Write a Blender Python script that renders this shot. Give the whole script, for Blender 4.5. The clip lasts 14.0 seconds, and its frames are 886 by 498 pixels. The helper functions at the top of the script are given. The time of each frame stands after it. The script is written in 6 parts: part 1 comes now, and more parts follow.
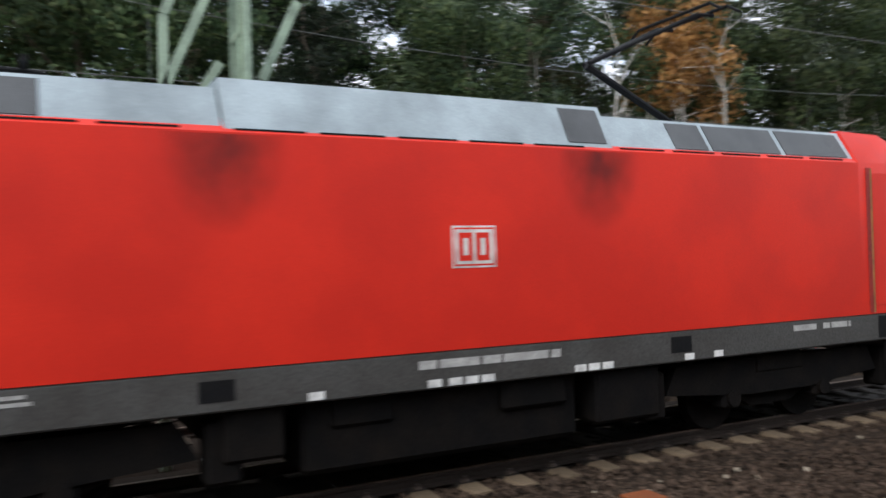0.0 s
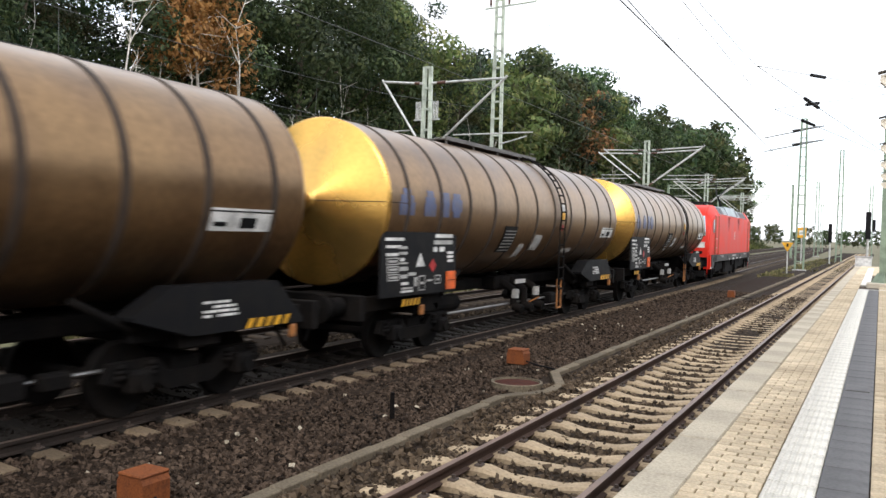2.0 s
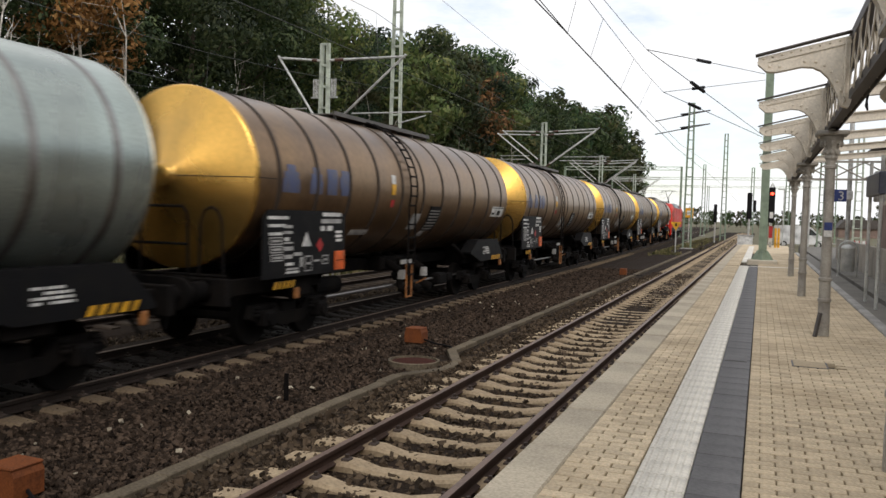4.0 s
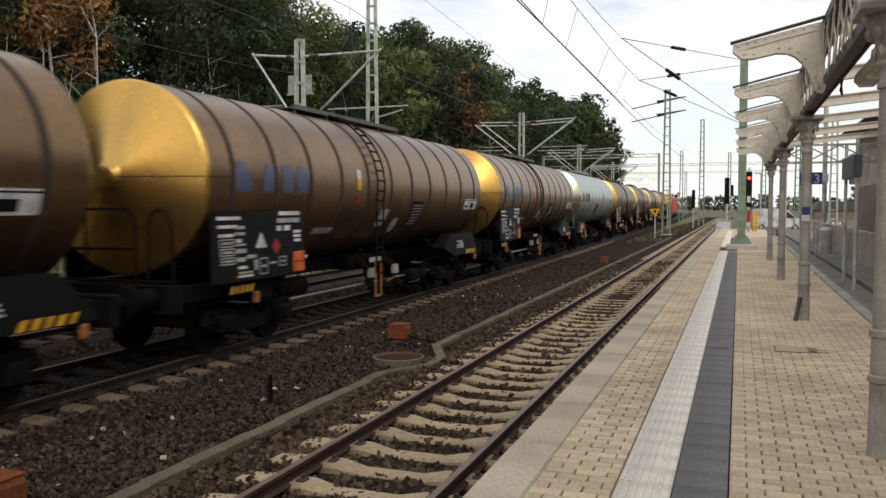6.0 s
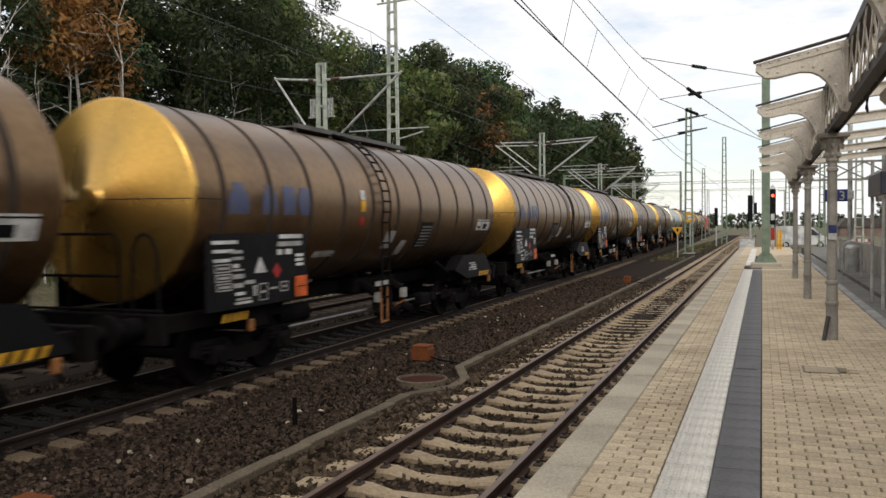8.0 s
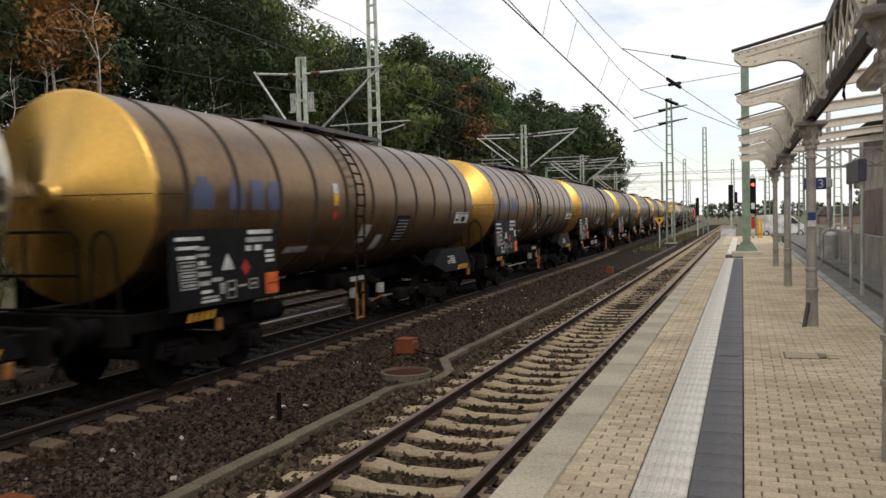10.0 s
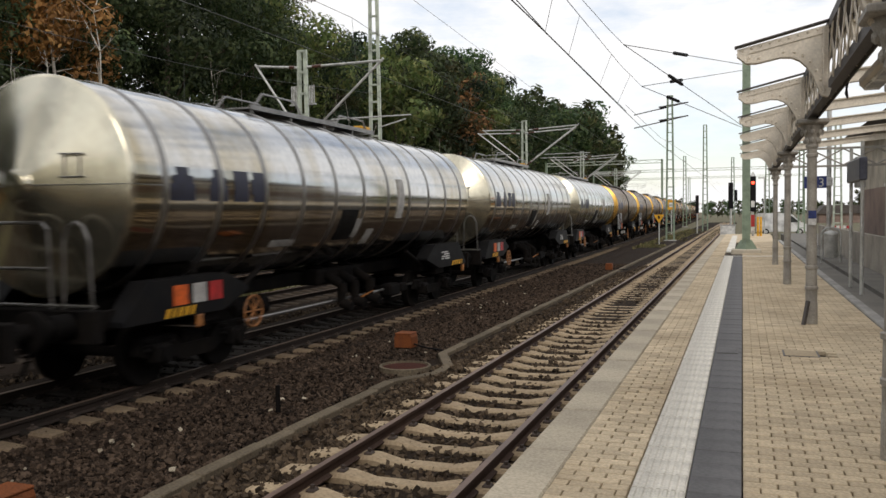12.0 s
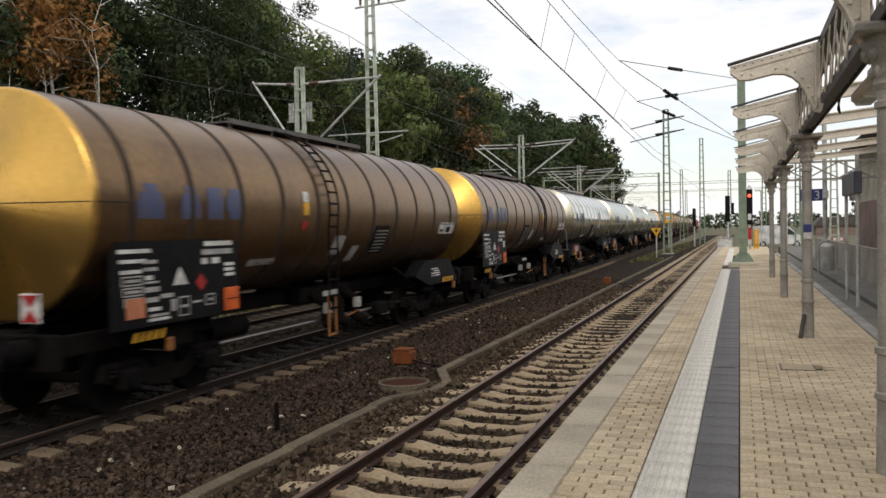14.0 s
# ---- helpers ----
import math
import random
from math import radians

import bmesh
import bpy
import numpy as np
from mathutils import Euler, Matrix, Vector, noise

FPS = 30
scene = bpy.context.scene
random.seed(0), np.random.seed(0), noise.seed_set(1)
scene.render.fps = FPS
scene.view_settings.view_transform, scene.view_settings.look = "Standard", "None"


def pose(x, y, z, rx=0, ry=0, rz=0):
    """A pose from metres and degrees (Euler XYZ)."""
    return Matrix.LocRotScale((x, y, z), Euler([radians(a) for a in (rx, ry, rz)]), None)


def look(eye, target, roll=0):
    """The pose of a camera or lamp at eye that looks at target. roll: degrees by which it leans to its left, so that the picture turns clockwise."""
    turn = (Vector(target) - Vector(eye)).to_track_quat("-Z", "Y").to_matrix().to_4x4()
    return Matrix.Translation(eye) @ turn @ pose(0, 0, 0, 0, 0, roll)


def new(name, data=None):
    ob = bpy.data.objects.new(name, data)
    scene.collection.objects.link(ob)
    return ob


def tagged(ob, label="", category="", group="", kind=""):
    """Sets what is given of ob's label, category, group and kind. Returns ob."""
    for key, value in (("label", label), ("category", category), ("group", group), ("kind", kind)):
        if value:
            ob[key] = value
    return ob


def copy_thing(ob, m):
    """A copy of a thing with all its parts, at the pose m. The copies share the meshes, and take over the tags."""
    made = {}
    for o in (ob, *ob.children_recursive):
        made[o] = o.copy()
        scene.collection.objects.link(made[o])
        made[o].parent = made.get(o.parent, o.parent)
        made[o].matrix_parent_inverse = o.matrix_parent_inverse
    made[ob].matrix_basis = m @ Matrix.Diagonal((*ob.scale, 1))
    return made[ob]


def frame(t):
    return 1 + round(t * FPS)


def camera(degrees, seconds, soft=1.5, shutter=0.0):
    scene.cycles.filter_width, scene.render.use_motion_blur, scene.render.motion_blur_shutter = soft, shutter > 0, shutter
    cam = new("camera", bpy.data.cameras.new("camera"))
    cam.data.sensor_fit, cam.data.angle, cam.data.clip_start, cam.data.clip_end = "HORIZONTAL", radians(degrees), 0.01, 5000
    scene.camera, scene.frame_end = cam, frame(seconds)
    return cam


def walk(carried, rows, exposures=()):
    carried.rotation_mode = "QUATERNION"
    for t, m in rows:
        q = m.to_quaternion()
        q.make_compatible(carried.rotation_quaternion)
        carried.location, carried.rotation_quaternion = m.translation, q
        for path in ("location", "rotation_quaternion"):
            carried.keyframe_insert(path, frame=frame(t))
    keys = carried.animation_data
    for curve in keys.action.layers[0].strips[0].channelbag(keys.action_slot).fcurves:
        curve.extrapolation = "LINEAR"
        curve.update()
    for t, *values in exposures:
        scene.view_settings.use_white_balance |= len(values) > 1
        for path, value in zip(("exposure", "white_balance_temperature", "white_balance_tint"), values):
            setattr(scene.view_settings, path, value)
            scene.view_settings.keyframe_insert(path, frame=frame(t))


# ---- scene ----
cam = camera(57.4, 14.0, 1.5, 0.16)
PATH = [
    (0, (3.241, 0.323, 2.424), (1.468, 1.248, 2.454), -1.6),
    (0.1, (3.255, 0.327, 2.424), (1.606, 1.459, 2.449), -1.0),
    (0.2, (3.262, 0.33, 2.425), (1.759, 1.65, 2.448), -0.7),
    (0.3, (3.258, 0.334, 2.426), (1.865, 1.769, 2.436), -1.8),
    (0.5, (3.221, 0.34, 2.436), (1.951, 1.885, 2.43), -2.1),
    (1, (3.145, 0.339, 2.437), (2.017, 1.991, 2.426), 0.3),
    (1.5, (3.147, 0.331, 2.411), (2.118, 2.045, 2.38), 1.3),
    (2, (3.09, 0.341, 2.413), (2.139, 2.1, 2.366), 1.6),
    (2.5, (3.09, 0.361, 2.4), (2.189, 2.146, 2.346), 0.3),
    (3, (3.119, 0.412, 2.401), (2.362, 2.263, 2.396), 1.6),
    (3.5, (3.104, 0.439, 2.388), (2.364, 2.296, 2.338), 1.0),
    (3.7, (3.131, 0.448, 2.373), (2.399, 2.307, 2.299), 1.7),
    (6, (3.114, 0.505, 2.41), (2.429, 2.381, 2.305), -0.1),
    (6.5, (3.11, 0.498, 2.423), (2.409, 2.369, 2.345), -0.3),
    (7, (3.108, 0.495, 2.436), (2.405, 2.366, 2.37), 0.6),
    (7.5, (3.086, 0.487, 2.436), (2.392, 2.362, 2.45), 1.0),
    (8, (3.09, 0.486, 2.43), (2.356, 2.346, 2.375), -0.6),
    (8.5, (3.111, 0.496, 2.423), (2.347, 2.344, 2.362), -1.2),
    (9, (3.118, 0.503, 2.417), (2.411, 2.373, 2.361), -2.0),
    (11.5, (3.061, 0.5, 2.409), (2.362, 2.372, 2.326), -0.9),
    (12, (3.082, 0.499, 2.406), (2.388, 2.373, 2.322), -0.8),
    (12.5, (3.089, 0.478, 2.412), (2.402, 2.354, 2.329), -1.3),
    (13, (3.094, 0.477, 2.41), (2.397, 2.35, 2.334), -1.4),
    (13.5, (3.092, 0.471, 2.411), (2.4, 2.346, 2.351), -1.4),
    (14, (3.104, 0.453, 2.431), (2.415, 2.33, 2.383), -1.2),
]
EXPOSURE = [(0.0, 1.12, 6250, 10), (0.3, 1.7, 6250, 10), (0.6, 2.2, 6250, 10), (1.0, 2.2, 6250, 10), (1.5, 1.78, 6400, 10), (2.0, 1.28, 6500, 11), (3.0, 0.64, 6700, 12), (6.0, 0.33, 6900, 12), (14.0, 0.32, 6950, 12)]
walk(cam, [(t, look(eye, target, roll)) for t, eye, target, roll in PATH], EXPOSURE)

# ---- world and sun ----
world = bpy.data.worlds.new("sky")
scene.world = world
world.use_nodes = True
wn, wl = world.node_tree.nodes, world.node_tree.links
wn.clear()
sky = wn.new("ShaderNodeTexSky")
sky.sky_type, sky.sun_disc = "NISHITA", False
sky.sun_elevation, sky.sun_rotation = radians(38), radians(150)
coord = wn.new("ShaderNodeTexCoord")
cmap = wn.new("ShaderNodeMapping")
cmap.inputs["Scale"].default_value = (1.0, 1.0, 3.2)
cnoise = wn.new("ShaderNodeTexNoise")
cnoise.inputs["Scale"].default_value, cnoise.inputs["Detail"].default_value, cnoise.inputs["Roughness"].default_value = 2.6, 7, 0.62
cramp = wn.new("ShaderNodeValToRGB")
cramp.color_ramp.elements[0].position, cramp.color_ramp.elements[1].position = 0.27, 0.53
cmix = wn.new("ShaderNodeMix")
cmix.data_type = "RGBA"
cmix.inputs["B"].default_value = (6.8, 7.1, 7.5, 1)
back = wn.new("ShaderNodeBackground")
back.inputs["Strength"].default_value = 0.12
wout = wn.new("ShaderNodeOutputWorld")
wl.new(coord.outputs["Generated"], cmap.inputs["Vector"])
wl.new(cmap.outputs["Vector"], cnoise.inputs["Vector"])
wl.new(cnoise.outputs["Fac"], cramp.inputs["Fac"])
wl.new(cramp.outputs["Color"], cmix.inputs["Factor"])
wl.new(sky.outputs["Color"], cmix.inputs["A"])
wl.new(cmix.outputs["Result"], back.inputs["Color"])
wl.new(back.outputs["Background"], wout.inputs["Surface"])
sun_data = bpy.data.lights.new("sun", "SUN")
sun_data.energy, sun_data.angle, sun_data.color = 0.7, radians(24), (1.0, 0.95, 0.88)
sun = new("sun", sun_data)
sun.matrix_world = look((30, -52, 47), (0, 0, 0))


# ---- materials ----
def material(name, color, rough=0.6, metal=0.0, vary=0.25, scale=3.0, fine=40.0, bump=0.1, dist=0.01, tint=None, each=0.0, streak=False, spec=0.5, coat=0.0):
    """Two scales of noise vary colour and roughness; fine noise gives relief."""
    m = bpy.data.materials.new(name)
    m.use_nodes = True
    n, l = m.node_tree.nodes, m.node_tree.links
    p = n["Principled BSDF"]
    p.inputs["Metallic"].default_value, p.inputs["Specular IOR Level"].default_value = metal, spec
    p.inputs["Coat Weight"].default_value = coat
    tc = n.new("ShaderNodeTexCoord")
    mp = n.new("ShaderNodeMapping")
    if streak:
        mp.inputs["Scale"].default_value = (1, 1, 0.12)
    l.new(tc.outputs["Object"], mp.inputs["Vector"])
    big, small = n.new("ShaderNodeTexNoise"), n.new("ShaderNodeTexNoise")
    big.inputs["Scale"].default_value, big.inputs["Detail"].default_value = scale, 5
    small.inputs["Scale"].default_value, small.inputs["Detail"].default_value = fine, 4
    l.new(mp.outputs["Vector"], big.inputs["Vector"])
    l.new(tc.outputs["Object"], small.inputs["Vector"])
    ramp = n.new("ShaderNodeValToRGB")
    t = tint or tuple(c * 0.55 for c in color)
    ramp.color_ramp.elements[0].color = (*t, 1)
    ramp.color_ramp.elements[1].color = (*color, 1)
    ramp.color_ramp.elements[0].position, ramp.color_ramp.elements[1].position = 0.5 - 0.45 * vary - 0.08, 0.5 + 0.1
    l.new(big.outputs["Fac"], ramp.inputs["Fac"])
    hsv = n.new("ShaderNodeHueSaturation")
    val = n.new("ShaderNodeMapRange")
    val.inputs["From Min"].default_value, val.inputs["From Max"].default_value = 0.25, 0.75
    val.inputs["To Min"].default_value, val.inputs["To Max"].default_value = 1 - vary * 0.6, 1 + vary * 0.6
    l.new(small.outputs["Fac"], val.inputs["Value"])
    last = val.outputs["Result"]
    if each:
        info = n.new("ShaderNodeObjectInfo")
        geo = n.new("ShaderNodeNewGeometry")
        add = n.new("ShaderNodeMath")
        add.operation = "ADD"
        fr = n.new("ShaderNodeMath")
        fr.operation = "FRACT"
        l.new(info.outputs["Random"], add.inputs[0])
        l.new(geo.outputs["Random Per Island"], add.inputs[1])
        l.new(add.outputs[0], fr.inputs[0])
        er = n.new("ShaderNodeMapRange")
        er.inputs["To Min"].default_value, er.inputs["To Max"].default_value = 1 - each, 1 + each
        l.new(fr.outputs[0], er.inputs["Value"])
        mul = n.new("ShaderNodeMath")
        mul.operation = "MULTIPLY"
        l.new(last, mul.inputs[0])
        l.new(er.outputs["Result"], mul.inputs[1])
        last = mul.outputs[0]
    l.new(last, hsv.inputs["Value"])
    l.new(ramp.outputs["Color"], hsv.inputs["Color"])
    l.new(hsv.outputs["Color"], p.inputs["Base Color"])
    rr = n.new("ShaderNodeMapRange")
    rr.inputs["To Min"].default_value, rr.inputs["To Max"].default_value = max(0.03, rough - 0.12), min(1, rough + 0.12)
    l.new(big.outputs["Fac"], rr.inputs["Value"])
    l.new(rr.outputs["Result"], p.inputs["Roughness"])
    if bump:
        b = n.new("ShaderNodeBump")
        b.inputs["Strength"].default_value, b.inputs["Distance"].default_value = bump, dist
        l.new(small.outputs["Fac"], b.inputs["Height"])
        l.new(b.outputs["Normal"], p.inputs["Normal"])
    return m


def leaf_material(name, a, b, c):
    m = bpy.data.materials.new(name)
    m.use_nodes = True
    n, l = m.node_tree.nodes, m.node_tree.links
    p = n["Principled BSDF"]
    geo, info = n.new("ShaderNodeNewGeometry"), n.new("ShaderNodeObjectInfo")
    ramp = n.new("ShaderNodeValToRGB")
    ramp.color_ramp.elements[0].color, ramp.color_ramp.elements[1].color = (*a, 1), (*c, 1)
    e = ramp.color_ramp.elements.new(0.6)
    e.color = (*b, 1)
    l.new(geo.outputs["Random Per Island"], ramp.inputs["Fac"])
    hsv = n.new("ShaderNodeHueSaturation")
    mr = n.new("ShaderNodeMapRange")
    mr.inputs["To Min"].default_value, mr.inputs["To Max"].default_value = 0.6, 1.35
    l.new(info.outputs["Random"], mr.inputs["Value"])
    co, ns, nr, mu = n.new("ShaderNodeTexCoord"), n.new("ShaderNodeTexNoise"), n.new("ShaderNodeMapRange"), n.new("ShaderNodeMath")
    ns.inputs["Scale"].default_value, ns.inputs["Detail"].default_value = 0.55, 3
    nr.inputs["From Min"].default_value, nr.inputs["From Max"].default_value = 0.3, 0.7
    nr.inputs["To Min"].default_value, nr.inputs["To Max"].default_value = 0.55, 1.5
    mu.operation = "MULTIPLY"
    l.new(co.outputs["Object"], ns.inputs["Vector"])
    l.new(ns.outputs["Fac"], nr.inputs["Value"])
    l.new(nr.outputs["Result"], mu.inputs[0])
    l.new(mr.outputs["Result"], mu.inputs[1])
    l.new(mu.outputs[0], hsv.inputs["Value"])
    hr = n.new("ShaderNodeMapRange")
    hr.inputs["To Min"].default_value, hr.inputs["To Max"].default_value = 0.475, 0.515
    l.new(info.outputs["Random"], hr.inputs["Value"])
    l.new(hr.outputs["Result"], hsv.inputs["Hue"])
    l.new(ramp.outputs["Color"], hsv.inputs["Color"])
    l.new(hsv.outputs["Color"], p.inputs["Base Color"])
    p.inputs["Roughness"].default_value = 0.6
    p.inputs["Specular IOR Level"].default_value = 0.25
    tr = n.new("ShaderNodeBsdfTranslucent")
    l.new(hsv.outputs["Color"], tr.inputs["Color"])
    mix = n.new("ShaderNodeMixShader")
    mix.inputs["Fac"].default_value = 0.3
    l.new(p.outputs["BSDF"], mix.inputs[1])
    l.new(tr.outputs["BSDF"], mix.inputs[2])
    l.new(mix.outputs["Shader"], n["Material Output"].inputs["Surface"])
    return m


def glow(name, color, strength):
    m = bpy.data.materials.new(name)
    m.use_nodes = True
    p = m.node_tree.nodes["Principled BSDF"]
    p.inputs["Base Color"].default_value = (*color, 1)
    p.inputs["Emission Color"].default_value, p.inputs["Emission Strength"].default_value = (*color, 1), strength
    return m


M = {
    "ballast": material("ballast", (0.026, 0.0175, 0.012), 0.95, vary=0.5, scale=1.2, fine=26, bump=0.8, dist=0.05, tint=(0.018, 0.012, 0.008), spec=0.1),
    "stone": material("stone", (0.078, 0.056, 0.037), 0.9, vary=0.4, scale=0.5, fine=60, bump=0.3, each=0.7, tint=(0.042, 0.029, 0.019), spec=0.15),
    # Stones by the through track: the train's shade darkens this copy of stone
    "stone_dark": material("stone_dark", (0.056, 0.039, 0.028), 0.9, vary=0.5, scale=0.5, fine=60, bump=0.3, each=0.85, tint=(0.030, 0.021, 0.015), spec=0.1),
    "earth": material("earth", (0.13, 0.11, 0.06), 0.95, vary=0.6, scale=0.35, fine=6, bump=0.6, dist=0.06, tint=(0.06, 0.075, 0.025)),
    "grass": leaf_material("grass", (0.06, 0.065, 0.022), (0.12, 0.11, 0.045), (0.21, 0.17, 0.085)),
    "rail_side": material("rail_side", (0.060, 0.036, 0.027), 0.85, vary=0.4, scale=2, fine=50, bump=0.25, spec=0.2),
    "rail_head": material("rail_head", (0.19, 0.125, 0.095), 0.5, metal=0.5, vary=0.4, scale=1.5, fine=30, bump=0.05),
    "sleeper": material("sleeper", (0.37, 0.285, 0.185), 0.88, vary=0.45, scale=2.2, fine=30, bump=0.3, each=0.14, tint=(0.19, 0.135, 0.085), spec=0.2),
    "sleeper_dark": material("sleeper_dark", (0.17, 0.125, 0.08), 0.88, vary=0.5, scale=2.2, fine=30, bump=0.3, each=0.25, tint=(0.09, 0.066, 0.045), spec=0.2),
    # Shade under the train, put into the colour of bed, stones and sleeper middles
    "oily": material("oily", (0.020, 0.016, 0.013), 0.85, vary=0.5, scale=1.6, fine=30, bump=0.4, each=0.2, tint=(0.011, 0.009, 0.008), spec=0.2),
    # Darker rail_side: the train's shadow put into the rail colour
    "rail_shaded": material("rail_shaded", (0.030, 0.022, 0.018), 0.8, vary=0.4, scale=2, fine=50, bump=0.25, spec=0.2),
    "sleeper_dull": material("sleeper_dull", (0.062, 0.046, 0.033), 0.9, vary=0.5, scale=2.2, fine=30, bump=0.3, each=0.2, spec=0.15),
    "clip": material("clip", (0.07, 0.05, 0.04), 0.7, metal=0.4, vary=0.3),
    "concrete": material("concrete", (0.36, 0.345, 0.32), 0.85, vary=0.35, scale=1.6, fine=35, bump=0.25, each=0.08),
    "trough": material("trough", (0.150, 0.122, 0.086), 0.9, vary=0.6, scale=1.5, fine=30, bump=0.4, each=0.22, tint=(0.068, 0.053, 0.037), spec=0.15),
    "edge_slab": material("edge_slab", (0.46, 0.40, 0.305), 0.88, vary=0.4, scale=1.2, fine=45, bump=0.25, each=0.08, spec=0.25),
    "paver": material("paver", (0.53, 0.432, 0.30), 0.88, vary=0.4, scale=1.0, fine=45, bump=0.35, each=0.16, tint=(0.37, 0.29, 0.19), spec=0.25),
    "joint": material("joint", (0.085, 0.068, 0.050), 0.95, vary=0.4, scale=2, fine=40, bump=0.3, spec=0.1),
    "white_tile": material("white_tile", (0.76, 0.72, 0.63), 0.75, vary=0.3, scale=1.8, fine=40, bump=0.15, each=0.05, tint=(0.50, 0.47, 0.41)),
    "dark_tile": material("dark_tile", (0.155, 0.15, 0.15), 0.8, vary=0.3, scale=1.8, fine=40, bump=0.2, each=0.08),
    "wall_grey": material("wall_grey", (0.36, 0.325, 0.275), 0.9, vary=0.35, scale=1.2, fine=30, bump=0.2),
    "wall_dark": material("wall_dark", (0.16, 0.145, 0.125), 0.9, vary=0.5, scale=1.2, fine=20, bump=0.3),
    "red": material("red", (0.64, 0.024, 0.010), 0.46, vary=0.10, scale=0.9, fine=60, bump=0.0, tint=(0.54, 0.020, 0.010), spec=0.25),
    "loco_grey": material("loco_grey", (0.068, 0.066, 0.062), 0.65, vary=0.5, scale=1.6, fine=40, bump=0.08, spec=0.2, tint=(0.040, 0.036, 0.032)),
    "roof_grey": material("roof_grey", (0.33, 0.385, 0.41), 0.5, vary=0.2, scale=1.0, fine=40, bump=0.03),
    "grille": material("grille", (0.07, 0.072, 0.075), 0.6, vary=0.3, scale=2, fine=80, bump=0.4),
    "soot": material("soot", (0.32, 0.022, 0.016), 0.6, vary=0.6, scale=1.3, fine=20, bump=0.0, tint=(0.16, 0.02, 0.016)),
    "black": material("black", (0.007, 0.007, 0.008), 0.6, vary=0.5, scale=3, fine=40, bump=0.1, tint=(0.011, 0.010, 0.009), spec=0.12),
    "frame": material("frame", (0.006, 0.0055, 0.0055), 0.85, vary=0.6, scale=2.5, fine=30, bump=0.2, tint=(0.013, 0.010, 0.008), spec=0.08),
    "walk_grey": material("walk_grey", (0.115, 0.108, 0.10), 0.6, vary=0.4, scale=3, fine=40, bump=0.1, tint=(0.05, 0.045, 0.04)),
    "steel": material("steel", (0.30, 0.29, 0.28), 0.4, metal=0.9, vary=0.3, scale=4),
    "pole_orange": material("pole_orange", (0.30, 0.115, 0.028), 0.6, vary=0.5, scale=5, tint=(0.14, 0.06, 0.02)),
    "gold_tank": material("gold_tank", (0.235, 0.145, 0.074), 0.31, metal=0.88, vary=0.28, scale=0.8, fine=9, bump=0.0, tint=(0.150, 0.092, 0.054), streak=True),
    "gold_cap": material("gold_cap", (0.72, 0.42, 0.105), 0.27, metal=0.90, vary=0.16, scale=0.9, fine=14, bump=0.0, tint=(0.56, 0.34, 0.10)),
    "band": material("band", (0.060, 0.042, 0.030), 0.7, metal=0.2, vary=0.3, scale=3, spec=0.2),
    "chrome_tank": material("chrome_tank", (0.58, 0.58, 0.57), 0.06, metal=1.0, vary=0.16, scale=0.9, fine=9, bump=0.0, tint=(0.40, 0.35, 0.25), streak=True),
    "chrome_cap": material("chrome_cap", (0.74, 0.69, 0.54), 0.20, metal=0.92, vary=0.08, scale=0.9, fine=10, bump=0.0),
    "chrome_band": material("chrome_band", (0.30, 0.29, 0.27), 0.35, metal=0.9, vary=0.3, scale=3),
    "green_tank": material("green_tank", (0.40, 0.46, 0.42), 0.3, metal=0.7, vary=0.3, scale=1.1, fine=25, bump=0.01, tint=(0.3, 0.33, 0.3), streak=True),
    "blue_mark": material("blue_mark", (0.075, 0.095, 0.19), 0.45, metal=0.3, vary=0.5, scale=7, tint=(0.11, 0.10, 0.12)),
    "dark_mark": material("dark_mark", (0.02, 0.022, 0.045), 0.5, vary=0.2, scale=6),
    "white": material("white", (0.72, 0.71, 0.68), 0.55, vary=0.25, scale=5, bump=0.02),
    "grey_white": material("grey_white", (0.42, 0.41, 0.39), 0.6, vary=0.4, scale=6, bump=0.02),
    "orange": material("orange", (0.75, 0.13, 0.02), 0.5, vary=0.25, scale=5, bump=0.02),
    "salmon": material("salmon", (0.55, 0.20, 0.10), 0.6, vary=0.3, scale=5, bump=0.02),
    "yellow": material("yellow", (0.78, 0.40, 0.02), 0.5, vary=0.2, scale=5, bump=0.02),
    "sign_red": material("sign_red", (0.45, 0.02, 0.02), 0.5, vary=0.2, scale=5, bump=0.02),
    "sign_grey": material("sign_grey", (0.075, 0.08, 0.11), 0.4, vary=0.2, scale=5, bump=0.02),
    "sign_blue": material("sign_blue", (0.03, 0.05, 0.20), 0.45, vary=0.15, scale=5, bump=0.02),
    "rust_box": material("rust_box", (0.20, 0.062, 0.020), 0.75, vary=0.6, scale=6, fine=50, bump=0.2, tint=(0.12, 0.04, 0.018), spec=0.2),
    "rust_lid": material("rust_lid", (0.060, 0.020, 0.014), 0.85, vary=0.5, scale=5, fine=50, bump=0.25, spec=0.1),
    "mast_green": material("mast_green", (0.25, 0.32, 0.23), 0.65, vary=0.35, scale=3, fine=40, bump=0.1),
    "mast_grey": material("mast_grey", (0.50, 0.55, 0.46), 0.6, vary=0.3, scale=3, fine=40, bump=0.1),
    "galv": material("galv", (0.58, 0.58, 0.55), 0.45, metal=0.35, vary=0.3, scale=4),
    "insulator": material("insulator", (0.10, 0.045, 0.03), 0.3, vary=0.3, scale=10),
    "wire": material("wire", (0.10, 0.105, 0.10), 0.5, metal=0.5, vary=0.2),
    "canopy": material("canopy", (0.72, 0.655, 0.55), 0.6, vary=0.25, scale=2.2, fine=40, bump=0.06, tint=(0.58, 0.515, 0.42)),
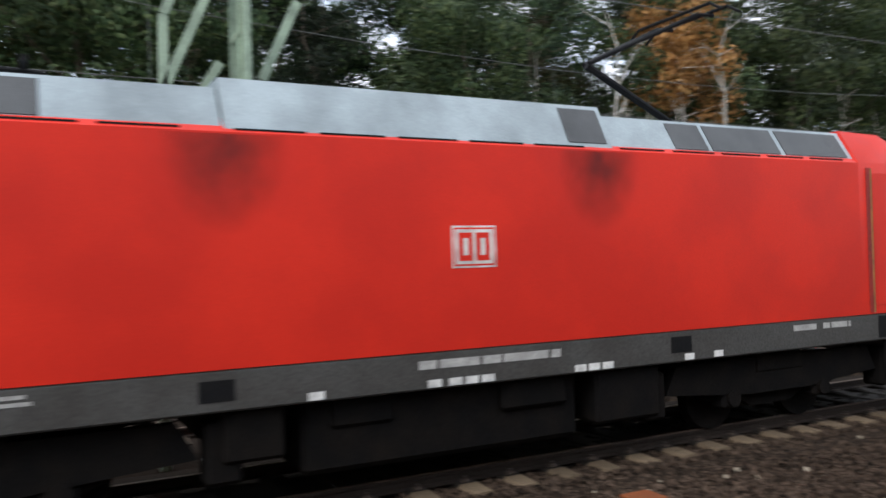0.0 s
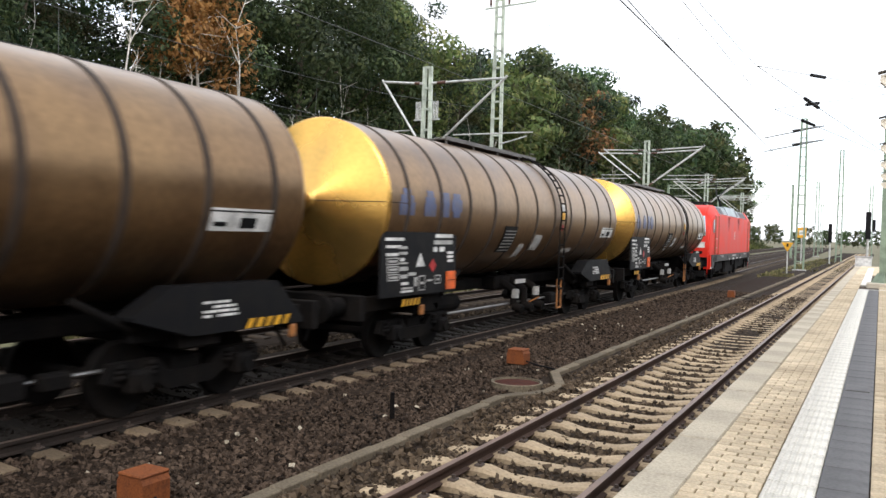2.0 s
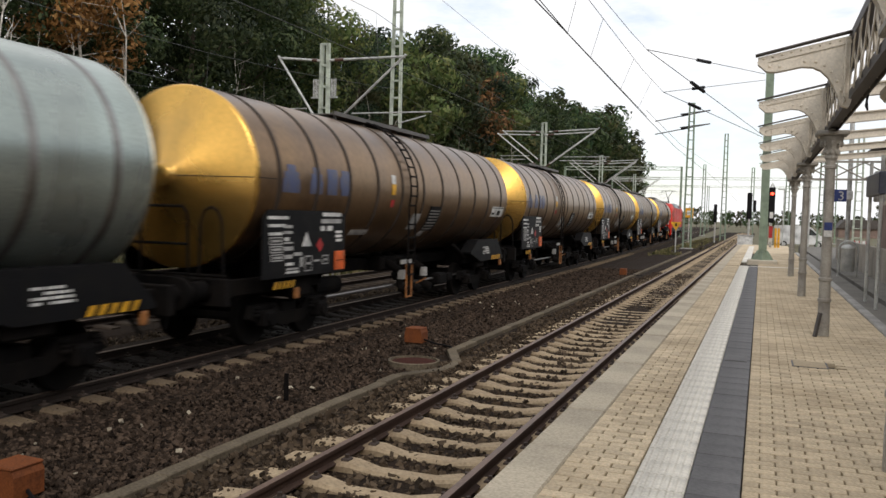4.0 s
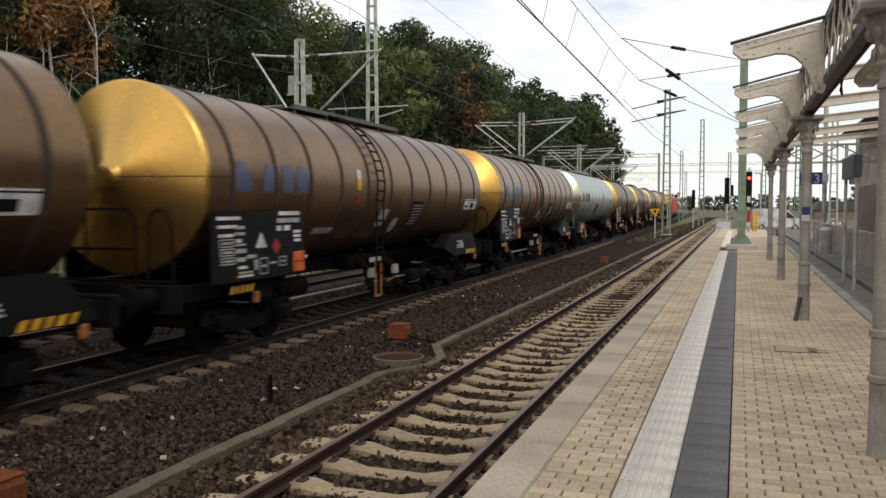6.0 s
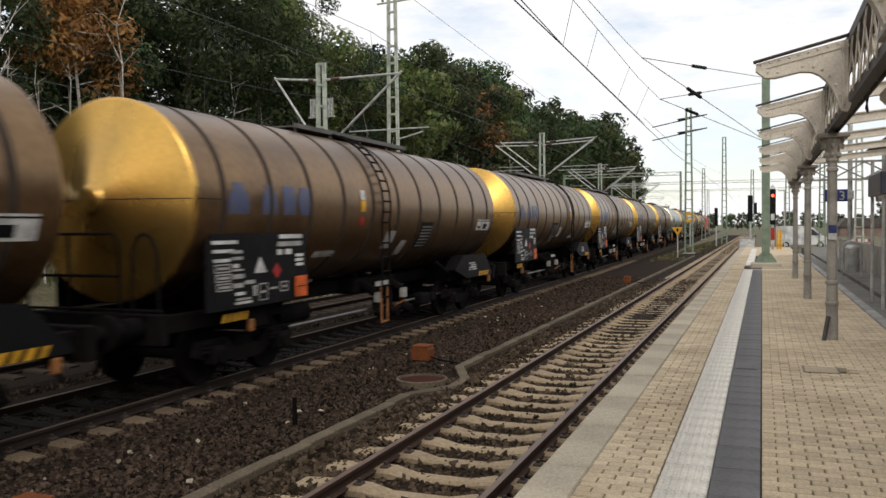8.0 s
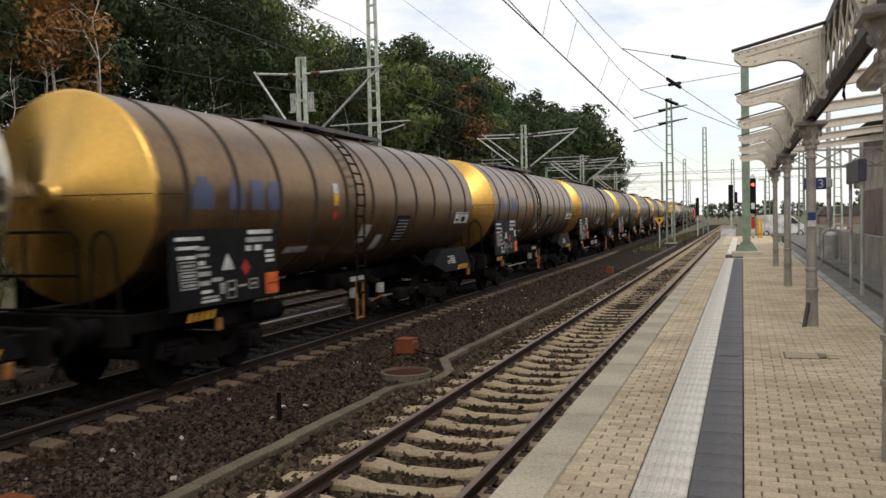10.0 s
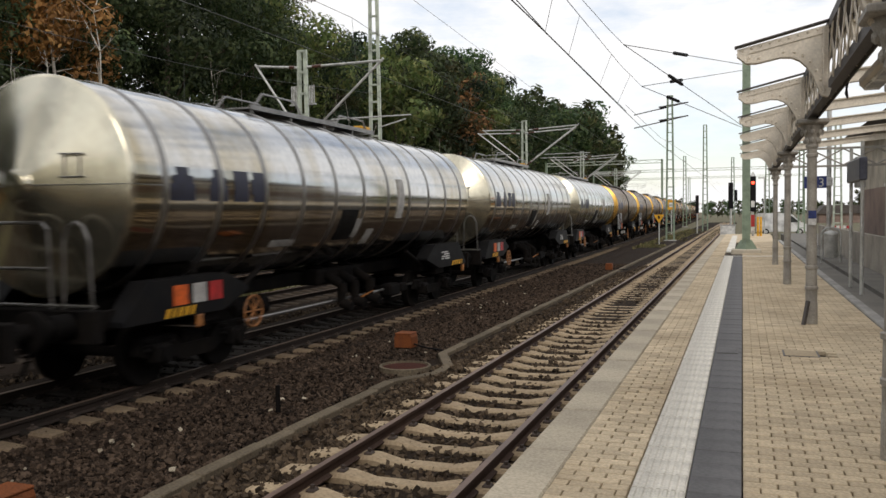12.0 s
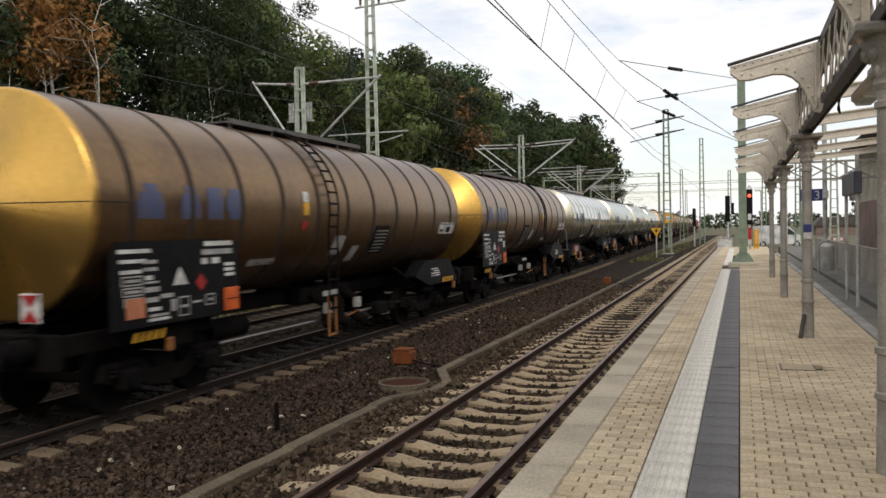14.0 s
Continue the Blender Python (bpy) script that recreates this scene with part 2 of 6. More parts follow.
    "column": material("column", (0.36, 0.335, 0.29), 0.55, vary=0.35, scale=3, fine=50, bump=0.15, tint=(0.20, 0.18, 0.155)),
    "girder": material("girder", (0.10, 0.09, 0.085), 0.6, vary=0.4, scale=3, fine=40, bump=0.1),
    "bark": material("bark", (0.11, 0.085, 0.06), 0.95, vary=0.5, scale=4, fine=20, bump=0.6, dist=0.03),
    "birch_bark": material("birch_bark", (0.62, 0.58, 0.51), 0.8, vary=0.6, scale=5, fine=16, bump=0.3, tint=(0.20, 0.17, 0.14)),
    "leaf_green": leaf_material("leaf_green", (0.018, 0.040, 0.015), (0.050, 0.083, 0.030), (0.105, 0.14, 0.055)),
    "leaf_olive": leaf_material("leaf_olive", (0.028, 0.038, 0.013), (0.062, 0.074, 0.027), (0.115, 0.11, 0.045)),
    "leaf_dark": leaf_material("leaf_dark", (0.009, 0.020, 0.010), (0.022, 0.040, 0.019), (0.050, 0.070, 0.032)),
    "leaf_rust": leaf_material("leaf_rust", (0.07, 0.05, 0.02), (0.15, 0.072, 0.028), (0.24, 0.12, 0.05)),
    "leaf_gold": leaf_material("leaf_gold", (0.24, 0.13, 0.03), (0.40, 0.23, 0.06), (0.54, 0.35, 0.11)),
    "leaf_bright": leaf_material("leaf_bright", (0.045, 0.065, 0.018), (0.085, 0.105, 0.032), (0.15, 0.145, 0.05)),
    "render_cream": material("render_cream", (0.56, 0.50, 0.40), 0.85, vary=0.2, scale=0.8, fine=30, bump=0.15),
    "render_brown": material("render_brown", (0.27, 0.19, 0.155), 0.85, vary=0.3, scale=1, fine=30, bump=0.2),
    "roof_dark": material("roof_dark", (0.10, 0.085, 0.075), 0.8, vary=0.3, scale=2),
    "van_white": material("van_white", (0.78, 0.78, 0.77), 0.3, vary=0.1, scale=1, bump=0.0),
    "rubber": material("rubber", (0.02, 0.02, 0.02), 0.8, vary=0.3),
    "asphalt": material("asphalt", (0.17, 0.157, 0.135), 0.9, vary=0.4, scale=1, fine=60, bump=0.3),
    "lamp_glass": material("lamp_glass", (0.70, 0.70, 0.66), 0.25, vary=0.15, scale=3, bump=0.0),
    "signal_red": glow("signal_red", (1.0, 0.06, 0.03), 4.0),
}
def stain_material():
    """Soot that thins out towards the edges of its patch."""
    m = bpy.data.materials.new("soot_stain")
    m.use_nodes = True
    n, l = m.node_tree.nodes, m.node_tree.links
    p = n["Principled BSDF"]
    p.inputs["Base Color"].default_value, p.inputs["Roughness"].default_value = (0.03, 0.012, 0.012, 1), 0.7
    tc, mp, gr, ns = n.new("ShaderNodeTexCoord"), n.new("ShaderNodeMapping"), n.new("ShaderNodeTexGradient"), n.new("ShaderNodeTexNoise")
    mp.inputs["Location"].default_value, mp.inputs["Scale"].default_value = (0, -1.3, -1.25), (0.0, 2.6, 1.35)
    gr.gradient_type = "SPHERICAL"
    ns.inputs["Scale"].default_value, ns.inputs["Detail"].default_value = 5.0, 7
    mul, mx = n.new("ShaderNodeMath"), n.new("ShaderNodeMixShader")
    mul.operation = "MULTIPLY"
    tr = n.new("ShaderNodeBsdfTransparent")
    l.new(tc.outputs["Generated"], mp.inputs["Vector"])
    l.new(mp.outputs["Vector"], gr.inputs["Vector"])
    l.new(tc.outputs["Object"], ns.inputs["Vector"])
    l.new(gr.outputs["Fac"], mul.inputs[0])
    l.new(ns.outputs["Fac"], mul.inputs[1])
    half = n.new("ShaderNodeMath")
    half.operation = "MULTIPLY"
    half.inputs[1].default_value = 0.55
    l.new(mul.outputs[0], half.inputs[0])
    l.new(half.outputs[0], mx.inputs["Fac"])
    l.new(tr.outputs["BSDF"], mx.inputs[1])
    l.new(p.outputs["BSDF"], mx.inputs[2])
    l.new(mx.outputs["Shader"], n["Material Output"].inputs["Surface"])
    return m


M["stain"] = stain_material()
glass = bpy.data.materials.new("window_glass")
glass.use_nodes = True
gp = glass.node_tree.nodes["Principled BSDF"]
gp.inputs["Base Color"].default_value, gp.inputs["Roughness"].default_value = (0.03, 0.036, 0.04, 1), 0.05
gp.inputs["Specular IOR Level"].default_value = 1.0
gp.inputs["IOR"].default_value = 1.9
M["glass"] = glass
# Pale and part metal to strengthen the sky's reflection in the windscreen
mirrored = bpy.data.materials.new("coated_glass")
mirrored.use_nodes = True
cg = mirrored.node_tree.nodes["Principled BSDF"]
cg.inputs["Base Color"].default_value, cg.inputs["Roughness"].default_value = (0.42, 0.47, 0.52, 1), 0.06
cg.inputs["Metallic"].default_value = 0.75
M["coated_glass"] = mirrored


# ---- mesh helpers ----
def mesh_object(name, bm, mat, smooth=False):
    me = bpy.data.meshes.new(name)
    bm.normal_update()
    bm.to_mesh(me)
    bm.free()
    for m in mat if isinstance(mat, (list, tuple)) else (mat,):
        me.materials.append(M[m])
    if smooth:
        for f in me.polygons:
            f.use_smooth = True
        me.set_sharp_from_angle(angle=radians(35))
    return new(name, me)


def part(name, bm, mat, parent, label="", smooth=False):
    ob = mesh_object(name, bm, mat, smooth)
    ob.parent = parent
    return tagged(ob, label)


def piece(name, me, parent, loc, rot=0.0):
    """A part that shares its mesh with its likes."""
    ob = new(name, me)
    ob.parent, ob.location, ob.rotation_euler = parent, loc, (0, 0, rot)
    return ob


def thing(name, label, category, group="", kind="", at=(0, 0, 0)):
    ob = new(name)
    ob.location = at
    return tagged(ob, label, category, group, kind)


def box(bm, x0, x1, y0, y1, z0, z1, bevel=0.0, mi=0):
    r = bmesh.ops.create_cube(bm, size=1.0, matrix=Matrix.Translation(((x0 + x1) / 2, (y0 + y1) / 2, (z0 + z1) / 2)) @ Matrix.Diagonal((x1 - x0, y1 - y0, z1 - z0, 1)))
    faces = {f for v in r["verts"] for f in v.link_faces}
    if bevel:
        b = bmesh.ops.bevel(bm, geom=list({e for v in r["verts"] for e in v.link_edges}), offset=bevel, segments=1, affect="EDGES")
        faces = {f for f in b["faces"]} | {f for f in faces if f.is_valid}
    for f in faces:
        f.material_index = mi
    return bm


def bx(*a, **k):
    return box(bmesh.new(), *a, **k)


def rod(bm, a, b, r, seg=8, r2=None):
    a, b = Vector(a), Vector(b)
    d = b - a
    m = Matrix.Translation((a + b) / 2) @ d.to_track_quat("Z", "Y").to_matrix().to_4x4()
    bmesh.ops.create_cone(bm, cap_ends=True, segments=seg, radius1=r, radius2=r if r2 is None else r2, depth=d.length, matrix=m)
    return bm


def rods(items, r, seg=8):
    bm = bmesh.new()
    for a, b in items:
        rod(bm, a, b, r, seg)
    return bm


def beam(bm, a, b, w, h):
    """A square bar from a to b, w wide and h high across."""
    a, b = Vector(a), Vector(b)
    d = b - a
    m = Matrix.Translation((a + b) / 2) @ d.to_track_quat("Y", "Z").to_matrix().to_4x4() @ Matrix.Diagonal((w, d.length, h, 1))
    bmesh.ops.create_cube(bm, size=1.0, matrix=m)
    return bm


def lathe(bm, profile, center, axis="Z", seg=24):
    """profile: (radius, along) from one end to the other; closed at ends with radius 0 or capped."""
    rings = []
    for r, h in profile:
        ring = []
        for i in range(seg):
            a = 2 * math.pi * i / seg
            u, v = r * math.cos(a), r * math.sin(a)
            p = (u, v, h) if axis == "Z" else ((u, h, v) if axis == "Y" else (h, u, v))
            ring.append(bm.verts.new(Vector(center) + Vector(p)))
        rings.append(ring)
    for a, b in zip(rings, rings[1:]):
        for i in range(seg):
            j = (i + 1) % seg
            bm.faces.new((a[i], a[j], b[j], b[i]))
    bm.faces.new(rings[0])
    bm.faces.new(rings[-1])
    bmesh.ops.recalc_face_normals(bm, faces=bm.faces)
    return bm


def prism(bm, pts, axis, h0, h1):
    """A flat outline pushed along an axis from h0 to h1. pts are the two other coordinates in x, y, z order."""
    def place(p, h):
        return {"X": (h, p[0], p[1]), "Y": (p[0], h, p[1]), "Z": (p[0], p[1], h)}[axis]
    a, b = [bm.verts.new(place(p, h0)) for p in pts], [bm.verts.new(place(p, h1)) for p in pts]
    bm.faces.new(a)
    bm.faces.new(b[::-1])
    for i in range(len(pts)):
        j = (i + 1) % len(pts)
        bm.faces.new((a[i], b[i], b[j], a[j]))
    bmesh.ops.recalc_face_normals(bm, faces=bm.faces)
    return bm


def raw(name, verts, faces, mat, parent=None):
    me = bpy.data.meshes.new(name)
    me.from_pydata([tuple(v) for v in verts] if not isinstance(verts, np.ndarray) else verts.tolist(), [], faces if not isinstance(faces, np.ndarray) else faces.tolist())
    me.materials.append(M[mat])
    ob = new(name, me)
    ob.parent = parent
    return ob


# ---- the line of the tracks ----
CURVE, BEND = 2.2e-4, 60.0


def drift(y):
    """How far the through tracks swing to the west at y metres north."""
    if y <= 0:
        return 0.0
    if y <= BEND:
        return CURVE * y * y
    return CURVE * BEND * BEND + 2 * CURVE * BEND * (y - BEND)


def heading(y):
    return math.atan(2 * CURVE * min(max(y, 0), BEND))


TRAIN_X = -5.86
P = 0.76

# ---- ground ----
def bank(x, y):
    """Height of the ground: flat under the tracks, a wooded bank to the west."""
    xx = x + drift(y) * 0.8
    k = min(max((-19.5 - xx) / 12.0, 0), 1)
    h = 5.2 * k * k * (3 - 2 * k)
    h += 0.045 * max(-32 - xx, 0) if xx > -90 else 2.6
    far = min(max((y - 210) / 120, 0), 1)
    return -0.36 + h * (1 - far * 0.85) + (0.35 * noise.noise((x * 0.2, y * 0.2, 0)) if k > 0 else 0)


gx = [-900, -400, -200, -120, -80, -60, -50, -44, -39, -36, -33, -31, -29, -27.5, -26, -24.5, -23, -21.5, -20, -19, -17, -13, -9, -4, 0, 1.7, 10, 30, 80, 200, 500, 900]
gy = [-400, -150, -80, -50, -30, -20] + list(range(-12, 120, 4)) + [130, 145, 160, 180, 200, 225, 250, 280, 320, 380, 500, 800, 1600]
ground = raw("ground", [(x, y, bank(x, y)) for x in gx for y in gy],
             [(i * len(gy) + j, (i + 1) * len(gy) + j, (i + 1) * len(gy) + j + 1, i * len(gy) + j + 1) for i in range(len(gx) - 1) for j in range(len(gy) - 1)], "earth")
tagged(ground, "brown earth and dry grass along the railway", "ground", kind="structure")


def bed(name, xa, xb, y0, y1, z, curved, step=3.0, mat="ballast", rough=0.02):
    """A ballast bed between two side lines, with sloped shoulders."""
    vs, fs = [], []
    n = int((y1 - y0) / step)
    for i in range(n + 1):
        y = y0 + (y1 - y0) * i / n
        d = drift(y) if curved else 0
        for x, zz in ((xa - 0.5, z - 0.28), (xa, z), (xb, z), (xb + 0.5, z - 0.28)):
            vs.append((x - d, y, zz + rough * noise.noise((x, y, 3))))
    for i in range(n):
        for k in range(3):
            a = i * 4 + k
            fs.append((a, a + 1, a + 5, a + 4))
    return tagged(raw(name, vs, fs, mat), "brown crushed stone ballast under the tracks", "ballast", kind="structure")


bed("ballast_bed", TRAIN_X - 1.9, TRAIN_X + 1.9, -40, 320, -0.205, True)
bed("ballast_bed", -1.75, 1.62, -40, 200, -0.205, False)
bed("ballast_infill", -0.55, 0.55, 20, 200, -0.174, False, 0.7, rough=0.008)
bed("ballast_infill", -1.55, -0.95, 20, 200, -0.152, False, 0.7, rough=0.012)
bed("ballast_infill", 0.95, 1.5, 20, 200, -0.152, False, 0.7, rough=0.012)
bed("ballast_bed", -12.2, -8.5, -40, 320, -0.17, True)
bed("ballast_bed", -18.6, -14.9, -40, 320, -0.20, True)
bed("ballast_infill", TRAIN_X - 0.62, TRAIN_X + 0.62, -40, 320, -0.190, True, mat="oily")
bed("ballast_path", -4.2, -1.9, -40, 200, -0.235, False)


def stones(name, n, area, seed, zf, mat="stone", size=(0.014, 0.036)):
    """Loose ballast stones, thinner with distance."""
    rng = np.random.default_rng(seed)
    x0, x1, y0, y1 = area
    y = y0 + (y1 - y0) * rng.random(n) ** 1.75
    x = x0 + (x1 - x0) * rng.random(n)
    s = (size[0] + (size[1] - size[0]) * rng.random(n) ** 1.4) * (1 + 0.012 * np.maximum(y, 0))
    base = np.array([(-1, -1, -0.8), (1, -1, -0.8), (1, 1, -0.8), (-1, 1, -0.8), (-0.7, -0.7, 0.7), (0.7, -0.7, 0.7), (0.7, 0.7, 0.7), (-0.7, 0.7, 0.7)])
    v = base[None] * (1 + 0.55 * (rng.random((n, 8, 3)) - 0.5))
    v *= np.stack([1 + 0.4 * rng.random(n), 0.7 + 0.4 * rng.random(n), 0.5 + 0.4 * rng.random(n)], 1)[:, None]
    ax = rng.normal(size=(n, 4))
    ax /= np.linalg.norm(ax, axis=1, keepdims=True)
    w, a, b, c = (ax[:, i] for i in range(4))
    R = np.stack([1 - 2 * (b * b + c * c), 2 * (a * b - c * w), 2 * (a * c + b * w), 2 * (a * b + c * w), 1 - 2 * (a * a + c * c), 2 * (b * c - a * w),
                  2 * (a * c - b * w), 2 * (b * c + a * w), 1 - 2 * (a * a + b * b)], 1).reshape(n, 3, 3)
    v = np.einsum("nij,nkj->nki", R, v) * s[:, None, None]
    d = np.array([drift(q) for q in y]) * zf[1]
    v += np.stack([x - d, y, zf[0] + s * 0.25], 1)[:, None]
    q = np.array([(0, 3, 2, 1), (4, 5, 6, 7), (0, 1, 5, 4), (1, 2, 6, 5), (2, 3, 7, 6), (3, 0, 4, 7)])
    f = (q[None] + 8 * np.arange(n)[:, None, None]).reshape(-1, 4)
    ob = raw(name, v.reshape(-1, 3), f, mat)
    return tagged(ob, "loose grey-brown ballast stones between the rails", "gravel", kind="stuff")


stones("gravel", 34000, (-4.6, -2.25, 3.5, 42), 1, (-0.225, 0), "stone_dark", (0.012, 0.029))
stones("gravel", 3500, (-1.9, -1.3, 4, 36), 2, (-0.205, 0))
stones("gravel", 3000, (-1.3, -0.85, 4, 36), 6, (-0.215, 0))
stones("gravel", 7000, (-0.70, 0.70, 4, 40), 3, (-0.208, 0))
stones("gravel", 2200, (0.85, 1.6, 4, 30), 4, (-0.22, 0))
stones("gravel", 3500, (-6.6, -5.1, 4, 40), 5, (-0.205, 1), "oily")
stones("gravel", 4500, (-5.05, -4.55, 4, 40), 11, (-0.205, 1), "stone_dark")
stones("gravel", 5000, (-9.1, -7.75, 6, 55), 12, (-0.235, 1))
stones("gravel", 2600, (-1.5, -0.90, 4, 40), 13, (-0.150, 0), "stone", (0.012, 0.03))
stones("gravel", 1500, (0.90, 1.5, 4, 34), 14, (-0.155, 0), "stone", (0.012, 0.03))
stones("gravel", 3200, (-1.45, -0.98, 4, 34), 7, (-0.195, 0))
stones("gravel", 3000, (0.98, 1.45, 4, 30), 8, (-0.195, 0))
stones("gravel", 60, (-4.6, -1.3, 4, 30), 10, (-0.20, 0), "edge_slab", (0.012, 0.026))
stones("gravel", 3500, (-4.75, -4.4, 4, 40), 9, (-0.195, 1), "stone_dark")


# ---- tracks ----
def sleeper_mesh(mat):
    dirty = mat == "sleeper_dark"
    bm = bmesh.new()
    hw = 1.3
    xs = [(-hw, 0.14, 0.0), (-0.95, 0.145, 0.02), (-0.55, 0.14, 0.02), (-0.3, 0.11, -0.025), (0.3, 0.11, -0.025), (0.55, 0.14, 0.02), (0.95, 0.145, 0.02), (hw, 0.14, 0.0)]
    rings = []
    for x, w, t in xs:
        z = -0.145 + t
        rings.append([bm.verts.new(p) for p in ((x, -w, -0.33), (x, -w, z - 0.03), (x, -w + 0.035, z), (x, w - 0.035, z), (x, w, z - 0.03), (x, w, -0.33))])
    for a, b in zip(rings, rings[1:]):
        for i in range(5):
            q = bm.faces.new((a[i], a[i + 1], b[i + 1], b[i]))
            # Between the rails the sleeper takes the colour with the train's shade
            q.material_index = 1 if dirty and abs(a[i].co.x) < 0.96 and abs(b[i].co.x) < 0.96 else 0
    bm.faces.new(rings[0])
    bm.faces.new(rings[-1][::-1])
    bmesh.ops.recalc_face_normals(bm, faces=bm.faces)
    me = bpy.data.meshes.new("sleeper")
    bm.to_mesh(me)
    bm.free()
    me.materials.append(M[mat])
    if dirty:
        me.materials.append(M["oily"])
    return me


def clip_mesh():
    bm = bmesh.new()
    for s in (-1, 1):
        box(bm, s * 0.11 - 0.045, s * 0.11 + 0.045, -0.06, 0.06, -0.135, -0.10, 0.012)
        rod(bm, (s * 0.115, 0, -0.11), (s * 0.115, 0, -0.065), 0.022, 6)
    me = bpy.data.meshes.new("clip")
    bm.to_mesh(me)
    bm.free()
    me.materials.append(M["clip"])
    return me


CLIP = clip_mesh()


def rail_mesh(name, x, y0, y1, curved, parent, step=4.0, side="rail_side"):
    prof = [(-0.0335, 0, 1), (0.0335, 0, 1), (0.036, -0.012, 0), (0.034, -0.04, 0), (0.009, -0.052, 0), (0.009, -0.118, 0), (0.062, -0.135, 0), (0.062, -0.145, 0),
            (-0.062, -0.145, 0), (-0.062, -0.135, 0), (-0.009, -0.118, 0), (-0.009, -0.052, 0), (-0.034, -0.04, 0), (-0.036, -0.012, 0)]
    bm = bmesh.new()
    n = int((y1 - y0) / step)
    rings = []
    for i in range(n + 1):
        y = y0 + (y1 - y0) * i / n
        d = drift(y) if curved else 0
        rings.append([bm.verts.new((x - d + px, y, pz)) for px, pz, _ in prof])
    for a, b in zip(rings, rings[1:]):
        for i in range(14):
            j = (i + 1) % 14
            f = bm.faces.new((a[i], a[j], b[j], b[i]))
            f.material_index = 1 if i == 0 else 0
    bmesh.ops.recalc_face_normals(bm, faces=bm.faces)
    return part(name, bm, [side, "rail_head"], parent, "brown rusty rail with a worn bright head")


def track(x, y0, y1, curved, mat, near, label):
    t = thing("track", label, "railway track", "railway tracks", kind="structure")
    for s in (-1, 1):
        rail_mesh("rail", x + s * 0.7535, y0, y1, curved, t, side="rail_shaded" if curved else "rail_side")
    me = sleeper_mesh(mat)
    n = int((y1 - y0) / 0.612)
    cell = [np.array([v.co[:] for v in me.vertices]), [list(p.vertices) for p in me.polygons]]
    vs, fs, k = [], [], 0
    for i in range(n):
        y = y0 + i * 0.612 + 0.15
        d = drift(y) if curved else 0
        if near[0] <= y <= near[1]:
            piece("sleeper", me, t, (x - d, y, 0.004 * math.sin(i * 7.1)), 0.006 * math.sin(i * 3.3))
            for s in (-1, 1):
                if y < 26:
                    piece("rail_clip", CLIP, t, (x - d + s * 0.7535, y, 0))
        else:
            vs.append(cell[0] + np.array([x - d, y, 0]))
            fs += [[q + k for q in f] for f in cell[1]]
            k += len(cell[0])
    far = raw("sleepers_beyond", np.concatenate(vs), fs, "sleeper_dull" if curved else mat, t)
    tagged(far, kind="stuff")
    return t


track(0.0, -36, 190, False, "sleeper", (3, 70), "platform track with pale concrete sleepers and brown rails")
track(TRAIN_X, -40, 310, True, "sleeper_dark", (2, 60), "through track with dirty brown sleepers under the freight train")
track(-10.35, -40, 310, True, "sleeper_dark", (1e3, 1e4), "second through track with dull brown rails")
track(-16.75, -40, 310, True, "sleeper_dark", (1e3, 1e4), "outer track at the foot of the wooded bank")

# ---- platform ----
EDGE, PAVE0, WHITE, DARK, PAVE1, PAVE2 = 1.655, 1.985, 2.455, 2.775, 3.085, 4.88
PY0, PY1 = -30.0, 62.0
body = mesh_object("platform", box(bmesh.new(), EDGE + 0.05, 5.06, PY0, PY1, -0.5, P - 0.052), "joint")
tagged(body, "raised station platform with pavers and a white guide strip", "platform", kind="structure")
part("platform_wall", bx(EDGE + 0.02, EDGE + 0.049, PY0, PY1, -0.5, P - 0.13), "wall_dark", body, "dark dirty concrete face under the platform edge")
slab = bmesh.new()
box(slab, EDGE, PAVE0 - 0.006, 0, 1.19, P - 0.13, P, 0.012)
slab_me = bpy.data.meshes.new("edge_slab")
slab.to_mesh(slab_me)
slab.free()
slab_me.materials.append(M["edge_slab"])
for i in range(int((PY1 - PY0) / 1.2)):
    piece("edge_slab", slab_me, body, (0.003 * math.sin(i * 5.7), PY0 + i * 1.2, 0.003 * math.sin(i * 2.9)))


def tile_mesh(name, w, d, mat, ribs=0):
    bm = bmesh.new()
    box(bm, 0, w, 0, d, P - 0.06, P - (0.006 if ribs else 0), 0.005)
    for r in range(ribs):
        c = (r + 0.5) * w / ribs
        prism(bm, [(c - 0.016, P - 0.006), (c - 0.009, P - 0.001), (c + 0.009, P - 0.001), (c + 0.016, P - 0.006)], "Y", 0.004, d - 0.004)
    me = bpy.data.meshes.new(name)
    bm.to_mesh(me)
    bm.free()
    me.materials.append(M[mat])
    return me


wt, dt = tile_mesh("guide_tile", 0.316, 0.296, "white_tile", 7), tile_mesh("dark_tile", 0.302, 0.296, "dark_tile")
for i in range(104):
    y = 0.6 + i * 0.3
    piece("guide_tile", wt, body, (WHITE, y, 0.001 * math.sin(i * 4.1)))
    piece("dark_tile", dt, body, (DARK + 0.003, y, 0.002 * math.sin(i * 3.7)))
part("cross_line", bx(WHITE + 0.0, 4.75, 31.82, 32.02, P - 0.05, P + 0.002, 0.004), "white_tile", body, "white line across the platform")
part("guide_strip_end", bx(WHITE, DARK - 0.004, 35.2, 58, P - 0.05, P, 0.004), "white_tile", body, "white guide strip by the mast")
part("guide_strip_start", bx(WHITE, DARK - 0.004, PY0, 0.596, P - 0.05, P, 0.004), "white_tile", body)
part("dark_strip_start", bx(DARK, PAVE1 - 0.004, PY0, 0.596, P - 0.05, P, 0.004), "dark_tile", body)

# pavers: rows across the platform in running bond, with an open joint at each end
PW, PD = 0.20, 0.10


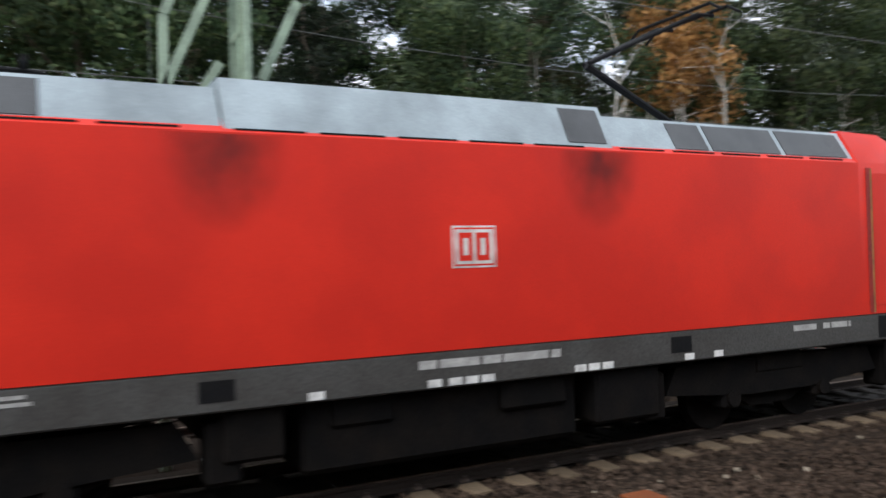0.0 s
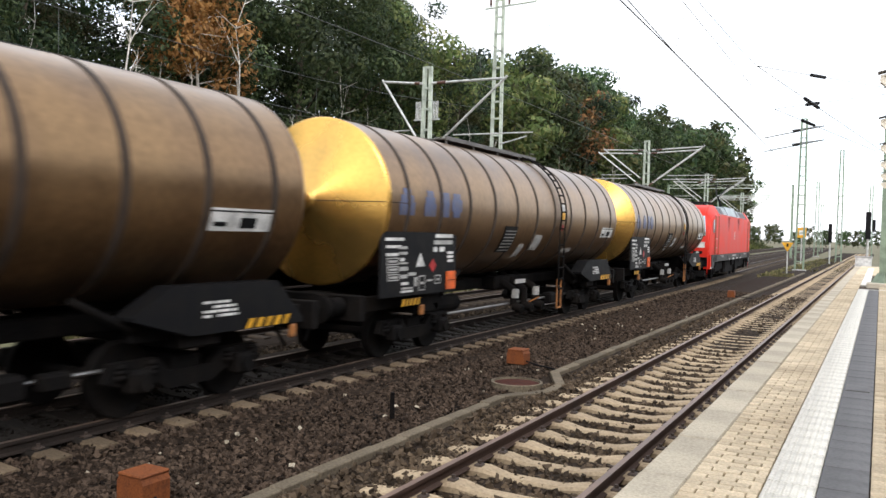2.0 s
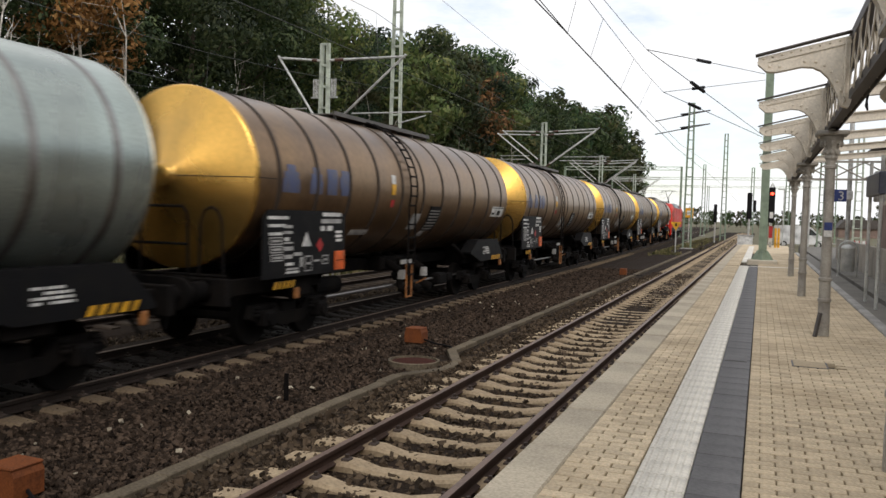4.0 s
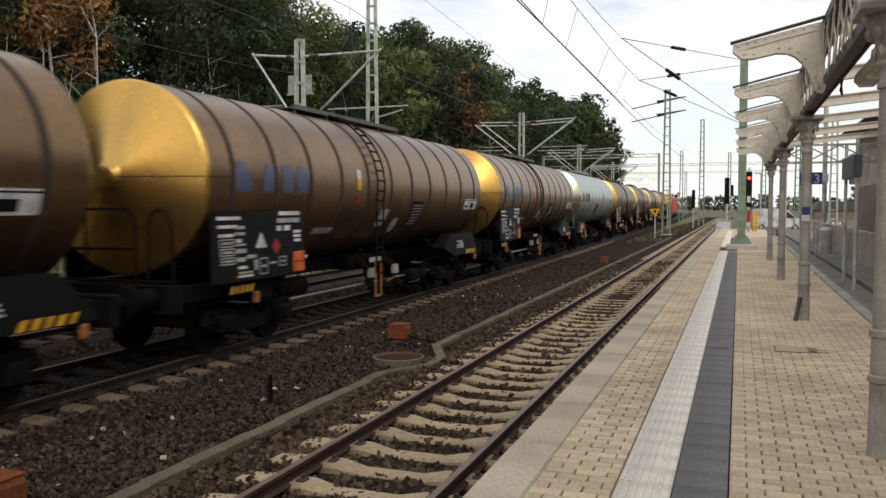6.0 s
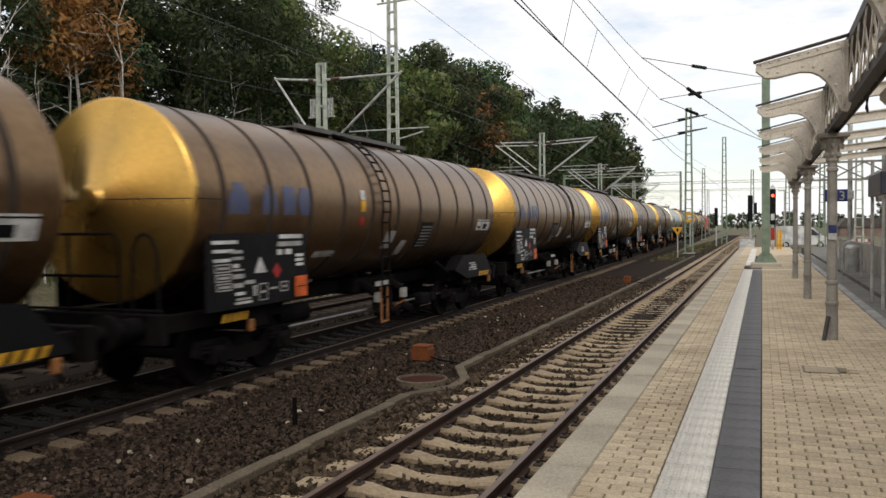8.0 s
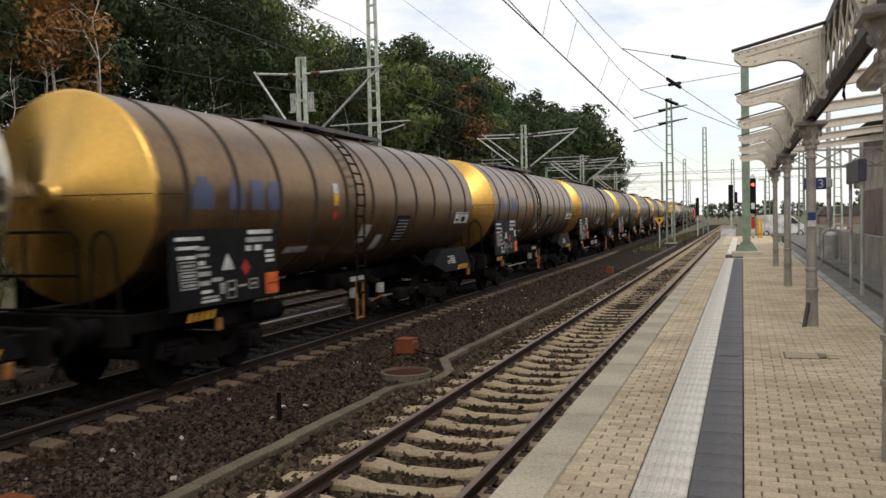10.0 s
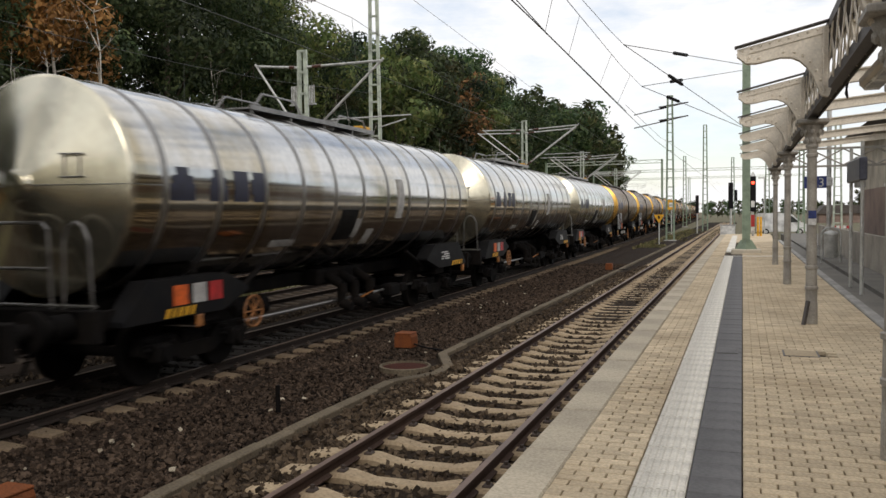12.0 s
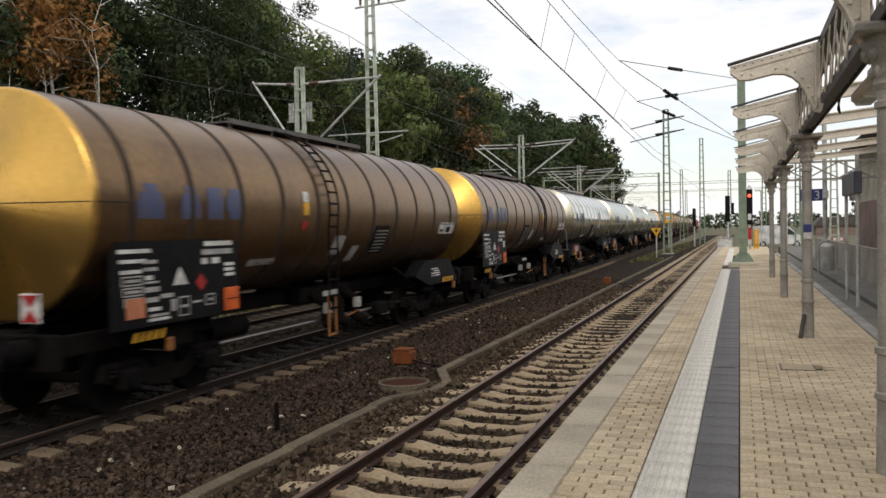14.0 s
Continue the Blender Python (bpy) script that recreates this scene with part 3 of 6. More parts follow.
def paver_cell(w):
    h = P
    g, b = 0.0042, 0.005
    lo = [(g, g), (w - g, g), (w - g, PD - g), (g, PD - g)]
    hi = [(g + b, g + b), (w - g - b, g + b), (w - g - b, PD - g - b), (g + b, PD - g - b)]
    v = [(x, y, h - 0.05) for x, y in lo] + [(x, y, h - b) for x, y in lo] + [(x, y, h) for x, y in hi]
    f = [(8, 9, 10, 11)]
    for k in (0, 4):
        for i in range(4):
            j = (i + 1) % 4
            f.append((k + i, k + j, k + 4 + j, k + 4 + i))
    return np.array(v), f


pc_v, pc_f = paver_cell(PW - 0.003)
paver_me = bpy.data.meshes.new("paver")
paver_me.from_pydata(pc_v.tolist(), [], pc_f)
paver_me.materials.append(M["paver"])
vs, fs, k, single = [], [], 0, 0
rng = random.Random(5)
y = 2.6
row = 0
while y < 46:
    for xa, xb in ((PAVE0, WHITE - 0.004), (PAVE1 + 0.001, PAVE2)):
        if not (xa > 3 or y < 60):
            continue
        x = xa - (PW / 2 if row % 2 else 0)
        while x < xb - 0.02:
            a, b = max(x, xa), min(x + PW, xb)
            if b - a > 0.04 and not (31.8 < y + 0.1 and y < 32.03 and a < 4.76) and not (10.33 < y < 10.78 and 3.5 < a < 3.9):
                dz = rng.uniform(-0.0025, 0.0025)
                if b - a > PW - 0.01 and single < 300 and 5.0 < y < 8.0 and a > 3.0:
                    piece("paver", paver_me, body, (a, y, dz))
                    single += 1
                else:
                    c = pc_v.copy()
                    c[:, 0] = a + c[:, 0] * (b - a) / PW
                    c[:, 1] += y
                    c[:, 2] += dz
                    vs.append(c)
                    fs += [[q + k for q in f] for f in pc_f]
                    k += 12
            x += PW
    y += PD
    row += 1
tagged(raw("pavers_beyond", np.concatenate(vs), fs, "paver", body), kind="stuff")
part("paving_far", bx(PAVE0, 4.88, 46.05, PY1, P - 0.05, P - 0.003), "paver", body)
part("paving_behind", bx(PAVE0, WHITE - 0.004, PY0, 2.59, P - 0.05, P - 0.002), "paver", body)
part("paving_behind", bx(PAVE1 + 0.005, 4.88, PY0, 2.59, P - 0.05, P - 0.002), "paver", body)

# drain covers let into the paving
def drain(x, y, w, d, label, mat):
    t = thing("drain_cover", label, "drain cover", "platform drain covers", at=(x, y, P + 0.001))
    part("cover_frame", prism(bmesh.new(), [(0, 0), (w, 0), (w, d), (0, d)], "Z", -0.02, 0.004), "girder", t)
    part("cover_plate", bx(0.02, w - 0.02, 0.02, d - 0.02, -0.01, 0.008, 0.003), mat, t)
    return t


drain(2.80, 10.35, 0.24, 0.42, "square grey drain cover set in the dark strip", "dark_tile")
drain(3.52, 10.35, 0.38, 0.42, "paver-filled inspection cover with a steel frame", "paver")

# gutter and kerb along the back of the platform
kerb = mesh_object("kerb", bx(4.89, 5.06, PY0, 48, P - 0.1, P + 0.03, 0.02), "concrete")
tagged(kerb, "grey concrete kerb along the back of the platform", "kerb", kind="structure")
gut = mesh_object("gutter", bx(5.065, 5.55, PY0, 48, P - 0.3, P - 0.03, 0.01), "asphalt")
tagged(gut, "dark asphalt gutter behind the platform kerb", "gutter", kind="structure")
fore = mesh_object("forecourt", bx(5.62, 60, PY0, 62, -0.5, P + 0.012), "asphalt")
tagged(fore, "grey paved forecourt behind the platform", "pavement", kind="structure")

# ---- tank wagons ----
R, ZC = 1.52, 2.87
SR, SF, SH = -7.05, 6.9, 6.95


def bars(x, y0, y1, z0, z1, rows, seed, fill=0.7):
    """Short printed lines on a board, as thin plates facing east."""
    rg = random.Random(seed)
    bm = bmesh.new()
    h = (z1 - z0) / rows
    for i in range(rows):
        z = z0 + i * h
        y = y0
        while y < y1 - 0.04:
            w = rg.uniform(0.06, 0.4) * (y1 - y0)
            e = min(y + w, y1)
            if rg.random() < fill:
                box(bm, x, x + 0.004, y, e, z + h * 0.22, z + h * 0.78)
            y = e + 0.03
    return bm


def skin(bm, y0, y1, z0, z1, lift=0.012, r=R):
    """A plate that follows the round side of the tank."""
    n = 5
    rows = []
    for i in range(n + 1):
        z = z0 + (z1 - z0) * i / n
        rows.append([(math.sqrt(max(r * r - (z - ZC) ** 2, 0)) + q, z) for q in (0.002, lift)])
    vs = [[bm.verts.new((x, y, z)) for (x, z) in rw for y in (y0, y1)] for rw in rows]
    for a, b in zip(vs, vs[1:]):
        bm.faces.new((a[2], a[3], b[3], b[2]))
        bm.faces.new((a[0], a[2], b[2], b[0]))
        bm.faces.new((a[1], b[1], b[3], a[3]))
    bm.faces.new((vs[0][0], vs[0][1], vs[0][3], vs[0][2]))
    bm.faces.new((vs[-1][0], vs[-1][2], vs[-1][3], vs[-1][1]))
    bmesh.ops.recalc_face_normals(bm, faces=bm.faces)
    return bm


def wheelset(bogie, y):
    for s in (-1, 1):
        bm = bmesh.new()
        lathe(bm, [(0.16, -0.07), (0.30, -0.05), (0.40, -0.062), (0.485, -0.07), (0.485, -0.04), (0.46, 0.065), (0.40, 0.06), (0.30, 0.03), (0.16, 0.06)] if s > 0 else
              [(0.16, -0.06), (0.30, -0.03), (0.40, -0.06), (0.46, -0.065), (0.485, 0.04), (0.485, 0.07), (0.40, 0.062), (0.30, 0.05), (0.16, 0.07)], (s * 0.75, y, 0.46), "X", 28)
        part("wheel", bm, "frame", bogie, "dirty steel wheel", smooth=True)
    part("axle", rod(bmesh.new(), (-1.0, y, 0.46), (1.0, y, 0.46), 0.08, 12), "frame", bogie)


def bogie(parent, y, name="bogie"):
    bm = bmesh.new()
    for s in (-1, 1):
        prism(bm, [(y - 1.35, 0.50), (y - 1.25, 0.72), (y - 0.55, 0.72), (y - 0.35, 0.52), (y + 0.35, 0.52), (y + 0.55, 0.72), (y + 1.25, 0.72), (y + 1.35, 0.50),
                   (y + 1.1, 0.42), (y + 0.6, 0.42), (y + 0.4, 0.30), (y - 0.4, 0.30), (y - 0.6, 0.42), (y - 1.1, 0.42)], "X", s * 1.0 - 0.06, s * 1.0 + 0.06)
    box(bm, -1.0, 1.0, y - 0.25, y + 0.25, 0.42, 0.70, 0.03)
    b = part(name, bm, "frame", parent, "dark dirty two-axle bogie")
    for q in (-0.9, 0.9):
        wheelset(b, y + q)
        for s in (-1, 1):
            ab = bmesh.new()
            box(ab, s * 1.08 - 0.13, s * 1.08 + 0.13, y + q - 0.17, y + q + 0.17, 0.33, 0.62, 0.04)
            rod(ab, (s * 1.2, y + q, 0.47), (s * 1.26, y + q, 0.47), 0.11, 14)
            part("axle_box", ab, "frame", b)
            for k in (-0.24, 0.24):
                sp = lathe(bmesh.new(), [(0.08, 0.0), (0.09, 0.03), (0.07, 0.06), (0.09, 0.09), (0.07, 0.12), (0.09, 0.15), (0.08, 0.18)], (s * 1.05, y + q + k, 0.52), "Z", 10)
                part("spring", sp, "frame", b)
    return b


def buffers(parent, y, d):
    for s in (-1, 1):
        bm = bmesh.new()
        box(bm, s * 0.88 - 0.2, s * 0.88 + 0.2, min(y, y - d * 0.08), max(y, y - d * 0.08), 0.86, 1.26, 0.02)
        lathe(bm, [(0.16, 0.0), (0.16, d * 0.28), (0.11, d * 0.30), (0.11, d * 0.50), (0.25, d * 0.52), (0.25, d * 0.56)], (s * 0.88, y, 1.06), "Y", 20)
        part("buffer", bm, "frame", parent, smooth=True)
    bm = bmesh.new()
    rod(bm, (0, y, 1.04), (0, y + d * 0.38, 1.04), 0.05, 8)
    box(bm, -0.06, 0.06, y + d * 0.3 - 0.08, y + d * 0.3 + 0.08, 0.72, 1.1, 0.02)
    rod(bm, (0.35, y, 0.9), (0.42, y + d * 0.3, 0.45), 0.03, 8)
    part("coupling", bm, "frame", parent)


def stripe_board(parent, x, y0, y1, z0, z1):
    x, z0, z1 = x + 0.04, z0 + 0.13, z1 + 0.13
    b = part("hazard_board", bx(x, x + 0.02, y0, y1, z0, z1), "black", parent, "yellow and black striped board")
    bm = bmesh.new()
    n = 5
    w = (y1 - y0) / n
    for i in range(n):
        a = y0 + i * w
        prism(bm, [(a, z0), (a + w * 0.5, z0), (a + w * 0.9, z1), (a + w * 0.4, z1)], "X", x + 0.018, x + 0.026)
    part("stripes", bm, "yellow", b)


# printed blocks on the notice board: from, to, bottom, top, colour
NOTICE = [(-6.62, -5.98, 2.20, 2.255, "white"), (-6.60, -6.08, 2.07, 2.12, "white"), (-6.58, -6.18, 1.93, 1.98, "white"), (-6.15, -5.86, 2.05, 2.10, "grey_white"), (-6.15, -5.86, 1.95, 2.0, "grey_white"),
          (-6.12, -5.84, 1.78, 1.81, "grey_white"), (-6.10, -5.95, 1.83, 1.89, "white"), (-6.12, -5.82, 1.66, 1.73, "grey_white"), (-6.10, -5.85, 1.52, 1.59, "grey_white"), (-5.80, -5.53, 1.56, 1.62, "grey_white"),
          (-6.05, -5.80, 1.40, 1.45, "white"), (-6.06, -5.62, 1.26, 1.30, "white"), (-6.03, -5.64, 1.32, 1.355, "grey_white"), (-5.58, -5.48, 1.36, 1.53, "grey_white"), (-5.10, -4.88, 1.43, 1.465, "grey_white"),
          (-4.80, -4.08, 2.26, 2.33, "white"), (-4.86, -4.08, 2.13, 2.21, "grey_white"), (-4.88, -4.72, 1.99, 2.08, "white"), (-4.62, -4.42, 1.99, 2.08, "white"), (-4.30, -4.05, 1.94, 1.99, "white"), (-4.30, -4.05, 1.86, 1.91, "white"), (-4.28, -4.04, 1.78, 1.83, "white")]
BOXED = [(-6.56, -6.16, 1.77, 1.90), (-6.54, -6.15, 1.63, 1.75), (-6.52, -6.13, 1.49, 1.61), (-5.42, -5.17, 1.27, 1.55), (-4.80, -4.56, 1.37, 1.54)]


def tank_wagon(kind, turn=1):
    tank_mat, cap_mat, band_mat, mark = {"gold": ("gold_tank", "gold_cap", "band", "blue_mark"), "chrome": ("chrome_tank", "chrome_cap", "chrome_band", "dark_mark"),
                                          "green": ("green_tank", "chrome_cap", "chrome_band", "dark_mark")}[kind]
    words = {"gold": "dirty gold-brown tank wagon with a yellow end and dark hoops", "chrome": "polished silver tank wagon with cream ends and dark lettering",
             "green": "pale grey-green tank wagon with a white end"}[kind]
    w = thing("tank_wagon", words, "tank wagon", "wagons of the freight train")
    bm = bmesh.new()
    lathe(bm, [(R, SR), (R, -3.5), (R, 0), (R, 3.5), (R, SF)], (0, 0, ZC), "Y", 56)
    tank = part("tank", bm, tank_mat, w, smooth=True)
    for s in (-1, 1):
        e = SF if s > 0 else -SR
        cap = [(R + 0.004, s * (e - 0.06)), (R + 0.004, s * e), (R * 0.993, s * (e + 0.022)), (R * 0.972, s * (e + 0.036)), (0.24, s * (e + 0.40)), (0.22, s * (e + 0.42)), (0.20, s * (e + 0.47)), (0.17, s * (e + 0.49)), (0.02, s * (e + 0.495))]
        c = part("end_cap", lathe(bmesh.new(), cap, (0, 0, ZC), "Y", 56), cap_mat if s < 0 or kind != "gold" else tank_mat, tank, ("yellow conical tank end" if s < 0 else "brown conical tank end") if kind == "gold" else "cream conical tank end", smooth=True)
    ys = np.linspace(-6.4, 6.25, 11)
    for y in ys:
        part("hoop", lathe(bmesh.new(), [(R + 0.001, y - 0.068), (R + 0.010, y - 0.055), (R + 0.010, y + 0.055), (R + 0.001, y + 0.068)], (0, 0, ZC), "Y", 56), band_mat, tank, smooth=True)
    # seam at mid height near the end and round the cap
    bm = bmesh.new()
    skin(bm, SR, SR + 0.62, ZC - 0.008, ZC + 0.008, 0.008)
    for q in (-1, 1):
        rod(bm, (q * 1.478, SR - 0.037, ZC), (q * 0.24, SR - 0.402, ZC), 0.008, 5)
    part("seam", bm, band_mat, tank)
    if kind != "gold":
        bm = bmesh.new()
        for z in (ZC + 0.10, ZC + 0.40):
            rod(bm, (0.60, SR - 0.305, z), (0.92, SR - 0.21, z), 0.014, 5)
        for x, y in ((0.66, SR - 0.285), (0.86, SR - 0.225)):
            rod(bm, (x, y, ZC + 0.10), (x, y, ZC + 0.40), 0.014, 5)
        part("plate_holder", bm, "steel", tank, "small steel plate holder on the tank end")
    # company marks as plain blocks
    for y0, y1, cut in ((-6.3, -5.76, 0.14), (-5.40, -4.96, 0.10), (-4.78, -4.40, 0.0), (-4.30, -3.86, 0.07)):
        bm = bmesh.new()
        for k in range(4):
            d = cut * (k - 1.5) / 1.5 if cut > 0.08 else (cut if k in (0, 3) else 0.0)
            d = max(d, 0.0)
            skin(bm, y0 + d, y1 - d, ZC - 0.21 + k * 0.12, ZC - 0.09 + k * 0.12, 0.007)
        part("mark", bm, mark, tank, "plain dark blue mark")
    # labels
    for y0, y1, z0, z1, mt, lab in ((5.45, 6.60, 2.32, 2.62, "white", "white data label"), (-0.50, -0.05, 1.97, 2.35, "grey_white", "grey inspection label"),
                                    (0.45, 0.75, 1.80, 2.12, "grey_white", "grey label"), (-1.92, -1.72, 2.75, 2.98, "yellow", "yellow warning label"),
                                    (-1.92, -1.72, 2.99, 3.18, "white", "white label"), (-1.90, -1.74, 2.48, 2.64, "sign_red", "faded red label"), (-3.3, -2.5, 1.88, 1.99, "grey_white", "grey strip label")):
        if kind != "gold" and mt in ("sign_red", "yellow", "white"):
            continue
        if turn < 0 and y0 < 5:
            y0, y1 = -y1, -y0
        lb = part("label_plate", skin(bmesh.new(), y0, y1, z0, z1), mt, tank, lab)
        if mt == "white" and y0 > 5:
            bm = bmesh.new()
            skin(bm, y0 + 0.55, y0 + 0.85, z0 + 0.04, z0 + 0.18, 0.018)
            skin(bm, y0 + 0.06, y0 + 0.3, z0 + 0.06, z0 + 0.12, 0.018)
            skin(bm, y0, y1, z1 - 0.05, z1 - 0.03, 0.018)
            part("label_print", bm, "black", lb)
    V0 = (1.35 if turn > 0 else -1.2) if kind == "gold" else -1.0
    v = part("vent_panel", skin(bmesh.new(), V0, V0 + 0.7, 1.93, 2.54, 0.02), "black", tank, "black printed panel")
    bm = bmesh.new()
    for i in range(7 if kind == "gold" else 0):
        skin(bm, V0 + 0.05, V0 + 0.65, 1.97 + i * 0.075, 1.99 + i * 0.075, 0.026)
    if kind == "gold":
        part("panel_print", bm, "grey_white", v)
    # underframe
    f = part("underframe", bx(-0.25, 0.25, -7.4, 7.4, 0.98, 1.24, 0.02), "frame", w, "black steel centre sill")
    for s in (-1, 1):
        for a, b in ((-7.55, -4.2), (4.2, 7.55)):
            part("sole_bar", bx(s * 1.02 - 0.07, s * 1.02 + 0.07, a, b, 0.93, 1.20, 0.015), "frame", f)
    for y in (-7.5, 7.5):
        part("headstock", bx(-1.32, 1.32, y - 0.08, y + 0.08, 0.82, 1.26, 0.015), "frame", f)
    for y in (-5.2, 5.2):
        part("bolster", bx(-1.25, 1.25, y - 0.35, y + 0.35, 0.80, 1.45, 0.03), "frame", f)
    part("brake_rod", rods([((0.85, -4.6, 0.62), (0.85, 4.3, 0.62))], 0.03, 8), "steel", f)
    for s in (-1, 1):
        # black board with the printed lines at the rear, sloped saddle plate at the front
        if kind == "gold":
            bm = bmesh.new()
            prism(bm, [(-6.75, 1.20), (-3.92, 1.20), (-3.92, 2.30), (-4.5, 2.36), (-6.62, 2.36), (-6.75, 2.2)], "X", s * 1.42 - 0.02, s * 1.42 + 0.02)
            bd = part("notice_board", bm, "black", w, "black notice board with white printed lines")
            if s > 0:
                for y0, y1, z0, z1, mt in NOTICE:
                    part("print_block", bx(1.4405, 1.4445, y0, y1, z0, z1), mt, bd)
                for y0, y1, z0, z1 in BOXED:
                    fr = part("printed_frame", bx(1.4405, 1.4440, y0, y1, z0, z1), "grey_white", bd)
                    part("frame_field", bx(1.4430, 1.4460, y0 + 0.025, y1 - 0.025, z0 + 0.02, z1 - 0.02), "black", fr)
                    part("frame_print", bx(1.4450, 1.4480, y0 + 0.06, y1 - 0.06, (z0 + z1) / 2 - 0.02, (z0 + z1) / 2 + 0.02), "grey_white", fr)
                part("printed_triangle", prism(bmesh.new(), [(-5.53, 1.72), (-5.20, 1.72), (-5.38, 1.98)], "X", 1.4405, 1.4465), "white", bd)
                part("printed_diamond", prism(bmesh.new(), [(-4.89, 1.86), (-4.76, 1.73), (-4.89, 1.60), (-5.02, 1.73)], "X", 1.4405, 1.4465), "sign_red", bd)
                op = part("hazard_plate", bx(1.445, 1.470, -4.34, -3.96, 1.24, 1.60, 0.008), "orange", w, "orange hazard plate")
                part("plate_line", bx(1.469, 1.474, -4.31, -3.99, 1.415, 1.43), "black", op)
        else:
            bm = bmesh.new()
            prism(bm, [(-4.2, 1.28), (-4.8, 1.55), (-6.6, 1.55), (-7.1, 1.05), (-7.1, 0.98), (-4.9, 0.98), (-4.2, 1.24)], "X", s * 1.18 - 0.17, s * 1.18 + 0.17)
            rs = part("saddle_plate", bm, "black", w, "black sloped saddle plate")
            for a, mt in ((-6.1, "orange"), (-5.66, "grey_white"), (-5.26, "sign_red")):
                part("placard", bx(s * 1.355 - 0.006, s * 1.355 + 0.006, a, a + 0.32, 1.16, 1.45), mt, rs)
        if s > 0:
            stripe_board(w, 1.30, -6.30, -5.60, 0.87, 1.0)
            stripe_board(w, 1.30, 5.90, 6.85, 0.86, 0.99)
            rear_lug = bx(1.28, 1.36, -5.55, -5.42, 0.78, 0.98, 0.02)
            part("rope_hook", rear_lug, "pole_orange", w, "orange rope hook")
            part("rope_hook", bx(1.28, 1.36, 6.88, 7.0, 0.76, 0.96, 0.02), "pole_orange", w, "orange rope hook")
        bm = bmesh.new()
        prism(bm, [(4.0, 1.28), (4.6, 1.62), (6.55, 1.62), (7.15, 1.05), (7.15, 0.98), (4.9, 0.98), (4.0, 1.24)], "X", s * 1.18 - 0.17, s * 1.18 + 0.17)
        sd = part("saddle_plate", bm, "black", w, "black sloped saddle plate")
        if s > 0:
            part("board_print", bars(1.351, 5.1, 5.75, 1.18, 1.42, 4, 9, 0.8), "white", sd)
        # diagonal struts down to the frame
        part("strut", rods([((s * 1.1, -4.3, 1.1), (s * 1.0, -3.3, 1.55))], 0.05, 8), "frame", w)
        part("strut", rods([((s * 1.1, 4.2, 1.1), (s * 1.0, 3.4, 1.5))], 0.05, 8), "frame", w)
    for y in (-5.2, 5.2):
        bogie(w, y)
    buffers(w, -7.58, -1)
    buffers(w, 7.58, 1)
    # rear end platform rail
    bm = bmesh.new()
    for hoop in ([(-1.2, 1.25), (-1.2, 2.28), (-1.1, 2.38), (0.42, 2.38), (0.52, 2.28), (0.55, 1.25)], [(0.75, 1.25), (0.78, 2.15), (0.86, 2.32), (0.98, 2.38), (1.10, 2.32), (1.18, 2.15), (1.22, 1.25)],
                 [(-1.2, 1.78), (0.53, 1.78)], [(-0.4, 1.25), (-0.4, 2.38)], [(-1.28, 1.30), (1.28, 1.30)]):
        for (xa, za), (xb, zb) in zip(hoop, hoop[1:]):
            rod(bm, (xa, -7.5, za), (xb, -7.5, zb), 0.022, 6)
    if turn > 0:
        part("end_rail", bm, "frame" if kind == "gold" else "steel", w)
    # top walkway with rails, ladder over the side
    W0, LA, LB = (-2.6, -1.09, -0.72) if turn > 0 else (-3.0, 1.75, 2.12)
    bm = bmesh.new()
    box(bm, -0.42, 0.42, W0, W0 + 5.4, ZC + R + 0.04, ZC + R + 0.07, 0.005)
    for y in (W0 + 0.1, W0 + 1.5, W0 + 2.9, W0 + 4.3, W0 + 5.3):
        for s in (-1, 1):
            beam(bm, (s * 0.38, y, ZC + R - 0.09), (s * 0.38, y, ZC + R + 0.05), 0.04, 0.04)
    for s in (-1, 1):
        prism(bm, [(W0, ZC + R + 0.03), (W0 + 5.4, ZC + R + 0.03), (W0 + 5.4, ZC + R + 0.12), (W0, ZC + R + 0.12)], "X", s * 0.42 - 0.02, s * 0.42 + 0.02)
    wk = part("walkway", bm, "walk_grey" if kind == "gold" else "steel", w, "walkway along the tank top")
    bm = bmesh.new()
    lathe(bm, [(0.30, 0), (0.30, 0.16), (0.33, 0.17), (0.33, 0.21), (0.02, 0.24)], (0, 0.9, ZC + R - 0.02), "Z", 20)
    part("manhole_lid", bm, band_mat, wk)
    if kind != "gold":
        bm = bmesh.new()
        for s in (-1, 1):
            for a, b in (((-2.2, 0.36), (-1.0, 0.36)), ((-2.5, 0.08), (-2.2, 0.36)), ((-1.0, 0.36), (-0.7, 0.08)), ((1.0, 0.30), (2.2, 0.30)), ((0.8, 0.08), (1.0, 0.30)), ((2.2, 0.30), (2.4, 0.08))):
                rod(bm, (s * 0.42, a[0], ZC + R + a[1]), (s * 0.42, b[0], ZC + R + b[1]), 0.02, 6)
        part("walkway_rail", bm, "steel", wk)
        part("orange_block", bx(0.16, 0.40, 2.2, 2.7, ZC + R + 0.07, ZC + R + 0.20, 0.02), "yellow", wk, "amber block on the walkway end")
    if kind == "gold":
        arc = [(math.cos(a) * (R + 0.10), ZC + math.sin(a) * (R + 0.10)) for a in np.linspace(radians(75), radians(-12), 12)] + [(R + 0.05, 0.95)]
        bm = bmesh.new()
        for y in (LA, LB):
            for (xa, za), (xb, zb) in zip(arc, arc[1:]):
                rod(bm, (xa, y, za), (xb, y, zb), 0.022, 6)
        ld = part("ladder", bm, "frame" if kind == "gold" else "steel", w, "steel ladder over the tank side")
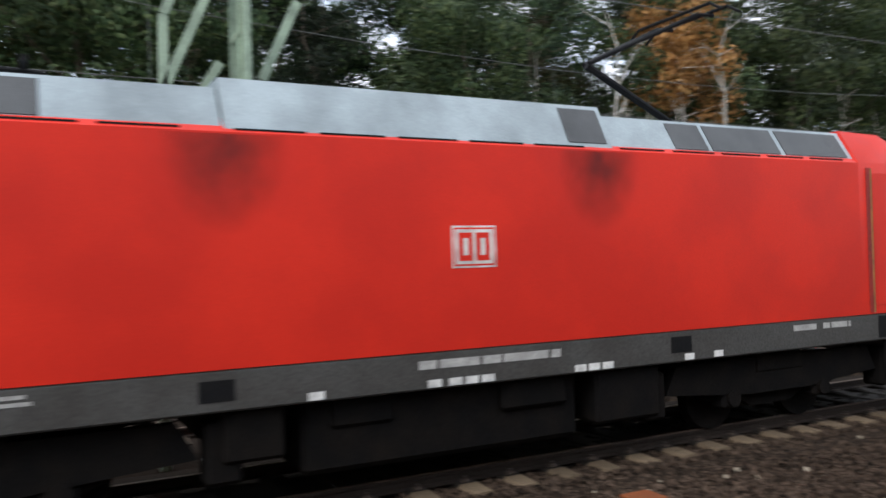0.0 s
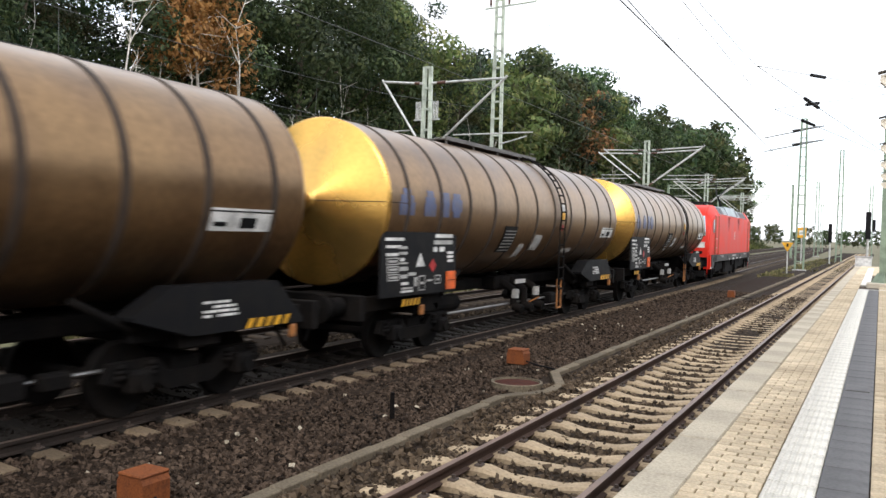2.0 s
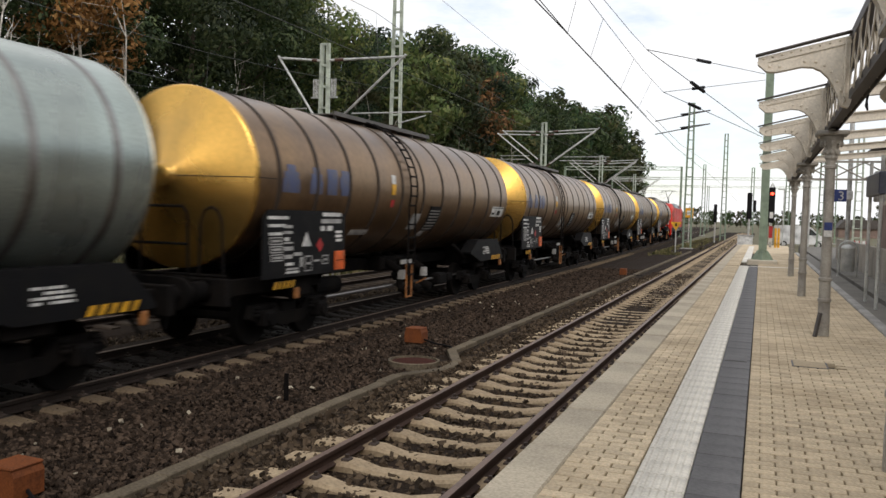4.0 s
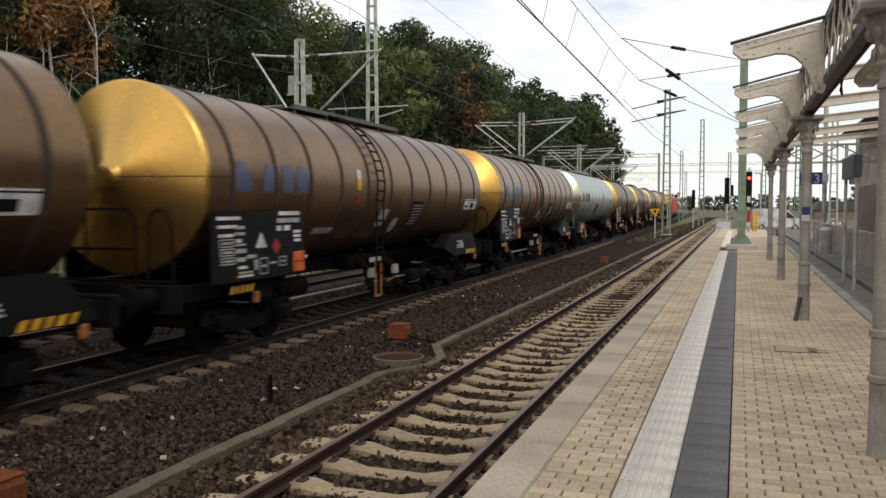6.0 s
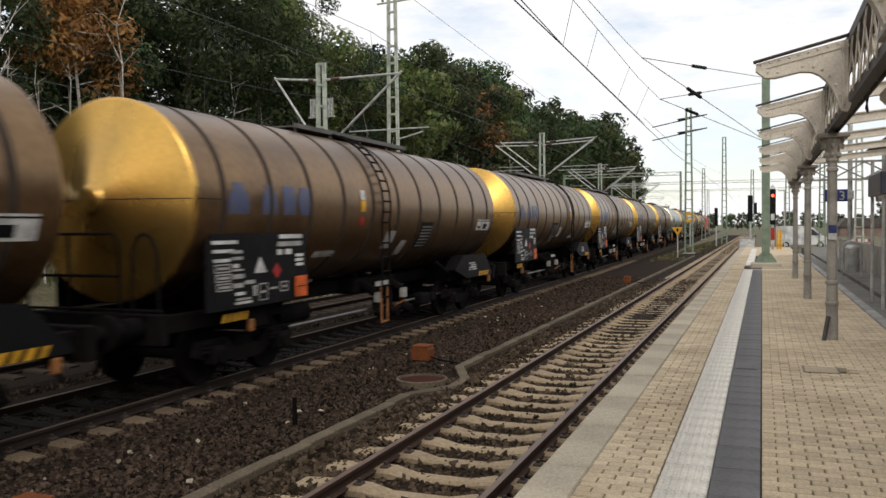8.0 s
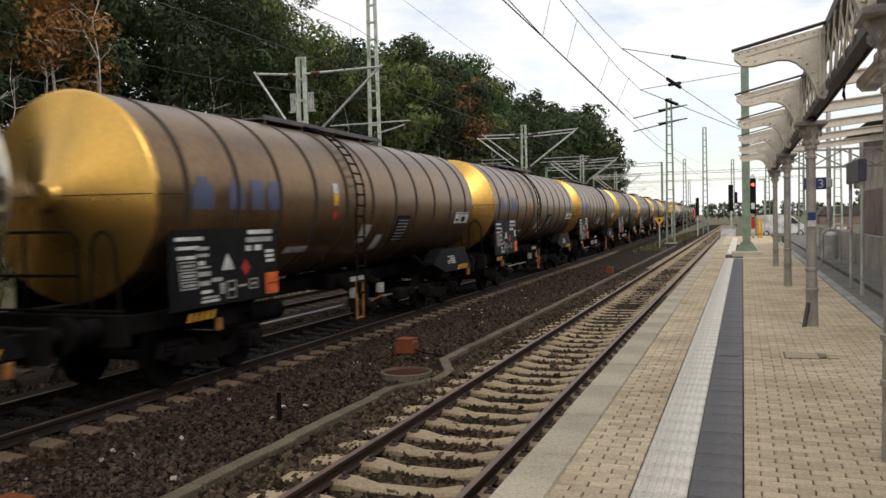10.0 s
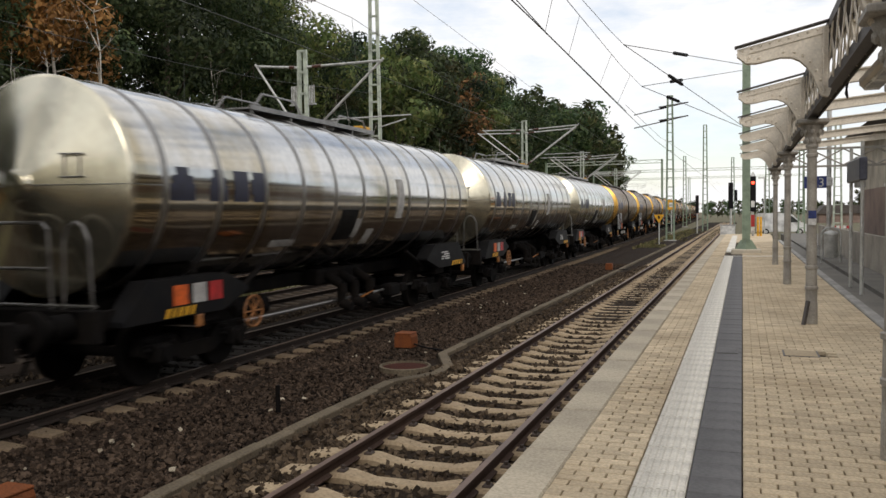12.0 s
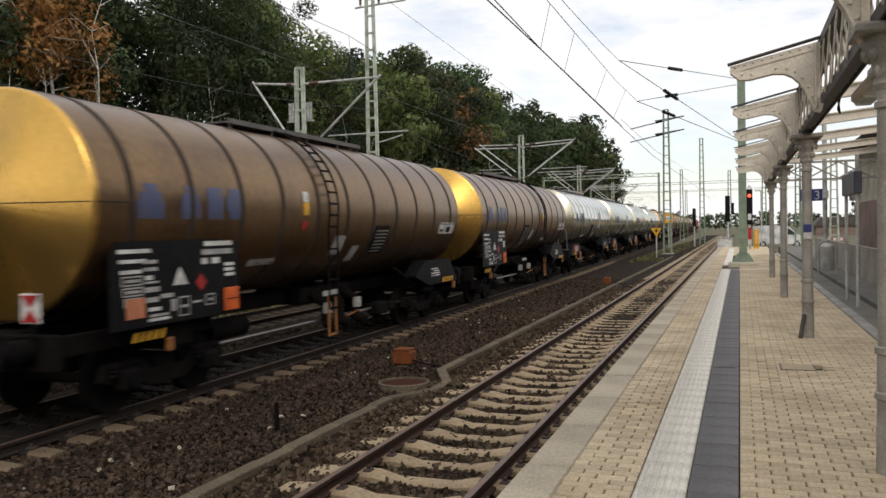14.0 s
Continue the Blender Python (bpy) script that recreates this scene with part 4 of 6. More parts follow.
        rungs = [((xa, LA, za), (xa, LB, za)) for xa, za in arc[1:]] + [((R + 0.06, LA, z), (R + 0.06, LB, z)) for z in (2.1, 1.8, 1.5, 1.2)]
        for a, b in rungs:
            part("rung", rod(bmesh.new(), a, b, 0.02, 6), "frame" if kind == "gold" else "steel", ld)
    else:
        part("side_plate", skin(bmesh.new(), 1.75, 2.05, 2.35, 3.25, 0.03), "grey_white", tank, "grey upright side plate")
    if kind == "gold":
        part("ladder_foot", rods([((R + 0.03, LA, 1.2), (R + 0.03, LA, 0.42)), ((R + 0.03, LB - 0.08, 1.2), (R + 0.03, LB - 0.08, 0.42)), ((R + 0.03, LA, 0.44), (R + 0.03, LB - 0.08, 0.44))], 0.024, 6), "pole_orange", w, "orange-brown ladder foot")
    # outlet pipes and valves under the tank
    part("outlet_tray", bx(-0.5, 0.6, -0.5, 1.8, 0.95, 1.28, 0.04), "frame", w)
    for y in (-0.1, 0.55, 1.3):
        bm = rod(bmesh.new(), (0.2, y, 1.35), (0.95, y, 0.95), 0.10, 12)
        rod(bm, (0.95, y, 0.98), (0.95, y, 0.55), 0.09, 12)
        rod(bm, (0.95, y, 0.55), (1.2, y, 0.48), 0.11, 12)
        part("outlet_pipe", bm, "frame", w, smooth=True)
    for y in (-0.1, 1.3):
        part("valve_sleeve", rod(bmesh.new(), (0.98, y, 0.98), (0.98, y, 0.76), 0.10, 12), "grey_white" if kind == "gold" else "frame", w, "pale valve sleeve")
    part("valve_handle", rods([((1.1, 0.55, 0.62), (1.3, 0.75, 0.75))], 0.018, 6), "pole_orange", w)
    if kind == "gold":
        part("small_plate", bx(1.24, 1.27, -0.75, -0.15, 1.16, 1.26), "grey_white", w)
    part("brake_cylinder", bx(0.75, 1.05, 2.3, 2.9, 0.45, 0.75, 0.05), "frame", w)
    part("air_tank", rod(bmesh.new(), (0.3, -3.3, 0.75), (0.3, -2.2, 0.75), 0.2, 16), "frame", w)
    part("brake_valve", bx(0.8, 1.0, 3.1, 3.5, 0.5, 0.7, 0.03), "frame", w)
    if kind != "gold":
        bm = bmesh.new()
        for i in range(20):
            a, b = 2 * math.pi * i / 20, 2 * math.pi * (i + 1) / 20
            rod(bm, (1.3, -4.0 + 0.26 * math.cos(a), 0.85 + 0.26 * math.sin(a)), (1.3, -4.0 + 0.26 * math.cos(b), 0.85 + 0.26 * math.sin(b)), 0.02, 6)
        for i in range(4):
            a = math.pi * i / 4
            rod(bm, (1.3, -4.0 - 0.26 * math.cos(a), 0.85 - 0.26 * math.sin(a)), (1.3, -4.0 + 0.26 * math.cos(a), 0.85 + 0.26 * math.sin(a)), 0.014, 6)
        part("hand_wheel", bm, "pole_orange", w, "orange brake hand wheel")
    return w


gold, chrome, green, gold_turned = tank_wagon("gold"), tank_wagon("chrome"), tank_wagon("green"), tank_wagon("gold", -1)
WAGONS = [gold_turned] + [None] * 19
for n in range(1, 20):
    WAGONS[n] = {3: gold, 5: green, 14: chrome}.get(n) or copy_thing(chrome if n in (15, 16, 17) else (gold_turned if n in (1, 9, 11, 18) else gold), pose(0, 0, 0))


def slide(wagon, kinds, dy):
    """Sets single fittings of one wagon further back or forward."""
    for o in wagon.children_recursive:
        if o.name.split(".")[0] in kinds:
            o.location.y += dy


FITTINGS = ("notice_board", "hazard_plate", "mark", "label_plate", "ladder", "ladder_foot", "vent_panel")
for n, dy, count in ((0, -0.42, 3), (1, -0.42, 3), (2, -0.38, 7), (3, -0.40, 7), (7, -0.13, 3), (8, -0.42, 7), (11, -0.42, 3)):
    slide(WAGONS[n], FITTINGS[:count], dy)
slide(WAGONS[4], ("vent_panel",), -0.9)
slide(WAGONS[1], ("vent_panel",), -0.75)
slide(WAGONS[1], ("ladder", "ladder_foot"), -0.35)
# the last wagon carries the tail board
for o in [o for o in WAGONS[19].children if o.name.startswith("end_rail")]:
    bpy.data.objects.remove(o)
tail = part("tail_board", bx(0.98, 1.28, -7.72, -7.70, 1.42, 1.78, 0.01), "white", WAGONS[19], "white tail board with red triangles")
part("red_triangle", prism(bmesh.new(), [(1.0, 1.76), (1.26, 1.76), (1.13, 1.6)], "Y", -7.728, -7.719), "sign_red", tail)
part("red_triangle", prism(bmesh.new(), [(1.0, 1.44), (1.26, 1.44), (1.13, 1.6)], "Y", -7.728, -7.719), "sign_red", tail)
part("old_plate", bx(1.4445, 1.452, -6.49, -6.13, 1.33, 1.60), "salmon", WAGONS[19], "faded orange plate")
part("board_post", rod(bmesh.new(), (1.13, -7.69, 1.1), (1.13, -7.69, 1.45), 0.025, 6), "frame", WAGONS[19])


# ---- locomotive ----
def locomotive():
    w = thing("locomotive", "bright red electric locomotive with grey skirt and grey roof", "locomotive")
    bm = bmesh.new()
    # stations along the body: y, half width, side top, roof top, roof half width, bottom
    st = [(0, 1.49, 3.69, 3.97, 1.12, 1.476), (6.45, 1.49, 3.69, 3.97, 1.12, 1.476), (6.5, 1.49, 3.69, 4.20, 1.18, 1.476), (7.5, 1.49, 3.68, 4.18, 1.16, 1.476), (8.45, 1.46, 3.46, 3.88, 1.10, 1.476),
          (8.64, 1.44, 3.3, 3.66, 1.12, 1.476), (8.82, 1.41, 2.85, 3.05, 1.2, 1.47), (8.95, 1.38, 2.35, 2.50, 1.25, 1.45), (9.02, 1.36, 2.0, 2.1, 1.28, 1.42), (9.04, 1.34, 1.6, 1.7, 1.28, 1.38)]
    rings = []
    for y, hw, zs, zt, rw, zb in [(-q[0], *q[1:]) for q in st[::-1][:-1]] + st:
        rings.append([bm.verts.new(p) for p in ((-hw, y, zb), (-hw, y, zs), (-rw, y, zt), (rw, y, zt), (hw, y, zs), (hw, y, zb))])
    for a, b in zip(rings, rings[1:]):
        for i in range(6):
            j = (i + 1) % 6
            bm.faces.new((a[i], a[j], b[j], b[i]))
    bm.faces.new(rings[0])
    bm.faces.new(rings[-1][::-1])
    bmesh.ops.recalc_face_normals(bm, faces=bm.faces)
    bmesh.ops.bevel(bm, geom=[e for e in bm.edges if e.calc_face_angle(0) > 0.5 and abs(e.verts[0].co.y) > 6.8], offset=0.06, segments=2, affect="EDGES")
    body = part("body", bm, "red", w, "bright red painted body", smooth=True)
    # grey skirt
    bm = bmesh.new()
    box(bm, -1.485, 1.485, -7.6, 7.6, 1.077, 1.474, 0.02)
    for s in (-1, 1):
        prism(bm, [(s * 7.58, 1.474), (s * 8.55, 1.474), (s * 8.35, 0.75), (s * 7.9, 0.75), (s * 7.58, 1.0)], "X", -1.47, 1.47)
    sk = part("skirt", bm, "loco_grey", w, "grey lower frame with small markings")
    for y, z0, z1, d in ((-7.95, 1.1, 1.38, 0.3), (-2.94, 1.18, 1.38, 0.33), (2.78, 1.20, 1.40, 0.34), (7.75, 1.1, 1.38, 0.3)):
        part("step_hole", bx(1.47, 1.49, y, y + d, z0, z1), "black", sk)
    for s in (-1, 1):
        part("step_hole", bx(1.47, 1.49, s * 7.15 - 0.32, s * 7.15 + 0.32, 1.12, 1.44), "black", sk)
    for y in (-1.9, -0.6, -0.35, -0.15, 0.05, 1.3, 1.5, 1.7, 3.0, 3.5):
        part("small_plate", bx(1.486, 1.491, y, y + 0.16, 1.10, 1.18), "white", sk)
    part("number_bars", bars(1.487, -0.7, 1.1, 1.26, 1.42, 1, 21, 0.95), "grey_white", sk)
    part("number_bars", bars(1.487, 5.0, 6.2, 1.30, 1.44, 1, 22, 0.95), "grey_white", sk)
    part("number_bars", bars(1.487, -5.6, -4.3, 1.30, 1.42, 2, 23, 0.6), "grey_white", sk)
    # roof: grey fairings, the middle one higher
    rp = lambda t, q: [(-1.43 + q, 3.71), (-1.15 + q, 4.17 + t), (1.15 - q, 4.17 + t), (1.43 - q, 3.71)]
    for y0, y1, t in ((-6.4, -2.65, 0.0), (-2.65, 2.0, 0.10), (2.0, 6.6, 0.0)):
        rf = part("roof_fairing", prism(bmesh.new(), rp(t, -0.02 if t else 0.0), "Y", y0 + 0.01, y1 - 0.01), "roof_grey", w, "pale blue-grey roof fairing")
        bm = bmesh.new()
        for k in range(int((y1 - y0) / 0.85)):
            box(bm, 1.40, 1.46, y0 + 0.1 + k * 0.85, y0 + 0.8 + k * 0.85, 3.70, 3.735)
        part("gutter_slots", bm, "black", rf)

        def slope(a, b):
            """A plate lying on the sloped fairing side."""
            q = -0.02 if t else 0.0
            g = bmesh.new()
            p0, p1 = Vector((1.43 - q, 0, 3.71)), Vector((1.15 - q, 0, 4.17 + t))
            d = p1 - p0
            n = Vector((d.z, 0, -d.x)).normalized()
            prism(g, [tuple((p0 + d * f + n * o).xz) for f, o in ((0.12, 0.0), (0.90, 0.0), (0.90, 0.012), (0.12, 0.012))], "Y", a, b)
            return g
        for a, b in {-6.4: [(-6.15, -5.2), (-5.1, -4.2)], -2.65: [(1.36, 1.92)], 2.0: [(3.05, 3.62), (3.70, 4.98), (5.08, 6.38)]}[y0]:
            part("roof_grille", slope(a, b), "grille", rf, "dark roof grille")
    # sooty marks below the fairing joints
    for y in (-2.8, 1.6):
        bm = bmesh.new()
        prism(bm, [(y - 0.65, 3.67), (y + 0.95, 3.67), (y + 0.95, 2.5), (y - 0.65, 2.5)], "X", 1.4905, 1.4925)
        part("soot_mark", bm, "stain", body, "soft sooty stain")
    # maker's frame with plain red blocks
    lg = part("emblem", bx(1.49, 1.495, -0.275, 0.275, 2.345, 2.80, 0.002), "white", body, "white framed emblem with two red blocks")
    part("emblem_field", bx(1.494, 1.497, -0.255, 0.255, 2.365, 2.78), "red", lg)
    part("emblem_field", bx(1.496, 1.499, -0.235, 0.235, 2.385, 2.76), "white", lg)
    for y in (-0.195, 0.02):
        ob = part("emblem_block", bx(1.498, 1.501, y, y + 0.17, 2.42, 2.725), "red", lg)
        part("emblem_block_inset", bx(1.500, 1.503, y + 0.055, y + 0.115, 2.48, 2.665), "white", lg)
    # cab ends
    for s in (-1, 1):
        for q in (-1, 1):
            dr = part("cab_door", bx(q * 1.492 - 0.008, q * 1.492 + 0.008, min(s * 6.78, s * 7.72), max(s * 6.78, s * 7.72), 1.60, 3.55, 0.004), "red", w, "red cab door")
            for y in (6.70, 7.80):
                part("handrail", rods([((q * 1.53, s * y, 1.5), (q * 1.53, s * y, 3.6))], 0.014, 6), "pole_orange", dr, "upright handrail")
                # Flat darker-red strip drawn where the handrail recess would be
                part("rail_recess", bx(q * 1.492 - 0.006, q * 1.492 + 0.006, s * y - 0.06, s * y + 0.06, 1.5, 3.62), "soot", dr)
            part("door_handle", rods([((q * 1.53, s * 7.3, 2.35), (q * 1.53, s * 7.62, 2.35)), ((q * 1.53, s * 7.3, 1.85), (q * 1.53, s * 7.62, 1.85))], 0.02, 6), "galv", dr)
            wd = bmesh.new()
            ya, yb = s * 7.92, s * 8.36
            prism(wd, [(ya, 2.66), (ya, 3.38), (s * 8.28, 3.36), (yb, 3.15), (yb, 2.74), (s * 8.3, 2.66)], "X", q * 1.462 - 0.03, q * 1.462 + 0.03)
            part("side_window", wd, "glass", w, "dark cab side window")
            part("entry_step", rods([((q * 1.40, s * 7.1, z), (q * 1.40, s * 7.6, z)) for z in (0.45, 0.72, 0.98)] + [((q * 1.40, s * y, 0.4), (q * 1.40, s * y, 1.1)) for y in (7.1, 7.6)], 0.03, 6), "frame", w)
            hl = part("headlight", bx(min(q * 0.55, q * 1.05), max(q * 0.55, q * 1.05), min(s * 9.0, s * 9.06), max(s * 9.0, s * 9.06), 1.52, 1.68, 0.02), "black", w, "headlight cluster")
            part("lens", lathe(bmesh.new(), [(0.07, 0), (0.07, s * 0.02), (0.02, s * 0.03)], (q * 0.80, s * 9.055, 1.60), "Y", 14), "lamp_glass", hl)
            # pale corner panels below the windscreen
            pl = bmesh.new()
            prism(pl, [(min(q * 0.45, q * 1.16), 1.86), (max(q * 0.45, q * 1.16), 1.86), (max(q * 0.45, q * 1.16), 2.16), (min(q * 0.45, q * 1.16), 2.16)], "Y", s * 8.99, s * 9.05)
            part("corner_panel", pl, "white", w, "white corner panel")
            lf = bmesh.new()
            prism(lf, [(s * 8.78, 1.46), (s * 8.05, 1.46), (s * 8.28, 0.72), (s * 8.70, 0.72)], "X", q * 1.25 - 0.18, q * 1.25 + 0.18)
            part("corner_skirt", lf, "red", w)
            part("skirt_plate", bx(q * 1.435 - 0.004, q * 1.435 + 0.004, min(s * 8.3, s * 8.7), max(s * 8.3, s * 8.7), 0.74, 0.84), "white", w)
        ws = bmesh.new()
        a, b = Vector((0, s * 8.99, 2.50)), Vector((0, s * 8.69, 3.55))
        n = Vector((0, s * (b.z - a.z), abs(b.y - a.y))).normalized() * 0.035
        vs = [ws.verts.new(p) for p in ((-1.2, a.y, a.z), (1.2, a.y, a.z), (1.08, b.y, b.z), (-1.08, b.y, b.z))]
        vt = [ws.verts.new(v.co + n) for v in vs]
        ws.faces.new(vt)
        for i in range(4):
            ws.faces.new((vs[i], vs[(i + 1) % 4], vt[(i + 1) % 4], vt[i]))
        bmesh.ops.recalc_face_normals(ws, faces=ws.faces)
        part("windscreen", ws, "coated_glass", w, "sloping windscreen mirroring the sky")
        part("number_bar", bx(-0.42, 0.42, min(s * 9.03, s * 9.055), max(s * 9.03, s * 9.055), 1.66, 1.76), "grey_white", w)
        for q in (-0.55, 0.35):
            part("wiper", rods([((q, s * 9.02, 2.50), (q + 0.55, s * 8.97, 2.78))], 0.014, 5), "black", w)
        part("top_lamp", bx(-0.13, 0.13, min(s * 9.0, s * 9.03), max(s * 9.0, s * 9.03), 2.22, 2.38, 0.02), "grille", w, "small dark lamp under the windscreen")
        em = part("front_emblem", bx(-0.2, 0.2, min(s * 9.0, s * 9.055), max(s * 9.0, s * 9.055), 1.87, 2.13), "white", w, "small white emblem")
        part("emblem_field", bx(-0.17, 0.17, min(s * 9.05, s * 9.06), max(s * 9.05, s * 9.06), 1.90, 2.10), "red", em)
        bm = bmesh.new()
        box(bm, -1.3, 1.3, min(s * 8.5, s * 8.8), max(s * 8.5, s * 8.8), 0.85, 1.34, 0.03)
        box(bm, -1.15, 1.15, min(s * 8.4, s * 8.7), max(s * 8.4, s * 8.7), 0.3, 0.62, 0.03)
        part("buffer_beam", bm, "black", w)
        buffers(w, s * 8.85, s * 1.7)
        # two-axle drive bogie
        bogie(w, s * 5.0)
        bm = bmesh.new()
        box(bm, 0.9, 1.25, s * 5.0 - 0.5, s * 5.0 + 0.5, 0.75, 1.05, 0.05)
        for q in (-1.7, 1.7):
            rod(bm, (1.15, s * 5.0 + q, 1.0), (1.15, s * 5.0 + q * 0.6, 0.55), 0.07, 10)
        part("damper", bm, "frame", w)
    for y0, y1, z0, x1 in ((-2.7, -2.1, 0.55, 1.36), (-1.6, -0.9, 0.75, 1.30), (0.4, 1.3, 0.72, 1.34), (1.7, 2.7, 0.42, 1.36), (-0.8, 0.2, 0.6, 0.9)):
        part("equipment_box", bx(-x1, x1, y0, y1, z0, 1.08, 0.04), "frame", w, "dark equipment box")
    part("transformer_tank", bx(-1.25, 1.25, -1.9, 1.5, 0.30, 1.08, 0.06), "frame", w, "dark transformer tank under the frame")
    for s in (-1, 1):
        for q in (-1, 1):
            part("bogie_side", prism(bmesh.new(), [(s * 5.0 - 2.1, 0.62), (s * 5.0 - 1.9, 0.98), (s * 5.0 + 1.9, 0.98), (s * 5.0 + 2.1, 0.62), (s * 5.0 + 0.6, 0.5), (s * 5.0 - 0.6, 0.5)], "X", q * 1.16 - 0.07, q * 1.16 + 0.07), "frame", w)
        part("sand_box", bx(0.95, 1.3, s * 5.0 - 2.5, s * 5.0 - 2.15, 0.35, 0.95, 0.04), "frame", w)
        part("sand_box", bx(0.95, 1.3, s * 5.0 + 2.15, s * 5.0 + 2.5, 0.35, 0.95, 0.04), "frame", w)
    # pantographs: the rear one folded, the front one raised
    bm = bmesh.new()
    for x in (-0.5, 0.5):
        rod(bm, (x, -5.9, 4.28), (x * 0.5, -4.0, 4.30), 0.045, 8)
        rod(bm, (x, -5.6, 4.38), (x * 0.7, -4.1, 4.36), 0.03, 8)
    for y in (-5.7, -4.3):
        rod(bm, (-0.8, y, 4.40), (0.8, y, 4.40), 0.035, 8)
        for x in (-0.5, 0.5):
            rod(bm, (x, y, 4.0), (x, y, 4.30), 0.07, 8)
    part("pantograph", bm, "black", w, "folded black pantograph")
    bm = bmesh.new()
    rod(bm, (0, 4.6, 4.25), (0, 2.76, 5.12), 0.055, 8)
    for x in (-1, 1):
        rod(bm, (0.06 * x, 2.76, 5.14), (0.42 * x, 4.5, 5.93), 0.035, 8)
        rod(bm, (0.42 * x, 4.5, 5.93), (0.42 * x, 4.8, 5.95), 0.03, 8)
    rod(bm, (0.1, 4.75, 4.15), (0.1, 2.95, 4.98), 0.025, 6)
    for y in (4.4, 4.75):
        rod(bm, (-0.75, y, 5.99), (0.75, y, 5.99), 0.028, 8)
        for s in (-1, 1):
            rod(bm, (0.75 * s, y, 5.99), (0.97 * s, y, 5.85), 0.022, 6)
    for x in (-0.5, 0.5):
        for y in (3.9, 5.0):
            lathe(bm, [(0.09, 0), (0.06, 0.05), (0.10, 0.08), (0.06, 0.12), (0.10, 0.15), (0.05, 0.2)], (x, y, 4.0), "Z", 10)
    beam(bm, (-0.55, 4.4, 4.2), (0.55, 4.4, 4.2), 0.06, 0.06)
    part("pantograph", bm, "black", w, "raised black pantograph")
    return w


LOCO = locomotive()

SPEED, REAR0 = 24.13, 16.52


def train_rows(offset):
    """Rows along the curve for a vehicle whose middle runs that far ahead of the first wagon's rear shoulder."""
    rows = []
    for i in range(57):
        t = i * 0.25
        y = REAR0 + SPEED * (t - 1.5) + offset + float(np.interp(t, (0.0, 0.5, 1.0, 1.3, 1.75, 2.5, 6.0, 7.0, 8.5, 9.2, 11.5), (-0.80, -0.42, -0.38, -0.18, 0.0, -0.12, -0.2, -0.35, -0.45, -0.25, 0.0)))
        rows.append((t, pose(TRAIN_X - drift(y), y, 0, 0, 0, math.degrees(heading(y)))))
    return rows


def motions():
    walk(LOCO, train_rows(SH + 8.15 + 10.05))
    for n, w in enumerate(WAGONS):
        walk(w, train_rows(SH - 16.3 * n))

# ---- beside the tracks ----
def trough():
    t = thing("cable_trough", "grey concrete cable trough with lids beside the track", "cable trough")
    line = [(-2.05, -6), (-2.05, 11.9), (-1.62, 12.75), (-1.62, 13.4), (-2.15, 14.5), (-2.15, 70)]
    k = 0
    for (xa, ya), (xb, yb) in zip(line, line[1:]):
        L = math.hypot(xb - xa, yb - ya)
        n = max(1, round(L / 0.6))
        a = -math.atan2(xb - xa, yb - ya)
        me = bpy.data.meshes.new("lid")
        bm = bmesh.new()
        box(bm, -0.088, 0.088, 0.004, L / n - 0.004, -0.12, 0.0, 0.012)
        bm.to_mesh(me)
        bm.free()
        me.materials.append(M["trough"])
        for i in range(n):
            f = i / n
            k += 1
            piece("trough_lid", me, t, (xa + (xb - xa) * f + 0.006 * math.sin(k * 3.1), ya + (yb - ya) * f, -0.155 + 0.007 * math.sin(k * 1.7)), a)
    return t


trough()
mh = thing("manhole", "round red-brown manhole cover with a concrete ring", "manhole", at=(-2.28, 13.05, -0.18))
part("ring", lathe(bmesh.new(), [(0.44, -0.2), (0.44, 0.05), (0.40, 0.055), (0.395, 0.02)], (0, 0, 0), "Z", 36), "trough", mh, "worn concrete ring", smooth=True)
part("cover", lathe(bmesh.new(), [(0.39, -0.1), (0.39, 0.02), (0.36, 0.026), (0.1, 0.03), (0.02, 0.03)], (0, 0, 0), "Z", 36), "rust_lid", mh, "rusty red cover", smooth=True)


def trackside_box(x, y, w, label):
    t = thing("track_box", label, "cable box", "orange trackside boxes", at=(x, y, -0.18))
    bm = bmesh.new()
    prism(bm, [(-w * 0.5, 0), (w * 0.5, 0), (w * 0.5, 0.20), (w * 0.42, 0.26), (-w * 0.42, 0.26), (-w * 0.5, 0.20)], "Y", -0.16, 0.16)
    part("box_body", bm, "rust_box", t)
    part("box_lid", bx(-w * 0.46, w * 0.46, -0.17, 0.17, 0.255, 0.285, 0.01), "rust_box", t)
    part("cable", rods([((w * 0.4, 0, 0.06), (0.5, -0.2, 0.03)), ((0.5, -0.2, 0.03), (0.9, -0.35, 0.02))], 0.018, 6), "black", t)
    return t


trackside_box(-3.15, 15.15, 0.36, "small orange-red trackside box on the ballast")
trackside_box(-2.86, 5.62, 0.34, "orange trackside box beside the trough")
trackside_box(-2.6, 37.6, 0.30, "small rusty box beside the track")
post = thing("marker_post", "short dark wooden marker stub in the ballast", "post", at=(-2.75, 9.8, -0.2))
part("stub", rod(bmesh.new(), (0, 0, 0), (0, 0, 0.36), 0.035, 8, 0.03), "frame", post)


